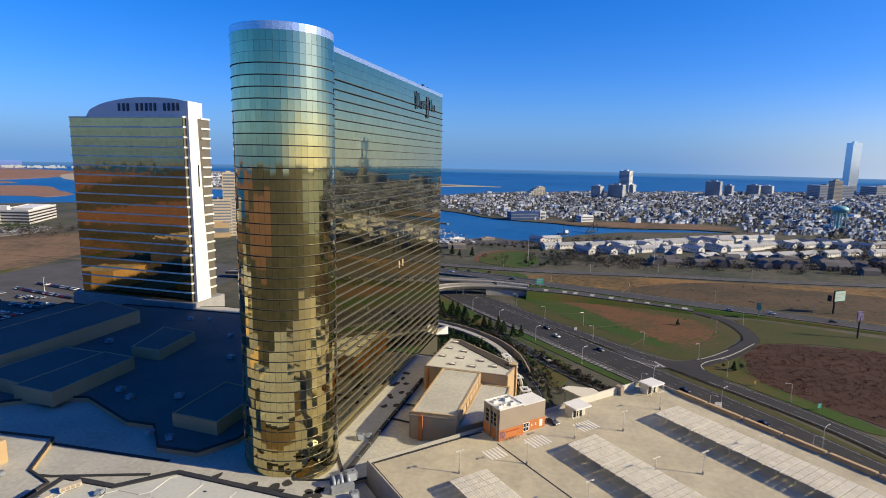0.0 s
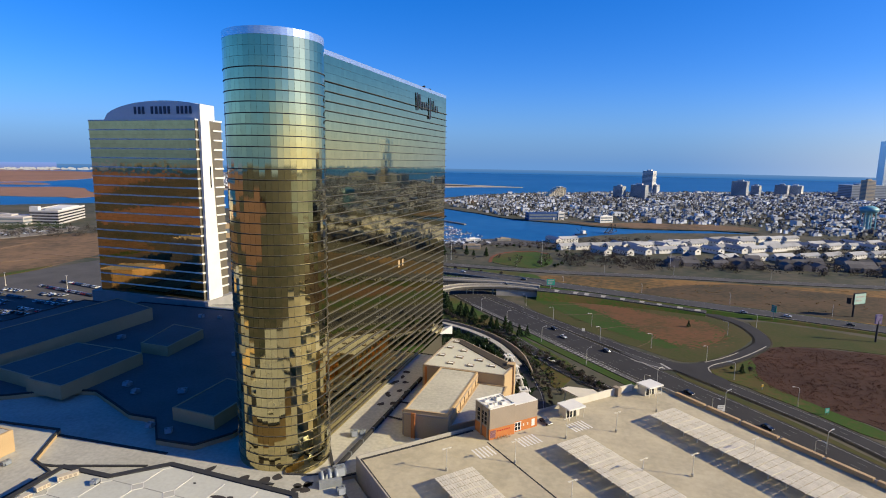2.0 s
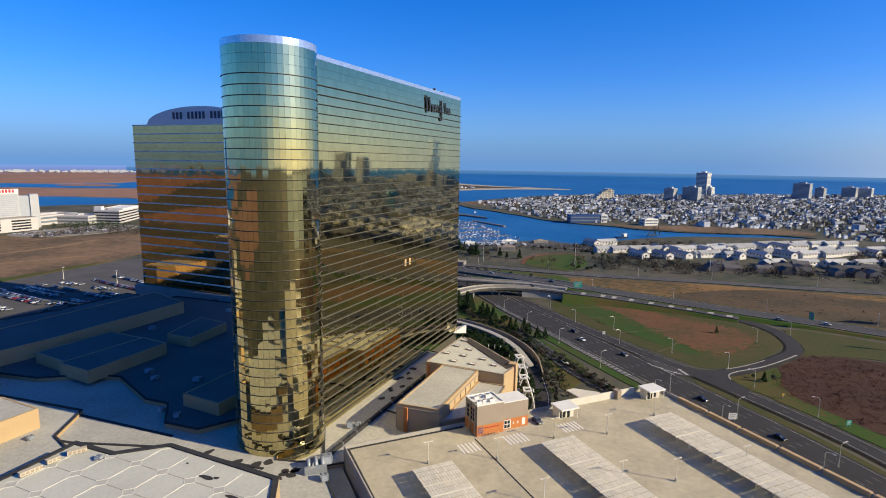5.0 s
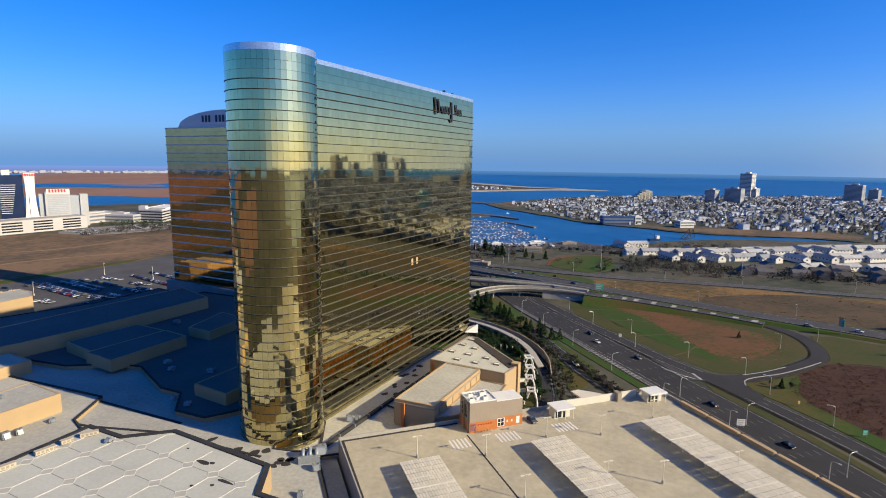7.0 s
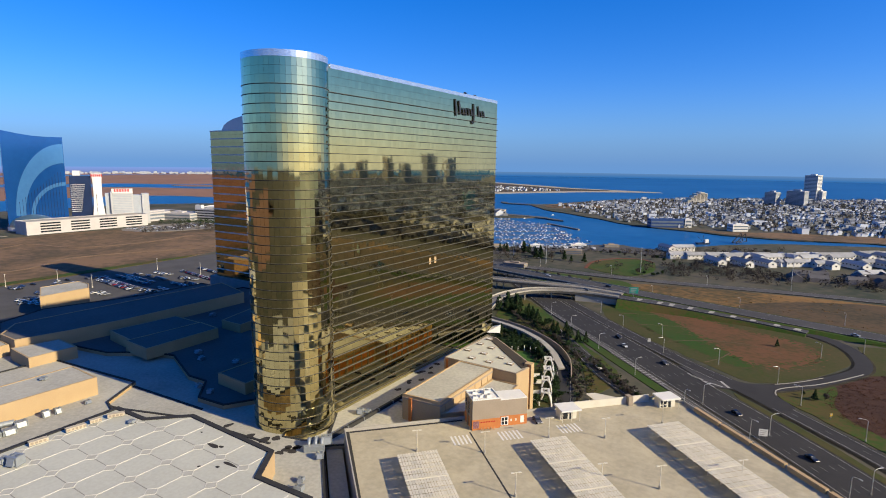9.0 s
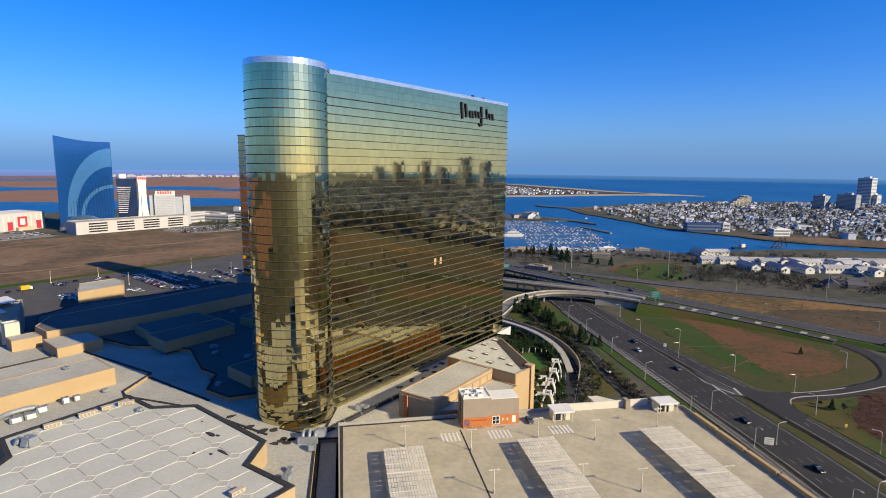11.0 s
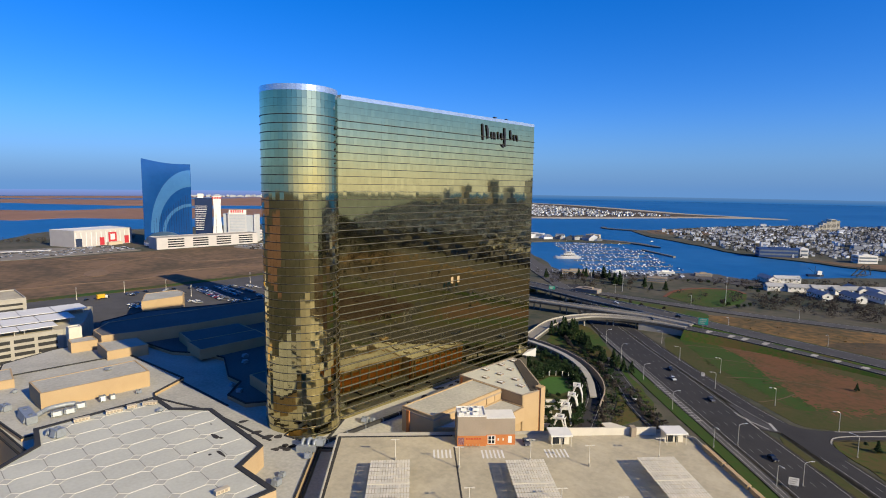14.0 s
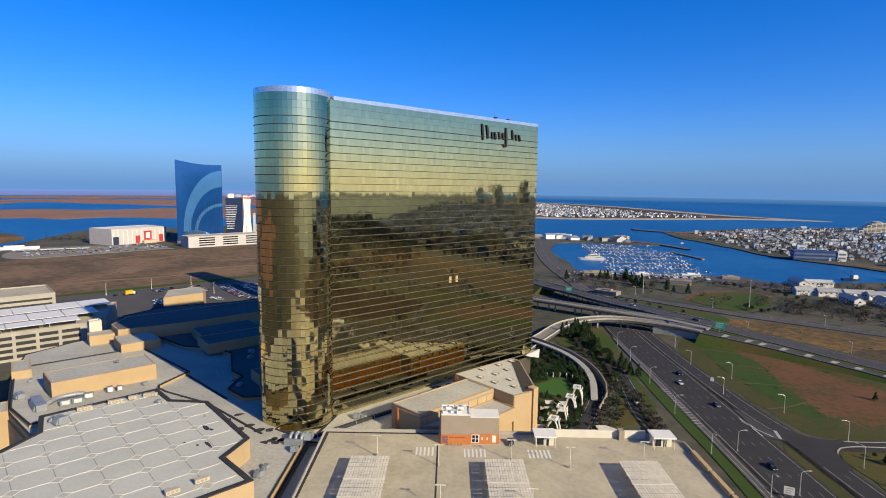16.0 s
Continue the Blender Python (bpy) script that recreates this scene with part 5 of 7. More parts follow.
for i in range(15):
    for j in range(6):
        p = first if (i, j) == (0, 0) else new("panel", first.data)
        p.parent = canopy
        p.location = (0.38 + i * 0.76, -(1.07 + j * 2.13), 3.0 + 0.01 * i)
for v in (0.9, 4.5, 8.2, 11.8):
    part("purlin", cube(0, CW, -v - 0.09, -v + 0.09, 2.72, 2.93), CREAM, canopy)
for u in (3.0, 8.4):
    part("beam", cube(u - 0.15, u + 0.15, -CL, 0, 2.42, 2.72), CREAM, canopy)
    for v in (2.2, 10.6):
        part("post", tube((u, -v, 0), (u, -v, 2.5), 0.16), CREAM, canopy)
part("end_beam", cube(0, CW, -CL - 0.25, -CL + 0.1, 2.72, 3.12), CREAM, canopy)
firstc = True
for u0, v0, n in ((12.7, 22.5, 4), (51.9, 23.3, 5), (91.2, 22.7, 6)):
    for k in range(n):
        m = spot(u0, v0 + k * 13.2)
        if firstc:
            canopy.matrix_world, firstc = m, False
        else:
            copy_thing(canopy, m)

deck_lamp = thing("deck_lamp", "double-headed pole lamp on the garage deck", "lamp", "lamps on the garage roof", at=(0, 0, 0))
part("base", tube((0, 0, 0), (0, 0, 0.9), 0.33, n=10), CONC, deck_lamp)
part("pole", tube((0, 0, 0.9), (0, 0, 6.6), 0.12, 0.09), CREAM, deck_lamp)
part("arm", cube(-1.1, 1.1, -0.05, 0.05, 6.5, 6.62), CREAM, deck_lamp)
for s in (-1, 1):
    part("head", cube(s * 0.95 - 0.42, s * 0.95 + 0.42, -0.2, 0.2, 6.42, 6.62), CREAM, deck_lamp)
spots = [(19.6, 16.7), (38.5, 22), (60.5, 18), (77.3, 22), (100.5, 17.8), (39.3, 44), (77, 49.5), (62.8, 45), (15, 52), (100, 52), (77, 78), (39, 72), (100, 84)]
deck_lamp.matrix_world = spot(*spots[0])
for u, v in spots[1:]:
    copy_thing(deck_lamp, spot(u, v))


def kiosk(u0, u1, v0, v1):
    k = thing("stair_kiosk", "small white stair kiosk with a flat overhanging roof", "kiosk", "stair kiosks on the garage roof", at=spot(u0, v0))
    w, d = u1 - u0, v1 - v0
    part("wall", cube(0.4, w - 0.4, -d + 2.0, -0.4, 0, 3.5), CREAM, k)
    part("roof", cube(-0.2, w + 0.2, -d - 0.2, 0.2, 3.5, 4.0), WHITEP, k)
    for x in (0.2, w / 2, w - 0.3):
        part("post", cube(x, x + 0.16, -d + 0.1, -d + 0.26, 0, 3.5), CREAM, k)
    part("door", cube(w * 0.55, w * 0.55 + 1.0, -d + 1.94, -d + 2.0, 0, 2.1), DARKWIN, k)
    part("opening", cube(0.8, w * 0.45, -d + 1.95, -d + 2.0, 0.2, 2.8), DARKWIN, k)
    part("side_window", cube(w - 0.42, w - 0.36, -d + 2.6, -1.2, 1.0, 2.6), DARKWIN, k)


kiosk(69, 75.6, 4, 9.8)
kiosk(106.7, 113.5, 3.7, 9.3)

stair = thing("lift_block", "taupe stair and lift block with an orange base", "building", at=spot(39, 0.3))
part("wall", cube(0, 9.2, -8.0, 0, 3.4, 9.7), GREYST, stair)
part("wall_low", cube(9.2, 18.6, -7.2, -0.4, 3.4, 8.7), GREYST, stair)
part("base", cube(-0.05, 9.25, -8.05, 0, 0, 3.4), ORANGE, stair, "orange painted base")
part("base_low", cube(9.25, 18.65, -7.25, -0.4, 0, 3.4), ORANGE, stair, "orange painted base")
part("roof_rim", rim([(0, -8.0), (9.2, -8.0), (9.2, 0), (0, 0)], 0.3, 9.7, 10.1), WHITEP, stair)
part("roof", cube(0.3, 8.9, -7.7, -0.3, 9.7, 9.76), WHITEP, stair)
part("roof_low", cube(9.3, 18.6, -7.1, -0.5, 8.7, 8.95), WHITEP, stair)
for z0 in (4.2, 5.6, 7.0):
    for y in (-6.6, -4.6, -2.6):
        part("window", cube(-0.06, 0.02, y, y + 1.3, z0, z0 + 1.1), DARKWIN, stair)
for y in (-7.4, -3.9):
    part("buttress", cube(-0.5, 0, y, y + 0.35, 0, 9.4), STUCCO, stair, "tan pilaster")
for i in range(2):
    for j in range(2):
        part("pane", cube(10.0 + i * 1.1, 10.9 + i * 1.1, -7.31, -7.25, 0.5 + j * 1.3, 1.6 + j * 1.3), DARKWIN, stair, "dark pane in a white frame")
part("door_frame", cube(9.8, 12.3, -7.29, -7.24, 0.3, 3.1), WHITEP, stair)
part("white_panel", cube(16.4, 17.6, -7.3, -7.24, 0.6, 2.9), WHITEP, stair)
for a, b in ((13.0, 13.5), (14.6, 15.1)):
    part("poster", cube(a, b, -7.3, -7.24, 1.4, 2.2), CREAM, stair)
part("notice_board", cube(0.3, 2.2, -8.12, -8.04, 0.6, 2.9), mat("maroon_board", (0.18, 0.03, 0.05), (0.4, 0.3, 0.3), 3, rough=0.6), stair, "maroon notice board")
for k in range(6):
    part("sign_bar", cube(2.7 + k * 0.85, 3.3 + k * 0.85, -8.1, -8.04, 2.25, 2.6), mat("red_bars", (0.5, 0.05, 0.03), None, 1) if k == 0 else bpy.data.materials["red_bars"], stair)
for k in range(5):
    part("bollard", tube((2.8 + k * 1.05, -8.9, 0), (2.8 + k * 1.05, -8.9, 1.0), 0.14), STUCCO, stair)
for x, y, w, h in ((1.2, -6.4, 1.6, 0.9), (3.6, -5.6, 1.2, 0.7), (5.8, -6.3, 1.7, 1.0), (2.2, -2.6, 1.4, 0.8), (6.2, -3.0, 2.0, 1.1), (4.3, -1.8, 1.0, 0.6)):
    unit = thing("roof_unit", "small white rooftop air unit on the lift block", "air unit", at=stair.matrix_world @ pose(x, y, 9.76))
    part("casing", cube(-w / 2, w / 2, -w / 2.6, w / 2.6, 0, h), WHITEP, unit)
    part("fan", tube((0, 0, h), (0, 0, h + 0.12), w * 0.28, n=12), STEEL, unit)

# ---- theatre roof: octagon seams and air units ----
# seams along y and diagonals coloured sunlit pale, seams along x shaded grey
SEAMD = mat("shaded_flat_seam", (0.40, 0.385, 0.34), (0.30, 0.29, 0.26), 0.5, rough=0.85)
PATCHM = mat("seam_patch", (0.61, 0.60, 0.52), (0.52, 0.51, 0.44), 0.5, rough=0.85)
SEAM = mat("sunlit_seam_strip", (0.78, 0.75, 0.66), (0.62, 0.60, 0.53), 0.5, rough=0.7)
THEATRE = [(-86, 12), (-97, 48), (-105, 58), (-119, 60), (-121, 97), (-106, 97.5), (-96, 107), (-58, 106), (-51, 95.7), (-33.5, 96.5), (-33.2, 60), (-33, 12)]
theatre = bpy.data.objects["theatre_roof"]
safe = inset(THEATRE, 1.4)
shared = {}


def strip(L, w, h, key, m):
    if key not in shared:
        bm = cube(-L / 2, L / 2, -w / 2, w / 2, 0, h)
        me = bpy.data.meshes.new("seam")
        bm.to_mesh(me)
        bm.free()
        me.materials.append(m)
        shared[key] = me
    return shared[key]


PX, PY, DG = 9.45, 9.45, 1.75
for i in range(-6, 6):
    for j in range(-5, 6):
        cx, cy = -77.0 + i * PX, 58.1 + j * PY
        for dx, dy, ang, L in ((PX / 2, 0, 0, PX - 2 * DG), (0, PY / 2, 90, PY - 2 * DG), (DG / 2, DG / 2, 135, DG * 1.414), (-DG / 2, DG / 2, 45, DG * 1.414), (-DG / 2, -DG / 2, 135, DG * 1.414), (DG / 2, -DG / 2, 45, DG * 1.414)):
            x, y = cx + dx, cy + dy
            a = radians(ang)
            ends = [(x + s * L / 2 * math.cos(a), y + s * L / 2 * math.sin(a)) for s in (-1, 1)]
            if all(inside(e, safe) for e in ends):
                o = new("seam", strip(L, 0.22 if ang == 0 else 0.30 if ang == 90 else 0.15, 0.03 if ang == 0 else 0.09, (ang, L), SEAMD if ang == 0 else SEAM))
                o.parent = theatre
                o.matrix_local = pose(x, y, 20.7, 0, 0, ang)
        if inside((cx, cy), inset(THEATRE, 3)):
            o = part("patch", prism([(cx - DG, cy), (cx, cy - DG), (cx + DG, cy), (cx, cy + DG)], 20.702, 20.725), PATCHM, theatre)
LOUVRE = mat("cream_vent_paint", (0.66, 0.58, 0.44), (0.58, 0.51, 0.38), 0.5, rough=0.7)


def vent(x, y, z, L, w, h, ang):
    v = thing("roof_vent", "long low cream ridge vent on the pale roof", "vent", "ridge vents on the roofs", at=(x, y, z, 0, 0, ang))
    part("hood", cube(-L / 2, L / 2, -w / 2, w / 2, 0.3, h), LOUVRE, v)
    part("kerb", cube(-L / 2 + 0.2, L / 2 - 0.2, -w / 2 + 0.2, w / 2 - 0.2, 0, 0.3), STEEL, v)
    for k in range(int(L)):
        part("louvre", cube(-L / 2 + 0.3 + k, -L / 2 + 1.0 + k, -w / 2 - 0.04, -w / 2, 0.5, h - 0.2), GREYST, v)


for x, y, L, ang in ((-115.6, 72.5, 4.5, 82), (-115.6, 82, 5, 82), (-115.8, 87.5, 3, 82), (-114.5, 93, 4.5, 60), (-41.8, 86, 3.6, 90), (-41, 78.5, 3.4, 90), (-40.5, 71, 3.6, 90), (-41, 64, 3.4, 90)):
    vent(x, y, 20.7, L, 1.5, 1.3, ang)


def ac_unit(x, y, z, w, d, h, ang, mtl=DUCT, lab="grey metal rooftop air handler with ducts"):
    u = thing("air_handler", lab, "air unit", at=(x, y, z, 0, 0, ang))
    part("casing", cube(-w / 2, w / 2, -d / 2, d / 2, 0.25, h), mtl, u)
    part("skid", cube(-w / 2 + 0.1, w / 2 - 0.1, -d / 2 + 0.1, d / 2 - 0.1, 0, 0.25), STEEL, u)
    part("hood", prism([(-d / 2, 0.5), (-d / 2 - 0.7, 0.5), (-d / 2, h - 0.1)], w * -0.35, w * 0.35), mtl, u).matrix_local = Matrix(((0, 0, 1, 0), (1, 0, 0, 0), (0, 1, 0, 0), (0, 0, 0, 1)))
    for s in (-0.28, 0.28):
        part("fan", tube((s * w, 0, h), (s * w, 0, h + 0.2), min(w, d) * 0.2, n=12), STEEL, u)
    for k in range(3):
        part("panel", cube(-w / 2 + 0.15 + k * w / 3, -w / 2 + w / 3 - 0.1 + k * w / 3, -d / 2 - 0.03, -d / 2, 0.6, h - 0.3), STEEL, u)


for a in ((-108, 64.5, 20.7, 3.2, 2.6, 2.6, 20), (-111, 63, 20.7, 1.8, 1.6, 1.8, 0), (-106.5, 93.5, 20.7, 1.6, 1.2, 1.0, 10), (-145.3, 62.7, 15.2, 13, 3.3, 2.7, 2), (-141.5, 70.5, 15.2, 3.6, 2.2, 1.9, 84), (-141.2, 74.4, 15.2, 3.6, 2.2, 1.9, 84), (-144, 78.5, 15.2, 3.4, 2.2, 2.0, 82),
          (-145.5, 86, 15.2, 2.2, 2.0, 2.2, 85), (-145, 89.3, 15.2, 2.0, 1.8, 1.9, 85), (-145, 98.6, 15.2, 2.0, 1.6, 1.2, 85), (-163, 93, 21.6, 2.2, 1.4, 1.0, 30), (-179, 64, 15.2, 1.6, 1.4, 1.2, 0), (-160, 58.5, 15.2, 4, 2.4, 2.2, 10), (-158, 150, 15.6, 3, 2, 1.6, 0), (-150, 146, 15.6, 2.4, 2, 1.5, 0),
          (-135, 152, 15.6, 3, 2.4, 1.4, 30), (-205, 190, 15.6, 3, 2.4, 1.8, 0), (-150, 215, 15.6, 2.6, 2.2, 1.8, 0), (-142, 190, 15.6, 3, 2, 1.6, 15), (-160, 214, 15.6, 2.4, 2, 1.6, 0), (-125, 128, 15.6, 2.2, 1.8, 1.4, 0), (-117, 127, 15.6, 2.2, 1.8, 1.4, 40),
          (-125, 200, 15.6, 3.4, 2.4, 1.8, 10), (-119, 205, 15.6, 2, 2, 1.5, 10), (-196, 231, 15.6, 2.4, 2.0, 1.8, 0), (-186, 233, 15.6, 2.0, 1.6, 1.4, 0)):
    ac_unit(*a)
bend = thing("roof_duct", "thick bent silver duct between the air handlers", "duct", at=(0, 0, 0))
path_ = [Vector(p) for p in ((-143.5, 64.6, 16.2), (-144.4, 66.4, 16.8), (-145.8, 68.4, 17.0), (-146.4, 70.6, 17.0), (-146.3, 74.6, 17.0), (-145.7, 77.4, 16.8), (-145.2, 78.4, 15.8))]
for p, q in zip(path_, path_[1:]):
    part("elbow", tube(p, q, 0.85, n=12), DUCT, bend)
for y in (71, 74):
    part("saddle", cube(-147.2, -145.5, y - 0.15, y + 0.15, 15.2, 16.4), STEEL, bend)
# roof strip beside the tower
for x, y, w, d, h, ang in ((-66, 150.5, 2.4, 1.8, 1.8, 30), (-64, 152.5, 1.6, 1.4, 1.4, 10), (-58, 126, 3.2, 2.4, 2.4, 45), (-60.5, 123.5, 2.4, 2.0, 2.0, 45), (-53.5, 118.5, 2.2, 1.8, 1.8, 40), (-46, 103.5, 2.2, 2, 1.8, 20), (-49, 107, 1.6, 1.4, 1.3, 20), (-62, 128.5, 2.0, 1.8, 1.6, 45)):
    ac_unit(x, y, 12.0 if y > 128 else 14.2, w, d, h, ang, lab="small rooftop air unit near the tower")
pipe = thing("roof_duct", "long dark pipe duct along the roof strip", "duct", at=(0, 0, 0))
part("run", cube(-62.2, -61.2, 128.5, 201, 12.05, 13.2), ROOFD, pipe)
for k in range(9):
    part("collar", cube(-62.32, -61.08, 131 + k * 8, 131.4 + k * 8, 12.02, 13.32), STEEL, pipe)
for x0, y0, x1, y1 in ((-61.2, 178, -52, 178), (-61.2, 166, -54, 165)):
    part("branch", tube((x0, y0, 12.4), (x1, y1, 12.4), 0.3, n=8), ROOFD, pipe)
rr = random.Random(8)
STAIN = mat("dark_tar_patch", (0.07, 0.065, 0.06), (0.045, 0.04, 0.04), 0.8, rough=0.9)
podium = bpy.data.objects["casino_podium"]
for k in range(26):
    x, y = (rr.uniform(-71.5, -62), rr.uniform(168, 208)) if k < 13 else (rr.uniform(-95, -60), rr.uniform(108, 120))
    part("tar_patch", prism(blob([(x + rr.uniform(0.5, 1.8) * math.cos(a), y + rr.uniform(0.6, 2.4) * math.sin(a)) for a in (0, 1.2, 2.4, 3.7, 5.0)], 0.6), *((12.004, 12.016) if k < 13 else (14.204, 14.216))), STAIN, podium)
for x0, y0, x1, y1 in ((-137, 93, -143, 102), (-143, 102, -134, 103.5), (-134, 103.5, -110, 112), (-133, 60, -137, 93), (-108, 112, -72, 116), (-160, 116, -110, 119), (-62, 130, -73, 146)):
    d = Vector((x1 - x0, y1 - y0, 0))
    b = cube(0, d.length, -0.45, 0.45, 0, 0.25, m=Matrix.Translation((x0, y0, 14.2 if x0 < -73 or y0 < 126 else 12.0)) @ Matrix.Rotation(math.atan2(d.y, d.x), 4, "Z"))
    part("roof_curb", b, ROOFD, podium, "dark raised roof curb")

# ---- ballroom block, wedge building and garden ----
ball = bpy.data.objects["ballroom_block"]
# orange colour stands in for the light on this pilaster
for x in (-48.5,):
    part("pilaster", cube(x, x + 1.3, 155.2, 155.62, 12, 20.4), ORANGE, ball, "pilaster coloured orange as if lit")
part("cornice", rim([(-51.2, 155.3), (-36.4, 156.5), (-36.4, 194.2), (-51.6, 194.2)], 0.25, 19.6, 20.2), GREYST, ball)
for k in range(7):
    y = 160 + k * 5
    part("rib", cube(-36.62, -36.35, y, y + 0.3, 12, 19.6), STUCCO, ball)
wedge = bpy.data.objects["wedge_building"]
for x, y in ((-54.6, 217), (-48, 215), (-47.4, 207), (-39, 206.5), (-54.2, 225), (-55, 207), (-41, 199.5), (-49, 199.5), (-33, 202)):
    part("skylight", rim([(x - 1.3, y - 1.0), (x + 1.3, y - 1.0), (x + 1.3, y + 1.0), (x - 1.3, y + 1.0)], 0.3, 21, 21.55), GREYST, wedge, "dark framed skylight")
    part("skylight_glass", cube(x - 0.95, x + 0.95, y - 0.65, y + 0.65, 21.2, 21.5), WHITEP, wedge)
for k in range(9):
    part("fin", cube(-27.1, -26.5, 194.4 + k * 1.3, 194.7 + k * 1.3, 0, 20.8), STUCCO, wedge, "tan vertical fin")
part("corner_pier", cube(-27.6, -24.6, 203.4, 206.3, 0, 22.2), STUCCO, wedge, "tan corner pier")
part("pier_strip", cube(-26.2, -25.2, 203.3, 203.4, 0.2, 21.8), ORANGE, wedge, "orange strip")
for x in (-57.8, -47, -41):
    part("dark_band", cube(x, x + 0.9, 193.9, 194.2, 12, 20.6), ORANGE, wedge)
pergola = thing("garden_arch", "white curved garden arch with a square frame on top", "arch", "white arches in the garden", at=(0, 0, 0))
for s in (-1.6, 1.6):
    b = bmesh.new()
    pts = [Vector((s, 2.4 * math.cos(a) - 0.4, 8.6 * math.sin(a))) for a in (math.pi * i / 14 for i in range(0, 12))]
    for p, q in zip(pts, pts[1:]):
        tube(p, q, 0.35, n=8, bm=b)
    part("rib", b, WHITEP, pergola)
for k in range(3):
    part("tie", cube(-1.6, 1.6, -0.2 + k * 0.9, 0.1 + k * 0.9, 8.0, 8.3), WHITEP, pergola)
part("frame", rim([(-2.2, -2.4), (2.2, -2.4), (2.2, 1.0), (-2.2, 1.0)], 0.6, 8.3, 8.8), WHITEP, pergola, "square white frame")
for i, (x, y) in enumerate(((-35, 250), (-30.5, 238), (-26.5, 226), (-21.5, 213.5))):
    m = pose(x, y, 0.2, 0, 0, -60 - i * 3)
    if i == 0:
        pergola.matrix_world = m
    else:
        copy_thing(pergola, m)
for x, y, w, d, h, ang in ((-38, 236, 12, 0.5, 1.6, 40), (-33, 226, 9, 0.5, 1.4, 40), (-42, 243, 10, 0.5, 1.4, 40), (-31, 217, 8, 0.5, 1.4, 40), (-28, 219, 0.5, 7, 1.2, 40), (-36, 229, 0.5, 8, 1.2, 40)):
    w_ = thing("garden_wall", "low white garden wall among planting", "wall", at=(x, y, 0.2, 0, 0, ang))
    part("wall", cube(-w / 2, w / 2, -d / 2, d / 2, 0, h), WHITEP, w_)
    part("cap", cube(-w / 2 - 0.1, w / 2 + 0.1, -d / 2 - 0.1, d / 2 + 0.1, h, h + 0.15), CREAM, w_)
can = thing("ramp_canopy", "pale slanted canopy roof over the garage entrance ramp", "canopy", at=(0, 0, 0))
part("roof", prism([(-8, 221), (-5.5, 224), (4.5, 224.5), (12, 214), (4, 211)], 7.6, 8.1), CREAM, can)
for x, y in ((-6.5, 221.5), (4, 223), (9, 214.5), (3, 212.5)):
    part("post", tube((x, y, 0), (x, y, 7.6), 0.25), CREAM, can)
# raised walkway round the garden
tagged(bm_ob("garden_walkway", ribbon(smooth_line([(-128, 312, 3.6), (-104, 309, 4), (-80, 303, 4), (-60, 291.5, 4), (-44, 276, 3.6), (-32, 259, 1.6)]), 1.6, -1.6, 0.0, 0.7), CONC), "pale concrete walkway round the garden", "walkway", kind="structure")
tagged(bm_ob("garden_retaining_wall", ribbon(smooth_line([(-128, 315.2, 4.6), (-104, 312.2, 5), (-79, 306, 5), (-57, 294.5, 5), (-41, 281, 4.6), (-31, 268, 3.4), (-24, 250, 2.5)]), 0.25, -0.25, 0.0, 5.0), GREYST), "curved taupe retaining wall by the drive", "wall", kind="structure")

for k in range(9):
    a = radians(160 - 17 * k)
    post_ = thing("garden_post", "slim white post beside the garden lawn", "post", "posts round the garden lawn", at=(-56 + 11 * math.cos(a), 264 + 13 * math.sin(a), 0.2))
    part("shaft", tube((0, 0, 0), (0, 0, 2.4), 0.22, n=8), WHITEP, post_)
    part("cap", tube((0, 0, 2.4), (0, 0, 2.6), 0.32, n=8), WHITEP, post_)
for x, y, h in ((-96, 306.5, 3.3), (-84, 303.5, 3.3), (-73, 298.5, 3.3), (-63, 293, 3.3), (-54, 286, 3.2), (-46, 278, 3.0)):
    leg_ = thing("walkway_pier", "white concrete pier under the garden walkway", "pier", "piers under the garden walkway", at=(x, y, 0))
    part("column", tube((0, 0, 0), (0, 0, h - 0.4), 0.45, n=10), CONC, leg_)
    part("cap", cube(-0.9, 0.9, -0.6, 0.6, h - 0.4, h), CONC, leg_)
part("planted_strip", prism([(-52.5, 228.2), (-25.6, 205.6), (-27.2, 200.4), (-55.6, 226.6)], 21.004, 21.3), BARE, wedge, "dark planted strip along the roof edge")

# bent ducts beside the tower's foot
ducts = thing("duct_cluster", "cluster of bent silver ducts beside the tower foot", "duct", at=(-59.5, 122.6, 14.2, 0, 0, 40))
for k, (x, r) in enumerate(((-1.8, 1.5), (0.2, 1.8), (2.0, 1.4))):
    pts = [(r, 0.0)] + [(r * math.cos(a), 0.9 + r * math.sin(a)) for a in (math.pi * i / 10 for i in range(11))] + [(-r, 0.0)]
    b, rings = bmesh.new(), []
    for i, (py, pz) in enumerate(pts):
        a = math.pi * min(max(i - 1, 0), 10) / 10
        rings.append([b.verts.new((x + 0.55 * math.cos(c), py + 0.55 * math.sin(c) * math.cos(a), pz + 0.55 * math.sin(c) * math.sin(a))) for c in (2 * math.pi * n / 12 for n in range(12))])
    for p, q in zip(rings, rings[1:]):
        for n in range(12):
            b.faces.new((p[n], p[(n + 1) % 12], q[(n + 1) % 12], q[n]))
    bmesh.ops.recalc_face_normals(b, faces=b.faces)
    part("bend", b, DUCT, ducts, smooth=True)
part("plenum", cube(-3, 3, -3.6, -2.2, 0, 1.8), DUCT, ducts)
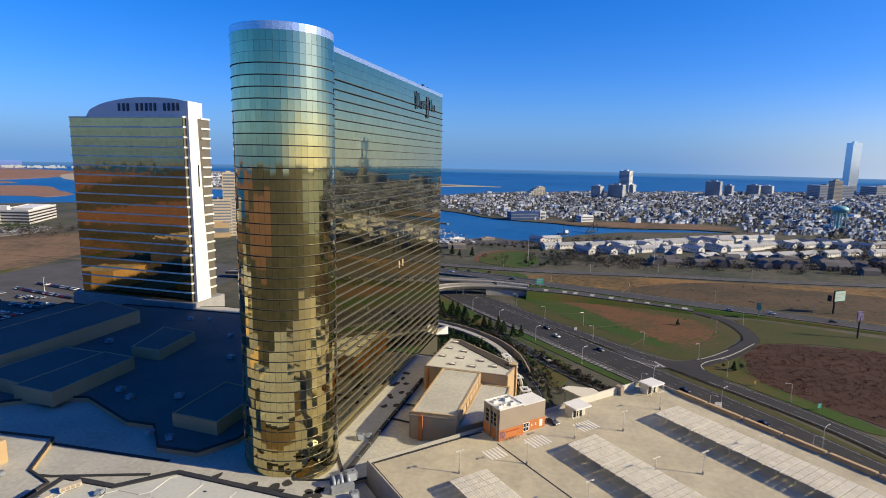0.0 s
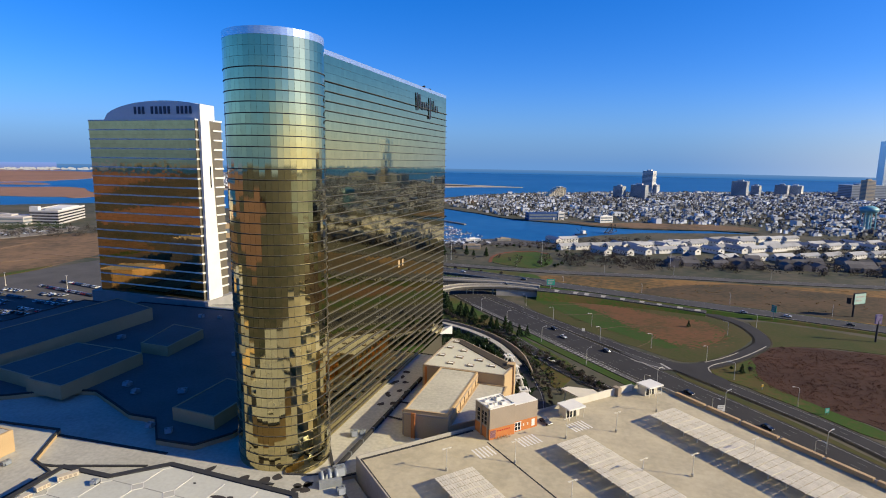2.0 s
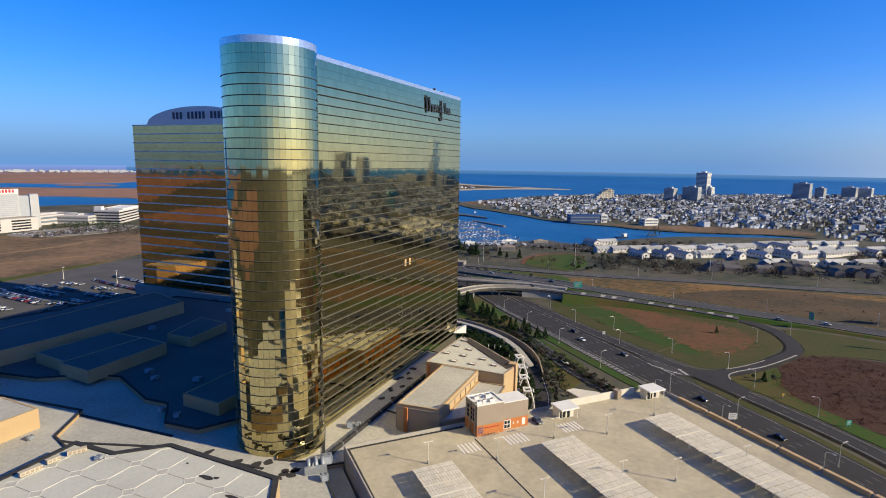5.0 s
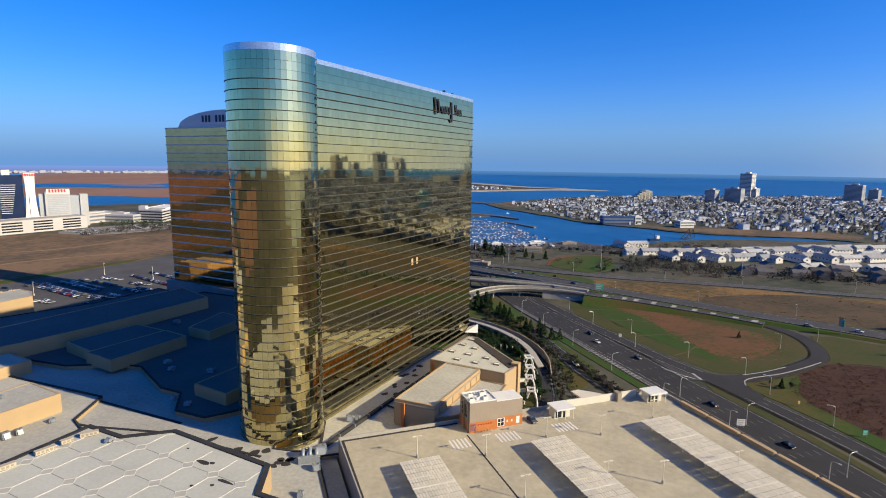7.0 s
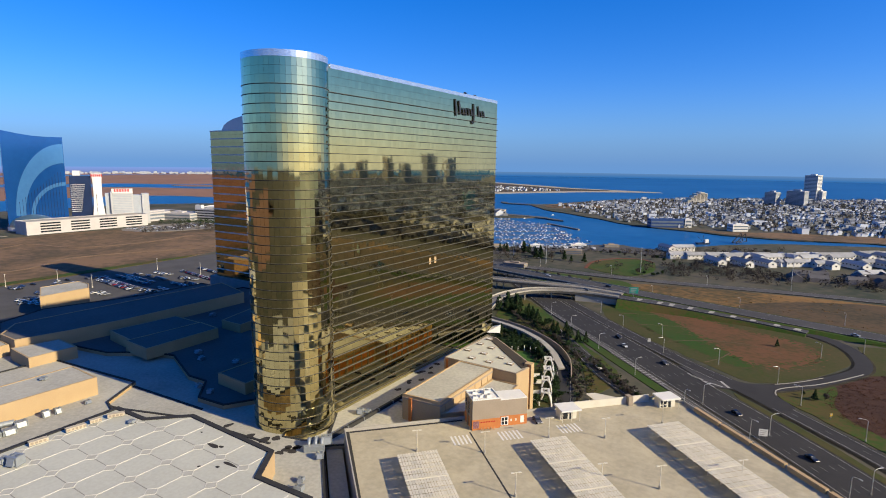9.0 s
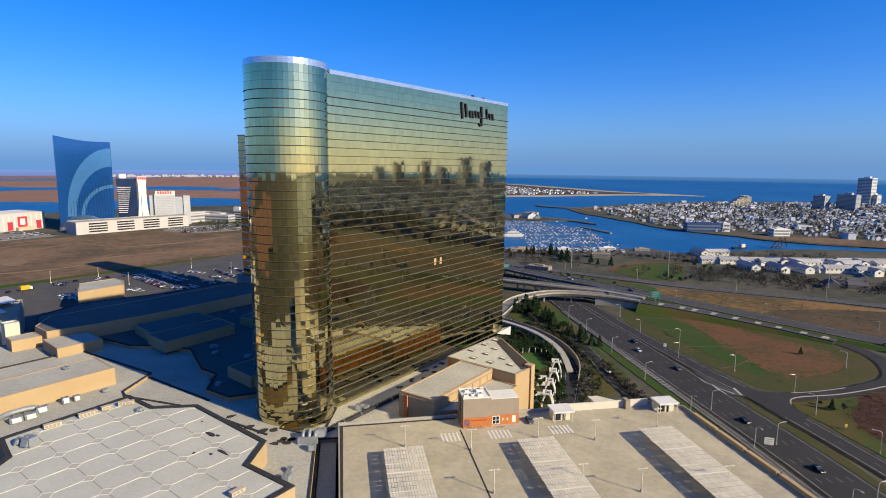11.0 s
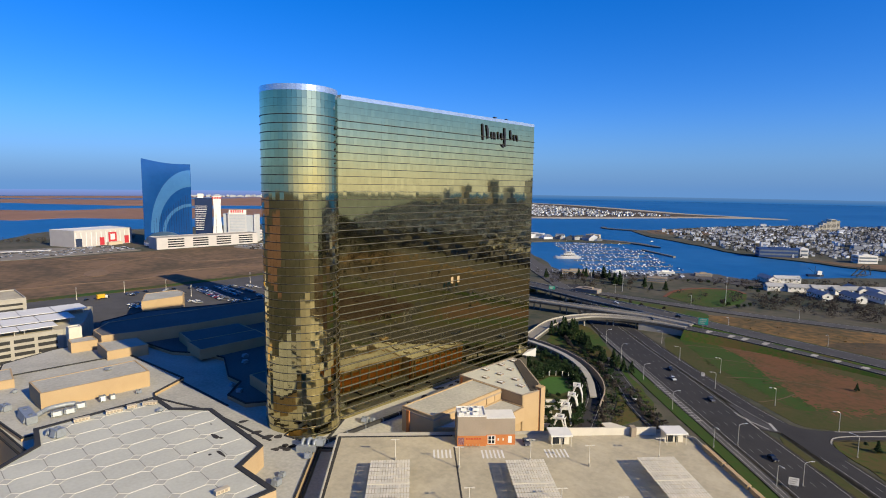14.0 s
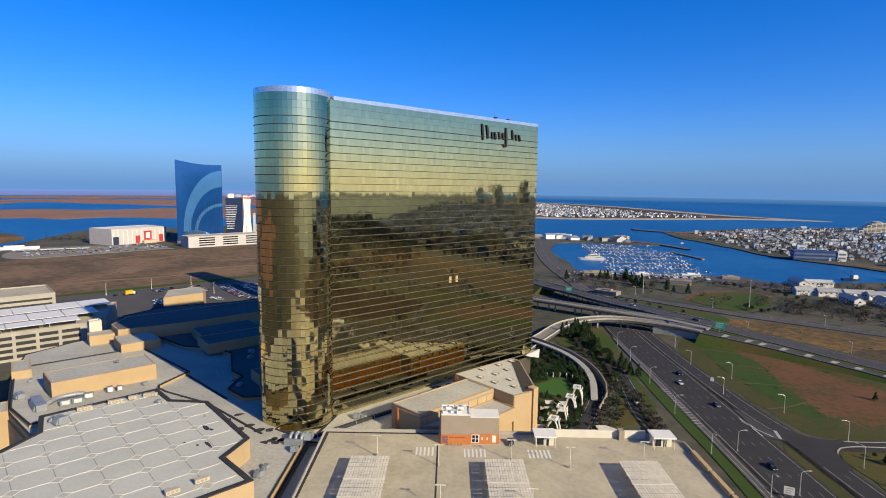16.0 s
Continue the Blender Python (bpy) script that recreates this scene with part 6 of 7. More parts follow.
for x, y, a, b_ in ((-74.5, 98.5, 2.4, 0.8), (-72, 99.5, 0.8, 0.6), (-62.5, 95, 2.6, 0.7), (-64, 92.5, 0.7, 0.5), (-68, 90, 0.6, 0.5), (-106.5, 93.8, 1.5, 0.8), (-84, 101.5, 0.5, 0.4)):
    part("dark_mark", prism(blob([(x + a * math.cos(t) * rr.uniform(0.7, 1.2), y + b_ * math.sin(t) * rr.uniform(0.6, 1.3)) for t in (0, 1, 2.1, 3.2, 4.2, 5.3)], 0.4), 20.705, 20.74), STAIN, theatre, "dark tar mark on the pale roof")

# bays between pilasters that face the tower, coloured orange for its reflected sunlight
for owner, x, y0, y1, n in (("ballroom_block", -51.35, 156.5, 193, 8), ("wedge_building", -58.6, 195.5, 228, 8)):
    wall_of = bpy.data.objects[owner]
    step = (y1 - y0) / n
    for k in range(n):
        part("orange_bay", cube(x - 0.12, x + 0.5, y0 + k * step + 0.6, y0 + (k + 1) * step - 0.3, 12.8, 19.4), ORANGE, wall_of, "wall bay coloured orange for reflected sunlight")
        part("pilaster", cube(x - 0.45, x + 0.5, y0 + k * step - 0.3, y0 + k * step + 0.55, 12.1, 20.6), GREYST, wall_of)

# ---- trees, shrubs ----
def tree(name, label, h, r, kind, seed, group):
    """A tapered trunk with limbs and a crown of many loose leaf clumps."""
    rnd = random.Random(seed)
    t = thing(name, label, "tree", group)
    b = tube((0, 0, 0), (0.1, 0.05, h * 0.75), 0.03 * h, 0.01 * h, 7)
    for k in range(6):
        a, z = rnd.uniform(0, 6.28), h * rnd.uniform(0.25, 0.65)
        tube((0, 0, z), (r * 0.7 * math.cos(a), r * 0.7 * math.sin(a), z + h * 0.2), 0.012 * h, 0.004 * h, 5, b)
    part("trunk", b, BARK, t)
    s = Soup()
    if kind == "cone":
        for k in range(520):
            z = rnd.random() ** 1.25
            rr, a = r * (1.02 - z) * rnd.uniform(0.55, 1.12), rnd.uniform(0, 6.28)
            s.tuft(rr * math.cos(a), rr * math.sin(a), h * (0.08 + 0.9 * z), 0.45, 0.5, 1, rnd, size=0.9)
    else:
        lobes = [(rnd.uniform(-0.5, 0.5) * r, rnd.uniform(-0.5, 0.5) * r, h * rnd.uniform(0.45, 0.8), r * rnd.uniform(0.4, 0.65)) for _ in range(8)]
        for k in range(480):
            x, y, z, q = rnd.choice(lobes)
            d = Vector((rnd.gauss(0, 1), rnd.gauss(0, 1), rnd.gauss(0, 0.8))).normalized() * q * rnd.uniform(0.5, 1.05)
            s.tuft(x + d.x, y + d.y, z + d.z, 0.5, 0.3, 1, rnd, size=0.75)
    s.make("crown", [EVER if kind == "cone" else (BARE if "leafless" in label else EVER)], "", "", t)
    return t


rt = random.Random(21)
kinds = [tree("evergreen_tree", "dark green conical evergreen tree", 8, 2.2, "cone", 1, "evergreens along the drive"), tree("evergreen_tree", "dark green conical evergreen tree", 9.5, 2.6, "cone", 2, "evergreens along the drive"),
         tree("garden_tree", "round dark green garden tree", 6, 2.6, "round", 3, "garden trees"), tree("bare_tree", "leafless brown roadside tree", 6, 2.6, "round", 4, "bare trees along the roads")]
used = set()


def plant(k, x, y, s=1.0, z=0.2):
    m = pose(x, y, z, 0, 0, rt.uniform(0, 360)) @ Matrix.Scale(s, 4)
    if k not in used:
        used.add(k)
        kinds[k].matrix_world = m
    else:
        o = copy_thing(kinds[k], m)
        o.matrix_world = m


def along(pts, step, spread, ks, lo=0.7, hi=1.2):
    line = smooth_line(pts, step)
    for p in line:
        plant(rt.choice(ks), p.x + rt.uniform(-spread, spread), p.y + rt.uniform(-spread, spread), rt.uniform(lo, hi))


along([(-112, 352), (-106, 362), (-98, 352), (-108, 342)], 3.2, 2.5, (0, 1), 0.9, 1.25)
along([(-100, 348), (-80, 333), (-62, 319), (-48, 312), (-38, 307)], 3.4, 2.5, (0, 1, 2), 0.6, 1.1)
along([(-98, 340), (-84, 325), (-66, 312), (-50, 300), (-40, 290), (-30, 278)], 3.8, 2.0, (3, 2, 3), 0.4, 0.7)
along([(-20, 274), (-12, 266), (-4, 256), (4, 249), (12, 240)], 3.0, 1.4, (3, 3, 3, 2), 0.35, 0.6)
along([(-27, 262), (-22, 248), (-14, 232), (-12, 220)], 2.4, 0.8, (3,), 0.28, 0.45)
along([(-92, 298), (-74, 293), (-60, 283), (-48, 272), (-40, 262), (-33, 250), (-27, 238), (-21, 224)], 2.8, 1.8, (2, 2, 0), 0.45, 0.8)
along([(-90, 285), (-80, 276), (-72, 282), (-66, 288), (-84, 294)], 3.4, 3, (0, 2), 0.4, 0.8)
along([(-34, 240), (-40, 232), (-36, 222), (-28, 212), (-44, 248)], 3.4, 2.2, (2,), 0.35, 0.6)
along([(-48, 246), (-58, 240), (-72, 244), (-78, 262)], 4, 1.5, (2, 0), 0.4, 0.6)
along([(-250, 540), (-210, 560), (-170, 560), (-120, 560)], 9, 6, (3, 0), 0.8, 1.3)
along([(-165, 555), (-200, 585), (-230, 575)], 5, 5, (0, 1), 0.9, 1.4)
along([(-126, 630), (-96, 630), (-60, 622), (-38, 600)], 8, 3, (3, 2), 0.6, 1.0)
along([(-64, 545), (-58, 534), (-48, 528), (-40, 540)], 5, 3, (3, 2), 0.5, 0.8)
along([(-150, 480), (-120, 472), (-90, 470)], 8, 4, (3, 2), 0.5, 0.8)
plant(0, 55, 363, 0.5)
plant(0, 71, 288, 0.6)
plant(3, 75, 291, 0.5)
plant(2, 67, 291, 0.35)
shrubs = Soup()
for k in range(900):
    if k < 420:
        t = rt.random()
        L = smooth_line([(-100, 344), (-78, 326), (-56, 306), (-38, 286), (-28, 266), (-20, 248), (-12, 228)])
        p = L[int(t * (len(L) - 1))]
        x, y = p.x + rt.uniform(-6, 7), p.y + rt.uniform(-3, 8)
    elif k < 640:
        L = smooth_line([(-92, 298), (-74, 293), (-60, 283), (-48, 272), (-40, 262), (-33, 250), (-27, 238), (-21, 224)])
        p = rt.choice(L)
        x, y = p.x + rt.uniform(-5, 2), p.y + rt.uniform(-5, 2)
    else:
        L = smooth_line([(-24, 280), (-10, 264), (4, 248), (16, 236)])
        p = rt.choice(L)
        x, y = p.x + rt.uniform(-2, 4), p.y + rt.uniform(-2, 4)
    shrubs.tuft(x, y, 0.1, rt.uniform(0.7, 1.5), rt.uniform(0.8, 1.8), 12, rt, m=rt.choice((0, 0, 1) if k < 640 else (1, 1, 1, 0)), size=0.32)
shrubs.make("garden_shrubs", [EVER, BARE], "mixed green and brown shrubs along the drive", "shrubs")

# ---- street lamps, signs ----
LAMPM = mat("lamp_aluminium", (0.50, 0.50, 0.49), (0.42, 0.42, 0.41), 0.5, rough=0.4, metal=0.5)
lamp = thing("street_lamp", "grey metal street lamp with a curved arm", "lamp", "street lamps along the highway", at=(0, 0, 0))
part("pole", tube((0, 0, 0), (0, 0, 7.6), 0.14, 0.09), LAMPM, lamp)
b = bmesh.new()
arc = [Vector((2.4 * (1 - math.cos(a)), 0, 7.6 + 1.0 * math.sin(a))) for a in (math.pi / 2 * i / 5 for i in range(6))]
for p, q in zip(arc, arc[1:]):
    tube(p, q, 0.07, n=6, bm=b)
part("arm", b, LAMPM, lamp)
part("head", cube(2.2, 3.2, -0.18, 0.18, 8.5, 8.7), LAMPM, lamp)
part("foot", tube((0, 0, 0), (0, 0, 0.4), 0.3, n=8), CONC, lamp)
spots = [(25, 248, -45), (31, 257, 45), (4, 315, 225), (-2, 342, 225), (31, 312, 225), (57, 300, 225), (66, 278, 180), (56, 240, 45), (50, 232, -45), (86, 255, 200), (-1, 274, 45), (-27, 302, 45), (-52, 328, 45), (-74, 352, 45), (-26, 348, 225), (-48, 376, 225), (78, 206, -45),
         (84, 214, 45), (104, 176, -45), (30, 443, 250), (-30, 448, 260), (90, 436, 250), (150, 424, 250), (210, 405, 250), (75, 352, 180), (95, 376, 180), (0, 515, 260), (60, 534, 260), (140, 543, 260), (230, 558, 260), (-80, 515, 260), (-150, 515, 260), (-140, 452, 260), (120, 150, 45)]
for i, (x, y, r) in enumerate(spots):
    m = pose(x, y, 0.3, 0, 0, r)
    if i == 0:
        lamp.matrix_world = m
    else:
        copy_thing(lamp, m)
GREEN = mat("sign_green", (0.03, 0.38, 0.30), (0.03, 0.33, 0.26), 0.5, rough=0.5)


def road_sign(x, y, z, w, h, hz, ang, face, posts=2, lab="green highway sign on steel posts"):
    t = thing("road_sign", lab, "sign", at=(x, y, z, 0, 0, ang))
    for s in ((-w / 3, w / 3) if posts == 2 else (0,)):
        part("post", tube((s, 0.1, 0), (s, 0.1, hz + h), 0.1 if posts == 2 else 0.22), STEEL, t)
    part("board", cube(-w / 2, w / 2, -0.08, 0.04, hz, hz + h), face, t)
    for k in range(3 if h > 1.5 else 1):
        part("text_bar", cube(-w * 0.38, w * (0.36 - 0.1 * k), -0.1, -0.08, hz + h * (0.72 - 0.28 * k), hz + h * (0.84 - 0.28 * k)), PAINT, t)


road_sign(54, 236, 0, 3.0, 2.6, 1.4, 20, WHITEP, 2, "white road sign on two posts")
road_sign(-6, 327, 0, 1.6, 1.8, 1.4, 20, WHITEP, 2, "white roadside sign on two posts")
road_sign(95, 250, 0, 2.0, 2.0, 1.2, 30, GREEN)
road_sign(76, 270, 0, 1.2, 1.2, 1.4, 45, mat("sign_yellow", (0.6, 0.4, 0.03), None, 1), 1, "yellow warning sign on a post")
road_sign(109, 398, 1, 3.4, 4.6, 5.0, -50, GREEN, 1, "green highway sign seen edge-on on a tall post")
road_sign(-36, 414, 4, 6, 4.6, 4.2, 20, GREEN, 1)
road_sign(-176, 446, 6, 5, 3, 3, 30, GREEN, 2)
bill = thing("billboard", "pale billboard on one dark steel column", "billboard", at=(166, 431, 0, 0, 0, 38))
part("column", tube((-3.5, 0, 0), (-3.5, 0, 12), 0.6, n=10), ROOFD, bill)
part("board", cube(-5, 6.5, -0.6, 0.3, 8.5, 16.5), ROOFD, bill)
part("poster", cube(-4.6, 6.2, -0.7, -0.6, 9.0, 16.0), mat("pale_poster", (0.50, 0.69, 0.62), (0.36, 0.56, 0.52), 0.3, rough=0.6), bill, "pale green poster")
for k in range(2):
    part("text_bar", cube(-3.6, 4.6 - 2 * k, -0.74, -0.7, 13.4 - 2.6 * k, 14.6 - 2.6 * k), PAINT, bill)
part("back_panel", cube(-6.6, -5.2, 1.0, 3.0, 9, 13), ROOFD, bill)
pylon = thing("pylon_sign", "dark pylon sign mast with a colourful head", "sign", at=(155, 370, 0, 0, 0, 20))
part("mast", tube((0, 0, 0), (0, 0, 13), 0.5, n=10), ROOFD, pylon)
part("head", cube(-1.8, 1.8, -0.4, 0.4, 11, 16.5), mat("purple_panel", (0.12, 0.05, 0.25), (0.45, 0.4, 0.5), 0.7, rough=0.5), pylon, "purple and white sign head")
tall = thing("light_mast", "very tall thin light mast near the overpass", "mast", "tall masts by the overpass", at=(-150, 530, 0))
part("pole", tube((0, 0, 0), (0, 0, 24), 0.28, 0.12), LAMPM, tall)
part("ring", tube((0, 0, 23.4), (0, 0, 23.8), 0.8, n=12), LAMPM, tall)
for x, y in ((-60, 540), (-200, 560), (60, 575)):
    copy_thing(tall, pose(x, y, 0))

# ---- cars ----
CARCOL = [mat("car_" + n, c, tuple(v * 0.9 for v in c), 1, rough=0.25, metal=0.1) for n, c in (("white", (0.75, 0.75, 0.74)), ("silver", (0.42, 0.43, 0.45)), ("black", (0.02, 0.02, 0.022)), ("red", (0.30, 0.02, 0.02)), ("blue", (0.03, 0.06, 0.18)), ("grey", (0.14, 0.14, 0.15)))]
TYRE = mat("rubber", (0.015, 0.015, 0.015), None, 1, rough=0.9)


def car_body(L, w, h):
    b = bmesh.new()
    prof = [(-L / 2, 0.35), (L / 2, 0.35), (L / 2, 0.75), (L / 2 - 0.15, h * 0.55), (L * 0.2, h * 0.62), (-L * 0.42, h * 0.66), (-L / 2, h * 0.6)]
    prism(prof, -w / 2, w / 2, b)
    b.transform(Matrix(((1, 0, 0, 0), (0, 0, 1, 0), (0, 1, 0, 0), (0, 0, 0, 1))))
    bmesh.ops.bevel(b, geom=b.edges[:], offset=0.08, segments=1, affect="EDGES")
    bmesh.ops.recalc_face_normals(b, faces=b.faces)
    return b


def cabin(L, w, h):
    b = bmesh.new()
    prof = [(-L * 0.40, h * 0.6), (L * 0.2, h * 0.6), (L * 0.06, h), (-L * 0.3, h)]
    prism(prof, -w / 2 + 0.12, w / 2 - 0.12, b)
    b.transform(Matrix(((1, 0, 0, 0), (0, 0, 1, 0), (0, 1, 0, 0), (0, 0, 0, 1))))
    bmesh.ops.recalc_face_normals(b, faces=b.faces)
    return b


def make_car(name, colour, wheels, label, group):
    t = thing(name, label, "car", group)
    part("body", car_body(4.6, 1.85, 1.5), colour, t)
    c = part("cabin", cabin(4.6, 1.85, 1.5), DARKWIN, t)
    part("roof", cube(-1.3, 0.2, -0.76, 0.76, 1.49, 1.54), colour, c)
    if wheels:
        for x in (-1.4, 1.45):
            for y in (-0.86, 0.86):
                part("wheel", tube((x, y - 0.1, 0.33), (x, y + 0.1, 0.33), 0.33, n=12), TYRE, t)
        for y in (-0.6, 0.6):
            part("headlight", cube(2.27, 2.33, y - 0.2, y + 0.2, 0.62, 0.78), WHITEP, t)
    return t


names = ("white", "silver", "black", "red", "blue", "grey")
moving = [make_car("car", c, True, n + " car on the asphalt road", "cars on the roads") for n, c in zip(names, CARCOL)]
parked = [make_car("parked_car", c, False, n + " car parked in the casino lot", "cars in the parking lot") for n, c in zip(names, CARCOL)]
fresh = set()


def put(cars, i, m):
    if id(cars[i]) not in fresh:
        fresh.add(id(cars[i]))
        cars[i].matrix_world = m
    else:
        copy_thing(cars[i], m)


for x, y, a, i, z in ((-16, 313, -45, 0, 0.42), (76.5, 308, 55, 5, 0.48), (44, 253, -45, 2, 0.42), (14, 288, -45, 0, 0.42), (69, 228, -45, 2, 0.42), (82, 411, -12, 2, 2.6), (93, 404, -12, 1, 2.3), (71, 420, -12, 4, 2.7), (152, 398, -15, 2, 1.6), (32, 424, -8, 2, 3.6), (119, 405, -15, 0, 2.0), (98, 415, -12, 5, 2.2),
                      (-23, 327, -45, 2, 0.42), (-72, 377, -48, 1, 0.42), (8, 297, -45, 5, 0.42), (-48, 350, -45, 2, 0.42), (-18, 272, -50, 0, 0.5), (-12, 262, -48, 2, 0.5), (-112, 440, -5, 0, 7.1), (-150, 449, -10, 5, 7.1), (-60, 434, -5, 2, 6.0), (-98, 424, 170, 0, 6.8), (88, 190, -50, 1, 0.42), (56, 196, 130, 3, 0.5), (-70, 410, -5, 2, 6.6))[::2]:
    put(moving, i, pose(x, y, z, 0, 0, a))
put(moving, 5, spot(61.5, 7.2, turn=-90))
rp = random.Random(5)
for row, (x0, y0, dx, dy, n) in enumerate(((-365, 232, -2.9, 0.2, 22), (-370, 238, -2.9, 0.2, 22), (-372, 250, -2.9, 0.2, 20), (-374, 256, -2.9, 0.2, 20), (-380, 268, -2.9, 0.2, 12), (-330, 288, -2.9, 0.4, 26), (-330, 305, -2.9, 0.4, 26), (-392, 172, 1.2, 2.4, 7), (-398, 175, 1.2, 2.4, 6), (-326, 190, 2.4, 1.6, 5),
                                          (-440, 150, -1, 8, 7), (-320, 330, -3, 0.4, 24), (-318, 346, -3, 0.4, 20), (-420, 200, -5, 3, 5), (-445, 215, 3, 6, 6), (-300, 238, -2.9, 0.1, 20), (-300, 246, -2.9, 0.1, 20), (-296, 262, -2.9, 0.1, 24), (-296, 270, -2.9, 0.1, 24), (-300, 222, -2.9, 0.1, 16))):
    for k in range(n):
        if rp.random() < 0.78:
            put(parked, rp.choice((0, 0, 1, 2, 2, 5, 4, 3)), pose(x0 + k * dx, y0 + k * dy, 0.3, 0, 0, 90 + rp.uniform(-3, 3) if row < 7 or row > 10 and row not in (13, 14) else rp.uniform(0, 180)))
for x, y, n, cols in ((-386, 170, 7, (0, 0, 1)), (-378, 176, 6, (0, 0, 1)), (-405, 190, 5, (2, 5, 2)), (-423, 209, 6, (2, 5, 0)), (-420, 220, 5, (0, 1, 2)), (-371, 213, 5, (0, 1, 0)), (-405, 281, 7, (0, 5, 1)), (-368, 281, 7, (0, 1, 2)), (-420, 268, 2, (0, 1)), (-436, 187, 2, (0, 2)), (-354, 237, 5, (0, 0, 2))):
    for k in range(n):
        put(parked, rp.choice(cols), pose(x + (k - n / 2) * 3.0 + rp.uniform(-0.4, 0.4), y + rp.uniform(-2.5, 2.5), 0.3, 0, 0, 90 + rp.uniform(-8, 8)))
van = thing("box_truck", "yellow box truck parked in the lot", "truck", at=(-439, 161, 0.3, 0, 0, 100))
part("box", cube(-4, 2.2, -1.3, 1.3, 0.8, 4.0), mat("truck_yellow", (0.7, 0.42, 0.02), None, 1), van)
part("cab", cube(2.3, 4.2, -1.2, 1.2, 0.6, 2.8), CARCOL[0], van)
for x in (-2.6, 3.0):
    for y in (-1.1, 1.1):
        part("wheel", tube((x, y - 0.15, 0.45), (x, y + 0.15, 0.45), 0.45, n=12), TYRE, van)
lotlamp = thing("lot_lamp", "white light pole in the parking lot", "lamp", "lamps in the parking lot", at=(-450, 145, 0.2))
part("pole", tube((0, 0, 0), (0, 0, 10), 0.2, 0.12), CREAM, lotlamp)
part("head", cube(-1, 1, -0.25, 0.25, 9.8, 10.1), CREAM, lotlamp)
part("base", tube((0, 0, 0), (0, 0, 1.2), 0.4, n=8), CREAM, lotlamp)
for x, y in ((-455, 183), (-445, 215), (-430, 290), (-380, 300), (-400, 350), (-350, 340), (-400, 220)):
    copy_thing(lotlamp, pose(x, y, 0.2))

# clipped evergreens against the tower's foot
foot = Soup()
rg = random.Random(31)
FOOT = [(-72.4, 236), (-66, 240), (-64.5, 256), (-64.5, 271), (-56, 277), (-46, 271), (-43, 275), (-56, 284), (-72.4, 285)]
k = 0
while k < 110:
    x, y = rg.uniform(-72, -43), rg.uniform(230, 285)
    if inside((x, y), FOOT):
        foot.tuft(x, y, 0, rg.uniform(1.2, 2.2), rg.uniform(2.5, 6.0), 60, rg, size=0.2)
        k += 1
foot.make("garden_evergreens", [EVER], "dense dark evergreens against the tower foot", "trees")

# ---- tower signs and roof gear ----
SIGN = mat("sign_black", (0.016, 0.016, 0.018), (0.03, 0.03, 0.03), 0.5, rough=0.4)
sg = thing("tower_sign", "row of dark slanted sign bars near the tower's top corner", "sign", at=(FACE_X + 0.25, 0, 0))


def stroke(pts, w):
    """A raised brush stroke in the plane of the facade, through (y, z) points."""
    b = bmesh.new()
    L = smooth_line([(y, z, 0) for y, z in pts], 0.5)
    n = len(L)
    rows = []
    for i, p in enumerate(L):
        d = L[min(i + 1, n - 1)] - L[max(i - 1, 0)]
        s = Vector((-d.y, d.x, 0)).normalized() * w * (0.45 + 0.55 * math.sin(math.pi * (0.1 + 0.8 * i / max(1, n - 1))))
        rows.append([b.verts.new((x, q.x, q.y)) for q in (p + s, p - s) for x in (0.0, 0.3)])
    for r, q in zip(rows, rows[1:]):
        for a, c in ((0, 1), (1, 3), (3, 2), (2, 0)):
            b.faces.new((r[a], r[c], q[c], q[a]))
    b.faces.new((rows[0][0], rows[0][1], rows[0][3], rows[0][2]))
    b.faces.new((rows[-1][0], rows[-1][1], rows[-1][3], rows[-1][2]))
    bmesh.ops.recalc_face_normals(b, faces=b.faces)
    return b


for y0, y1, z0, z1, w, bow in ((222.6, 223.4, 119.8, 127.0, 0.55, 0.3), (225.6, 226.6, 120.6, 126.6, 0.6, 1.3), (229.4, 230.0, 120.6, 123.8, 0.5, -0.8), (231.2, 231.8, 120.6, 123.9, 0.5, 0.8), (234.0, 234.6, 120.8, 124.2, 0.45, 0.2),
                               (236.6, 237.4, 120.8, 124.0, 0.5, -0.7), (238.8, 239.2, 117.6, 126.4, 0.55, 0.5), (236.8, 238.4, 117.4, 118.8, 0.4, -0.4), (243.4, 244.0, 121.0, 125.8, 0.45, -0.3), (246.2, 246.8, 121.0, 123.8, 0.5, -0.7), (248.4, 249.2, 120.8, 123.8, 0.45, 0.3)):
    pts = [(y0, z1), ((y0 + y1) / 2 + 0.2 * bow, (z0 + z1) / 2), (y1, z0)]
    part("bar", stroke(pts, w), SIGN, sg)
for x, y in ((-76, 231), (-77, 241)):
    rig = thing("roof_rig", "small dark window-washing rig on the tower roof", "rig", "rigs on the tower roof", at=(x, y, TW_TOP - 1.2, 0, 0, 15))
    part("base", cube(-0.8, 0.8, -1, 1, 0, 1.6), ROOFD, rig)
    part("arm", tube((0, 0, 1.5), (3.2, -0.4, 3.0), 0.2), ROOFD, rig)
    part("cradle", cube(2.6, 3.6, -1.4, 0.8, 2.6, 3.0), ROOFD, rig)
mast = thing("roof_antennas", "thin white antennas on the round tower roof", "antenna", at=(-92, 131, TW_TOP))
part("deck", cube(-1.2, 1.2, -1.2, 1.2, 0, 1.4), WHITEP, mast)
for k in range(3):
    part("mast", tube((-1 + k, 0, 1.4), (-1 + k, 0.2, 3.2 + 0.4 * k), 0.06), WHITEP, mast)
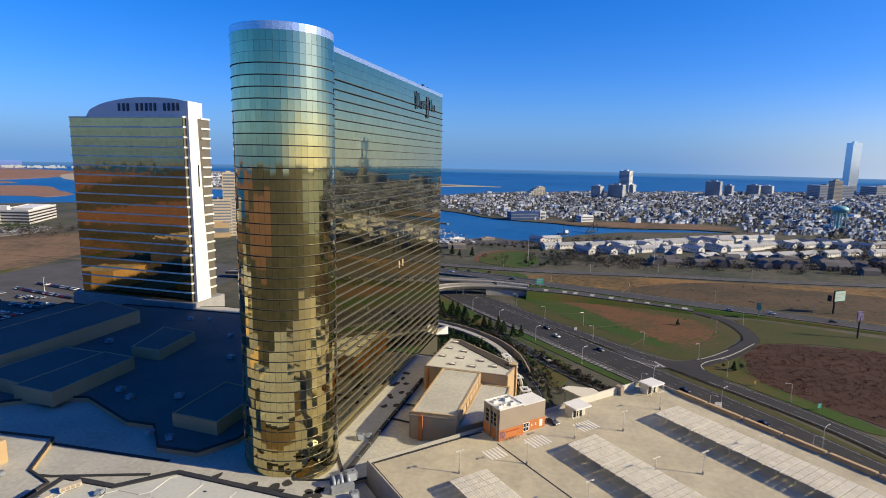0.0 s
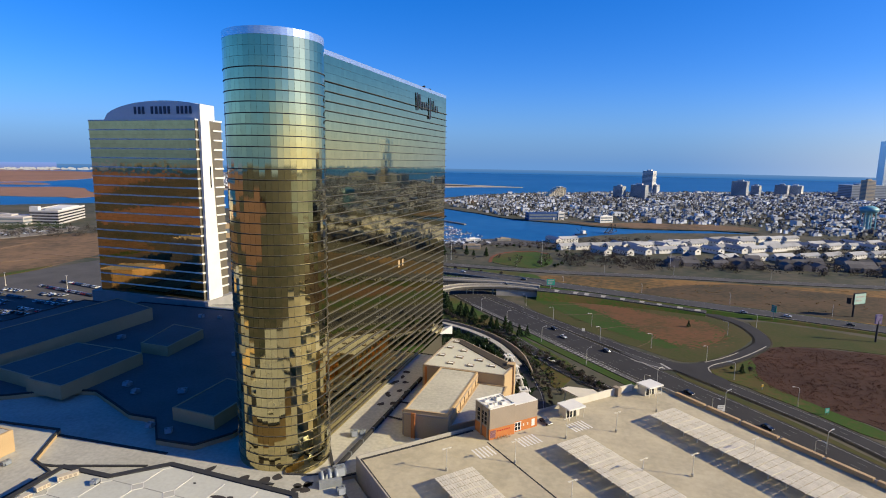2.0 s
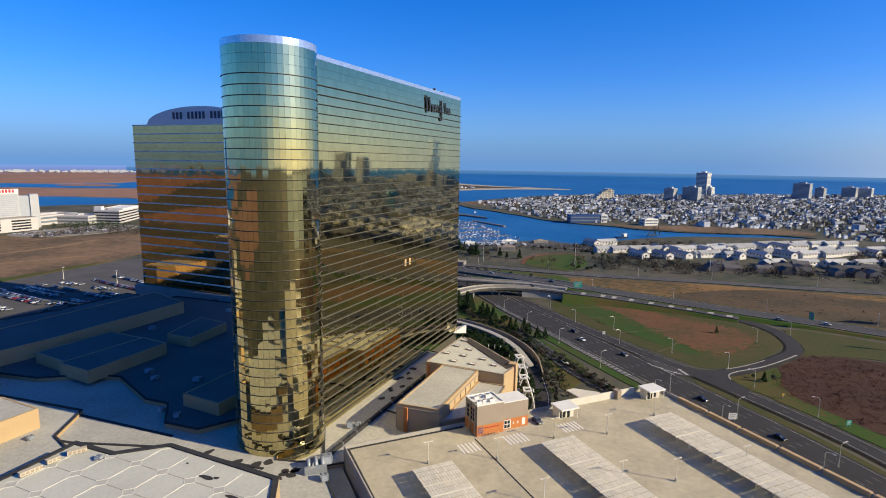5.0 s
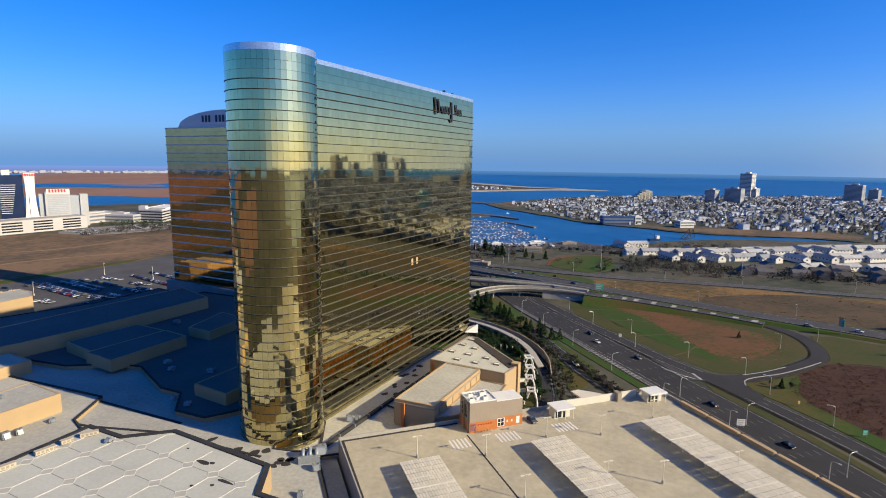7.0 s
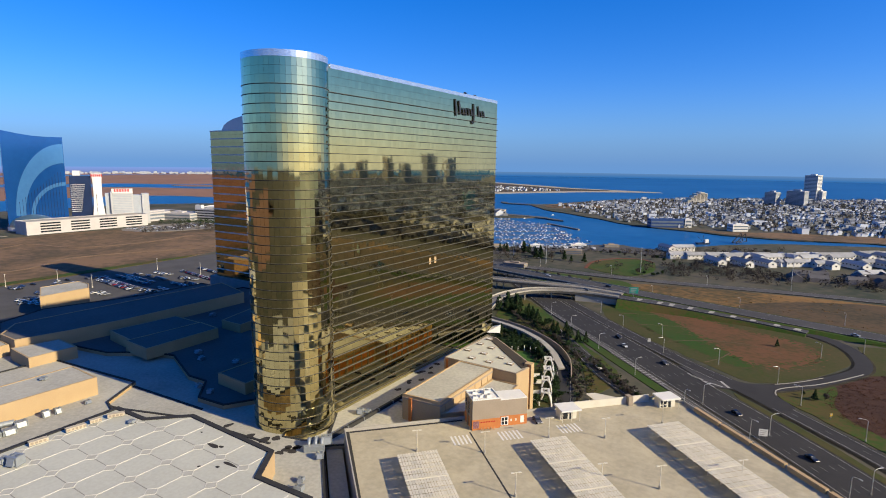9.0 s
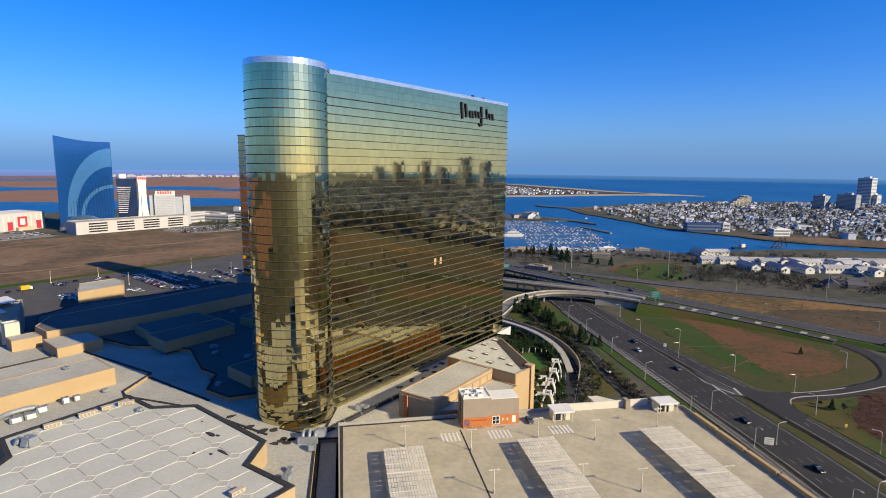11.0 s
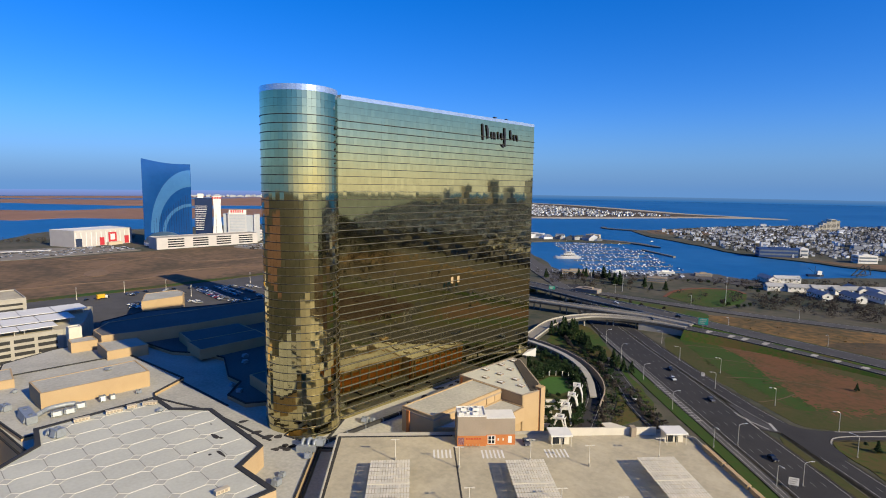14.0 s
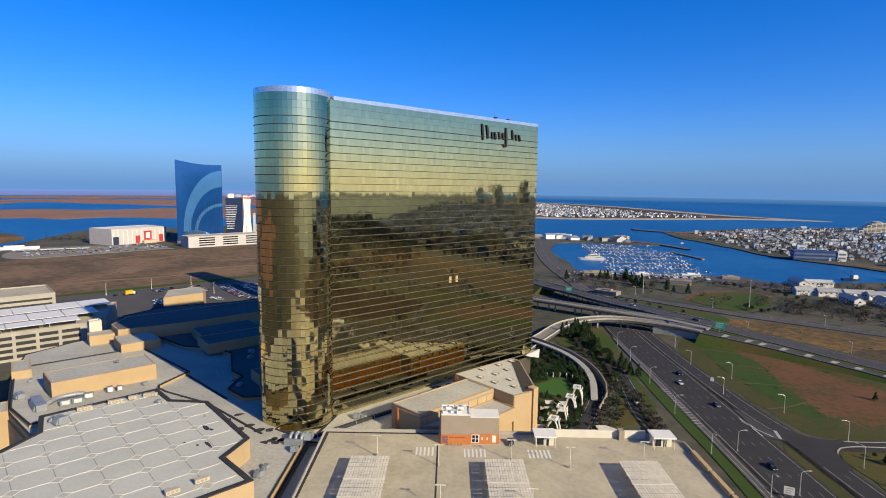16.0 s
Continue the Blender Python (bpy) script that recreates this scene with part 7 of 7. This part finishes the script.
ps = thing("crown_sign", "row of plain dark navy bars on the curved crown", "sign", at=(0, WY0 + 2.3, 0))
NAVY = mat("navy_paint", (0.015, 0.03, 0.08), (0.02, 0.04, 0.1), 0.5, rough=0.5)
for x in (-258.6, -255.5, -252.6, -246.4, -243.2, -240.2, -237.3, -234.4, -228.2, -225.3, -222.4, -219.6):
    part("bar", cube(x - 0.7, x + 0.7, -0.3, 0.1, 122.8, 127.0), NAVY, ps)
part("dark_slot", cube(WX1 + 2.05, WX1 + 2.2, WY0 + 7.2, WY0 + 8.2, 82, 94), DARKWIN, second, "narrow dark window in the fin")
part("end_wall", cube(WX1 - 4.8, WX1 - 0.2, WY0 - 0.2, WY0 + 2.0, 17.2, 119.2), BRONZE, second)

# ---- hotel complex by the bay ----
for (rx0, rz0, rx1, rz1), m in (((60, 100, 49, 73), BLUEG2), ((43, 46, 38.5, 41), BLUEG2)):
    angs = [math.pi / 2 + math.pi / 2 * i / 24 for i in range(25)]
    arc = [(69.5 + rx0 * math.cos(a), 20 + rz0 * math.sin(a)) for a in angs] + [(69.5 + rx1 * math.cos(a), 20 + rz1 * math.sin(a)) for a in angs[::-1]]
    b = prism(arc, 0.02, 0.5)
    b.transform(M)
    part("pale_arc", b, m, blue, "pale blue glass arc")
for k in range(15):
    b = cube(14 + k * 3.6, 14.4 + k * 3.6, 18, 18 + 62 * min(1.0, 0.35 + k * 0.05), 0.05, 0.65)
    b.transform(M)
    part("mullion", b, DARKBLUE, blue)
dome = bmesh.new()
bmesh.ops.create_uvsphere(dome, u_segments=24, v_segments=12, radius=1, matrix=Matrix.Translation((-856, 350, 5)) @ Matrix.Diagonal((29, 29, 17, 1)))
dt = thing("glass_dome", "low pale glass dome beside the blue hotel", "dome", at=(0, 0, 0))
part("shell", dome, mat("dome_glass", (0.075, 0.13, 0.19), (0.05, 0.09, 0.14), 0.1, rough=0.45, metal=0.0), dt, smooth=True)
part("base_ring", tube((-856, 350, 0), (-856, 350, 5), 29.5, n=32), WHITEP, dt)
slab2 = thing("dark_blue_hotel", "dark blue slab hotel with stepped white lines", "tower", at=(0, 0, 0))
part("slab", prism([(-850, 398), (-838, 422), (-866, 434), (-878, 410)], 0, 75), DARKBLUE, slab2)
for k in range(14):
    part("floor_line", cube(0, 12 + k * 0.5, -0.15, 0.15, 22 + k * 3, 22.7 + k * 3, m=Matrix.Translation((-849.6, 398.5, 0)) @ Matrix.Rotation(math.atan2(24, 12), 4, "Z")), WHITEP, slab2)
part("roof_room", prism([(-852, 404), (-848, 412), (-858, 416), (-862, 408)], 75, 82), WHITEP, slab2)
fan = thing("white_pylon", "white hourglass-shaped pylon wall with a red sign", "tower", at=(0, 0, 0))
prof = [(-0.2 - 4.2 * (abs(z - 50) / 50) ** 2.0 + 4.6 - 9.2 * 0.5, z) for z in range(8, 79, 5)]
left = [(3.2 + 0.0 - 4.0 * (abs(z - 52) / 46) ** 2, z) for z in range(8, 79, 5)]
right = [(14.0 + 4.0 * (abs(z - 52) / 46) ** 2, z) for z in range(8, 79, 5)]
b = prism(left + right[::-1], -3, 3)
b.transform(Matrix.Translation((-838, 421, 0)) @ Matrix.Rotation(math.atan2(17, 7), 4, "Z") @ Matrix(((1, 0, 0, 0), (0, 0, 1, 0), (0, 1, 0, 0), (0, 0, 0, 1))))
part("wall", b, WHITEP, fan)
fm = Matrix.Translation((-838, 421, 0)) @ Matrix.Rotation(math.atan2(17, 7), 4, "Z")
RED = mat("sign_red", (0.55, 0.03, 0.05), (0.5, 0.03, 0.04), 0.5, rough=0.5)
for k in range(6):
    part("sign_bar", cube(1.0 + k * 2.6, 2.8 + k * 2.6, -3.4, -3.0, 73.5, 77.0, m=fm), RED, fan)
for z in (10, 30):
    part("dark_line", cube(6.2, 6.8, -3.15, -3.0, z, z + 18, m=fm), DARKBLUE, fan)
wm = Matrix.Translation((-829, 444, 0)) @ Matrix.Rotation(math.atan2(34, 17), 4, "Z")
wh = thing("white_hotel", "white banded hotel block with a red roof sign", "building", at=(0, 0, 0))
part("wall", cube(0, 30, 0, 20, 0, 50, m=wm), PALEC, wh)
part("sign_board", cube(2, 30, -0.6, 0.4, 48, 55, m=wm), WHITEP, wh)
for k in range(6):
    part("sign_bar", cube(5 + k * 3.6, 7.2 + k * 3.6, -0.9, -0.6, 50, 54.5, m=wm), RED, wh)
for k in range(12):
    part("window_band", cube(3, 28, -0.2, 0.1, 16 + k * 2.6, 17.3 + k * 2.6, m=wm), GREYB, wh)
part("glass_wing", cube(30, 42, 2, 22, 0, 45, m=wm), GREYB, wh, "grey glass wing")
part("end_tower", cube(42, 52, 0, 20, 0, 47, m=wm), PALEC, wh, "white end tower")
part("side_wing", cube(-7, 0, 4, 22, 0, 48, m=wm), GREYB, wh)
for lv in range(4):
    for k in range(4):
        b = cube(-784.3, -783.9, 330 + k * 37, 354 + k * 37, 2.4 + lv * 3.6, 4.4 + lv * 3.6)
        part("opening", b, DARKWIN, bpy.data.objects["bay_garage"])
hall = bpy.data.objects["white_hall"]
hm = Matrix.Translation((-889, 233, 0)) @ Matrix.Rotation(math.atan2(87, -26), 4, "Z")
for x, w, z0, z1, m in ((2, 9, 0.5, 13, NAVY), (38, 7, 1, 13, RED), (52, 13, 5, 20, RED), (78, 7, 1, 13, RED)):
    part("panel", cube(x, x + w, -0.5, 0.2, z0, z1, m=hm), m, hall, "coloured wall panel")
part("white_panel", cube(55, 62, -0.7, -0.5, 8, 17, m=hm), WHITEP, hall)
for k in range(12):
    part("pilaster", cube(2 + k * 7.6, 3 + k * 7.6, -0.35, 0.1, 0.5, 22, m=hm), WHITEP, hall)
part("porch", cube(48, 70, -7, -0.1, 0, 4.5, m=hm), TAN, hall, "low tan porch")
for x, y, w, d, h, ang, m, lab, fl in ((-850, 530, 80, 40, 14, 100, PALEST, "low pale service wing by the bay hotel", 2), 
                                       (-830, 560, 80, 40, 12, 20, PALEST, "low pale hall by the bay", 2), (-446, 603, 15, 15, 79, 37, TAN, "slim tan apartment tower beyond the lot", 20), (-453, 597, 23, 18, 46, 37, TAN, "tan apartment block with white bands", 12),
                                       (-452, 585, 30, 24, 17, 37, STUCCO, "low ochre hall beside the apartment block", 1), (-905, 120, 60, 8, 4, 80, WHITEP, "long low white shed by the bay", 0)):
    highrise("bay_building", x, y, w, d, h, ang, m, lab, fl, 2)
tg_poly = [(-795, 571), (-754, 582), (-808, 668), (-849, 657)]
tg = block("terraced_garage", tg_poly, 0, 19, "white open-sided parking garage by the bay", wall=PALEST, roof=CONC, para=1.0, cop=WHITEP, category="garage")
for lv in range(4):
    part("opening_band", prism(inset(tg_poly, -0.15), 2.6 + lv * 4.2, 4.4 + lv * 4.2), DARKWIN, tg, "dark open band between the decks")
part("stair_block", prism([(-796, 572), (-784, 575.5), (-788, 583), (-800, 579)], 19, 25), WHITEP, tg, "white stair block")
part("ramp_deck", prism([(-790, 590), (-765, 597), (-800, 652), (-826, 645)], 19, 21.5), WHITEP, tg)
bw = Soup()
for _ in range(60):
    bw.tuft(rp.uniform(-792, -700), rp.uniform(500, 562), 0, rp.uniform(2.5, 4.5), rp.uniform(5, 9), 40, rp, size=0.16)
bw.make("bay_trees", [EVER], "dark evergreen clumps between the bay buildings", "trees")
for k in range(3):
    shade = thing("lot_canopy", "long flat white canopy beside the bay lot", "canopy", "canopies by the bay lot", at=(-860 + k * 9, 128 + k * 30, 0, 0, 0, 78))
    part("roof", cube(-14, 14, -3, 3, 3.2, 3.6), WHITEP, shade)
    for x in (-12, 0, 12):
        part("post", cube(x - 0.2, x + 0.2, -0.2, 0.2, 0.5, 3.2), CREAM, shade)
baycars = Soup()
for _ in range(150):
    x, y = rp.uniform(-880, -790), rp.uniform(120, 300)
    if x < -800 or y < 285:
        baycars.flat(x, y, 0.05, 0.9, 2.2, 1.4, rp.choice((0.2, 1.77)))
for _ in range(90):
    baycars.flat(rp.uniform(-760, -690), rp.uniform(430, 560), 0.05, 0.9, 2.2, 1.4, rp.choice((0.2, 1.77)))
baycars.make("distant_parked_cars", [HOUSER, HOUSEW], "tiny parked cars by the bay hotel", "cars")
sheet("bay_lot", blob([(-780, 110), (-790, 280), (-800, 300), (-880, 250), (-900, 130)], 20), 0.5, RAMP, 0.4, "grey asphalt lot by the bay", "ground")
sheet("bay_lot", blob([(-760, 430), (-690, 440), (-670, 520), (-700, 570), (-760, 560)], 20), 0.5, RAMP, 0.4, "grey asphalt lot beside the field", "ground")
sheet("field_margin", blob([(-466, 70), (-462, 200), (-470, 345), (-478, 340), (-474, 200), (-476, 70)], 10, 1), 0.42, GRASS, 0.3, "green margin between field and lot", "ground")

# ---- side garage with roof canopies ----
sideg = block("side_garage", [(-275, 12), (-275, 100), (-284, 112), (-330, 128), (-346, 100), (-346, 12)], 0, 15.4, "four-level concrete side garage with white roof canopies", wall=CONC, roof=DECK, para=0.9, cop=CONC, category="garage")
for lv in range(4):
    for k in range(8):
        part("opening", cube(-275.1, -274.9, 14 + k * 10.6, 23 + k * 10.6, 1.6 + lv * 3.5, 3.5 + lv * 3.5), BLACK, sideg)
for x0, x1, y1 in ((-336, -316, 122), (-312, -293, 110), (-289.5, -276.6, 98)):
    for k in range(6):
        ya = y1 - 17 - k * 17.4
        if ya < 12:
            continue
        c = thing("roof_canopy", "long white roof canopy on the side garage", "canopy", "canopies on the side garage", at=(0, 0, 0))
        part("sheet", cube(x0, x1, ya, ya + 17, 18.2, 18.5), WHITEP, c)
        for x in (x0 + 2, x1 - 2):
            for y in (ya + 2, ya + 15):
                part("post", tube((x, y, 15.4), (x, y, 18.2), 0.15), CREAM, c)
upper_garage = block("upper_garage", [(-352, 40), (-352, 96), (-392, 96), (-392, 40)], 0, 22.6, "taller concrete garage block behind the roof canopies", wall=CONC, roof=DECK, para=0.8, cop=CONC, category="garage")
for lv in range(6):
    part("opening", cube(-351.95, -351.85, 44, 94, 1.8 + lv * 3.4, 3.2 + lv * 3.4), BLACK, upper_garage)
block("stair_tower", [(-258, 98), (-252, 98), (-252, 104), (-258, 104)], 0, 21, "pale square stair tower beside the side garage", wall=CREAM, roof=CREAM, cop=CREAM)

# ---- marina ----
def hull(L, w, h):
    b = bmesh.new()
    out = [(-L / 2, -w / 2), (L * 0.15, -w / 2), (L * 0.38, -w * 0.3), (L / 2, 0), (L * 0.38, w * 0.3), (L * 0.15, w / 2), (-L / 2, w / 2)]
    lo = [b.verts.new((x * 0.92, y * 0.75, 0)) for x, y in out]
    hi = [b.verts.new((x, y, h)) for x, y in out]
    for i in range(7):
        b.faces.new((lo[i], lo[(i + 1) % 7], hi[(i + 1) % 7], hi[i]))
    b.faces.new(hi)
    return b


def boat(name, L, w, h, label, group, mastless=True):
    t = thing(name, label, "boat", group)
    part("hull", hull(L, w, h), WHITEP, t)
    c = part("cabin", cube(-L * 0.28, L * 0.16, -w * 0.36, w * 0.36, h, h + 1.0), WHITEP, t)
    part("windscreen", cube(L * 0.1, L * 0.165, -w * 0.33, w * 0.33, h + 0.4, h + 0.85), DARKWIN, c)
    if not mastless:
        part("mast", tube((0.1 * L, 0, h), (0.1 * L, 0, h + L * 1.1), 0.1, 0.06), CREAM, t)
    return t


fleet = [boat("motor_boat", 7, 2.4, 0.9, "white motor boat moored at a dock", "boats in the marina"), boat("cabin_cruiser", 9.5, 3.0, 1.1, "white cabin cruiser moored at a dock", "boats in the marina"), boat("sailing_boat", 8.5, 2.2, 0.8, "white sailing boat with a bare mast", "boats in the marina", False)]
started = set()
DOCKM = mat("weathered_planks", (0.30, 0.28, 0.25), (0.22, 0.21, 0.19), 0.5, rough=0.9)
U, V = Vector((0.77, 0.64, 0)), Vector((-0.64, 0.77, 0))
O = Vector((-248, 628, 0))
for r in range(8):
    start = O + V * (10 + r * 44) + U * 4
    length = 114 + 5 * r if r < 6 else 120 - 16 * (r - 5)
    d = thing("floating_dock", "long weathered floating dock with finger piers", "dock", "docks in the marina", at=Matrix.Translation((start.x, start.y, -1.4)) @ Matrix.Rotation(math.atan2(U.y, U.x), 4, "Z"))
    part("walkway", cube(0, length, -0.9, 0.9, 0, 0.5), DOCKM, d)
    for k in range(int(length / 15)):
        part("finger", cube(4 + k * 15, 4.6 + k * 15, -9.5, 9.5, 0.02, 0.42), DOCKM, d)
    for k in range(int(length / 5.8)):
        for s in (-1, 1):
            if rp.random() < 0.62:
                i = rp.choice((0, 2, 1, 2, 2, 0))
                p = start + U * (3 + k * 5.8 + rp.uniform(-1, 1)) + V * s * (6.4 + rp.uniform(-0.5, 0.5))
                m = pose(p.x, p.y, -1.55, 0, 0, math.degrees(math.atan2(V.y, V.x)) + rp.choice((0, 180))) @ Matrix.Scale(rp.uniform(0.72, 0.95), 4)
                if i not in started:
                    started.add(i)
                    fleet[i].matrix_world = m
                else:
                    copy_thing(fleet[i], m)
skiffs = Soup()
for r in range(8):
    for k in range(34):
        for q in (16, 22, 28):
            if rp.random() < 0.17:
                p = O + V * (10 + r * 44 + q + rp.uniform(-1, 1)) + U * (6 + k * 3.6 + rp.uniform(-0.8, 0.8))
                skiffs.house(p.x, p.y, -1.5, rp.uniform(0.7, 1.1), rp.uniform(2.4, 3.6), 0.7, 0.6, math.atan2(U.y, U.x) + rp.uniform(-0.08, 0.08))
skiffs.make("moored_skiffs", [HOUSEW, GREYB], "rows of small white boats on the inner moorings", "boats")
spit = Soup()
for k in range(16):
    t = k / 15
    spit.house(-566 + 150 * t + rp.uniform(-8, 8), 918 + 78 * t + rp.uniform(-10, 10), 0, rp.uniform(4, 7), rp.uniform(6, 11), rp.uniform(3.5, 8), rp.uniform(2, 4), rp.uniform(0, 3))
spit.make("harbour_sheds", [HOUSEW, HOUSER], "gabled harbour sheds along the spit", "houses")
yacht = thing("motor_yacht", "big white three-deck motor yacht in the marina", "yacht", at=(-326, 716, -1.55, 0, 0, 218))
part("hull", hull(38, 8, 3.4), WHITEP, yacht)
for k, (a, b_, w) in enumerate(((-15, 8, 6.4), (-12, 4, 5.4), (-8, 0, 4.2))):
    dk = part("deck", cube(a, b_, -w / 2, w / 2, 3.4 + k * 2.3, 5.6 + k * 2.3), WHITEP, yacht)
    part("window_band", cube(a + 1, b_ + 0.05, -w / 2 - 0.05, w / 2 + 0.05, 4.3 + k * 2.3, 5.1 + k * 2.3), DARKWIN, dk)
part("mast", tube((-5, 0, 10.2), (-6, 0, 14), 0.25), WHITEP, yacht)
m2 = thing("breakwater", "long dark timber breakwater at the basin mouth", "breakwater", at=(0, 0, 0))
part("wall", cube(0, 92, -2, 2, -2.5, 0.6, m=Matrix.Translation((-298, 903, 0)) @ Matrix.Rotation(math.atan2(-55, 74), 4, "Z")), DOCKM, m2)
jet = thing("jetty", "low rock jetty at the channel mouth", "jetty", at=(0, 0, 0))
part("rock_mound", prism(blob([(-420, 1000), (-356, 988), (-300, 960), (-296, 966), (-350, 1002), (-415, 1016)], 5, 1.5, 3), -2.5, 0.7), ROOF2, jet)
jet2 = thing("jetty", "dark timber jetty on the city shore", "jetty", at=(0, 0, 0))
part("rock_mound", prism(blob([(-470, 1290), (-560, 1290), (-600, 1330), (-592, 1338), (-556, 1306), (-470, 1310)], 6, 1.5, 5), -2.5, 0.9), ROOF2, jet2)
ship = thing("trawler", "dark blue fishing trawler in the channel", "boat", at=(-40, 800, -1.55, 0, 0, 40))
part("hull", hull(20, 6, 2.4), NAVY, ship)
part("wheelhouse", cube(1, 6, -2, 2, 2.4, 6.5), WHITEP, ship)
part("mast", tube((-1, 0, 2.4), (-1, 0, 12), 0.25), ROOFD, ship)
part("boom", tube((-1, 0, 4), (-8, 2, 10), 0.18), ROOFD, ship)
fr = thing("drawbridge", "small dark lattice drawbridge over the creek", "bridge", at=(-2, 838, 0, 0, 0, 60))
for s in (-3, 3):
    part("truss", tube((-10, s, 0), (8, s, 12), 0.6), ROOFD, fr)
    part("tie", tube((-10, s, 0), (12, s, 1), 0.5), ROOFD, fr)
    part("post", tube((8, s, 12), (12, s, 1), 0.5), ROOFD, fr)
copy_thing(fleet[1], pose(-354, 1069, -1.5, 0, 0, 60))
# red track edge round the ball field
tagged(bm_ob("track", ribbon(smooth_line([(-110, 532), (-115, 571), (-103, 604), (-78, 618), (-62, 604)]), 1.6, -1.6, 0.3, 0.2), mat("brick_dust", (0.22, 0.09, 0.05), (0.17, 0.07, 0.04), 0.2, rough=0.95)), "rust-red track edge round the ball field", "track", kind="structure")

# the bay hotel group stands a little further along the shore
for o in scene.objects:
    if o.parent is None and o.name.split(".")[0] in ("blue_hotel_tower", "glass_dome", "dark_blue_hotel", "white_pylon", "white_hotel", "bay_garage", "white_hall"):
        o.location += Vector((3.0, 7.5, 0))

# worn tracks across the bare field, cars by the quay
TRACK = mat("trodden_earth", (0.30, 0.20, 0.120), (0.21, 0.145, 0.088), 0.05, rough=0.95, fine=0.4)
for pts, w in (([(-553, 400), (-522, 402), (-492, 402), (-466, 408)], 1.6), ([(-760, 190), (-717, 207), (-727, 248), (-698, 288), (-627, 311), (-606, 370), (-620, 450)], 2.2), ([(-535, 120), (-535, 161), (-527, 193), (-526, 226), (-555, 268), (-546, 318), (-516, 385)], 1.8), ([(-700, 288), (-660, 230), (-600, 195), (-560, 150)], 1.6)):
    tagged(bm_ob("dirt_track", ribbon(smooth_line(pts), w, -w, 0.32, 0.2), TRACK), "pale worn dirt track across the field", "track", kind="structure")
sheet("gravel_patch", blob([(-599, 184), (-626, 206), (-588, 207), (-570, 188)], 4, 2.5, 2), 0.34, TRACK, 0.2, "pale patch of gravel in the field", "ground")
quaycars = Soup()
for _ in range(170):
    k = rp.random()
    x, y = -150 - 110 * k + rp.uniform(-12, 12), 668 - 88 * k + rp.uniform(-12, 12)
    quaycars.flat(x, y, 0.4, 0.9, 2.2, 1.4, rp.choice((0.7, 2.27)))
quaycars.make("quayside_cars", [HOUSER, HOUSEW], "small parked cars along the marina quay", "cars")
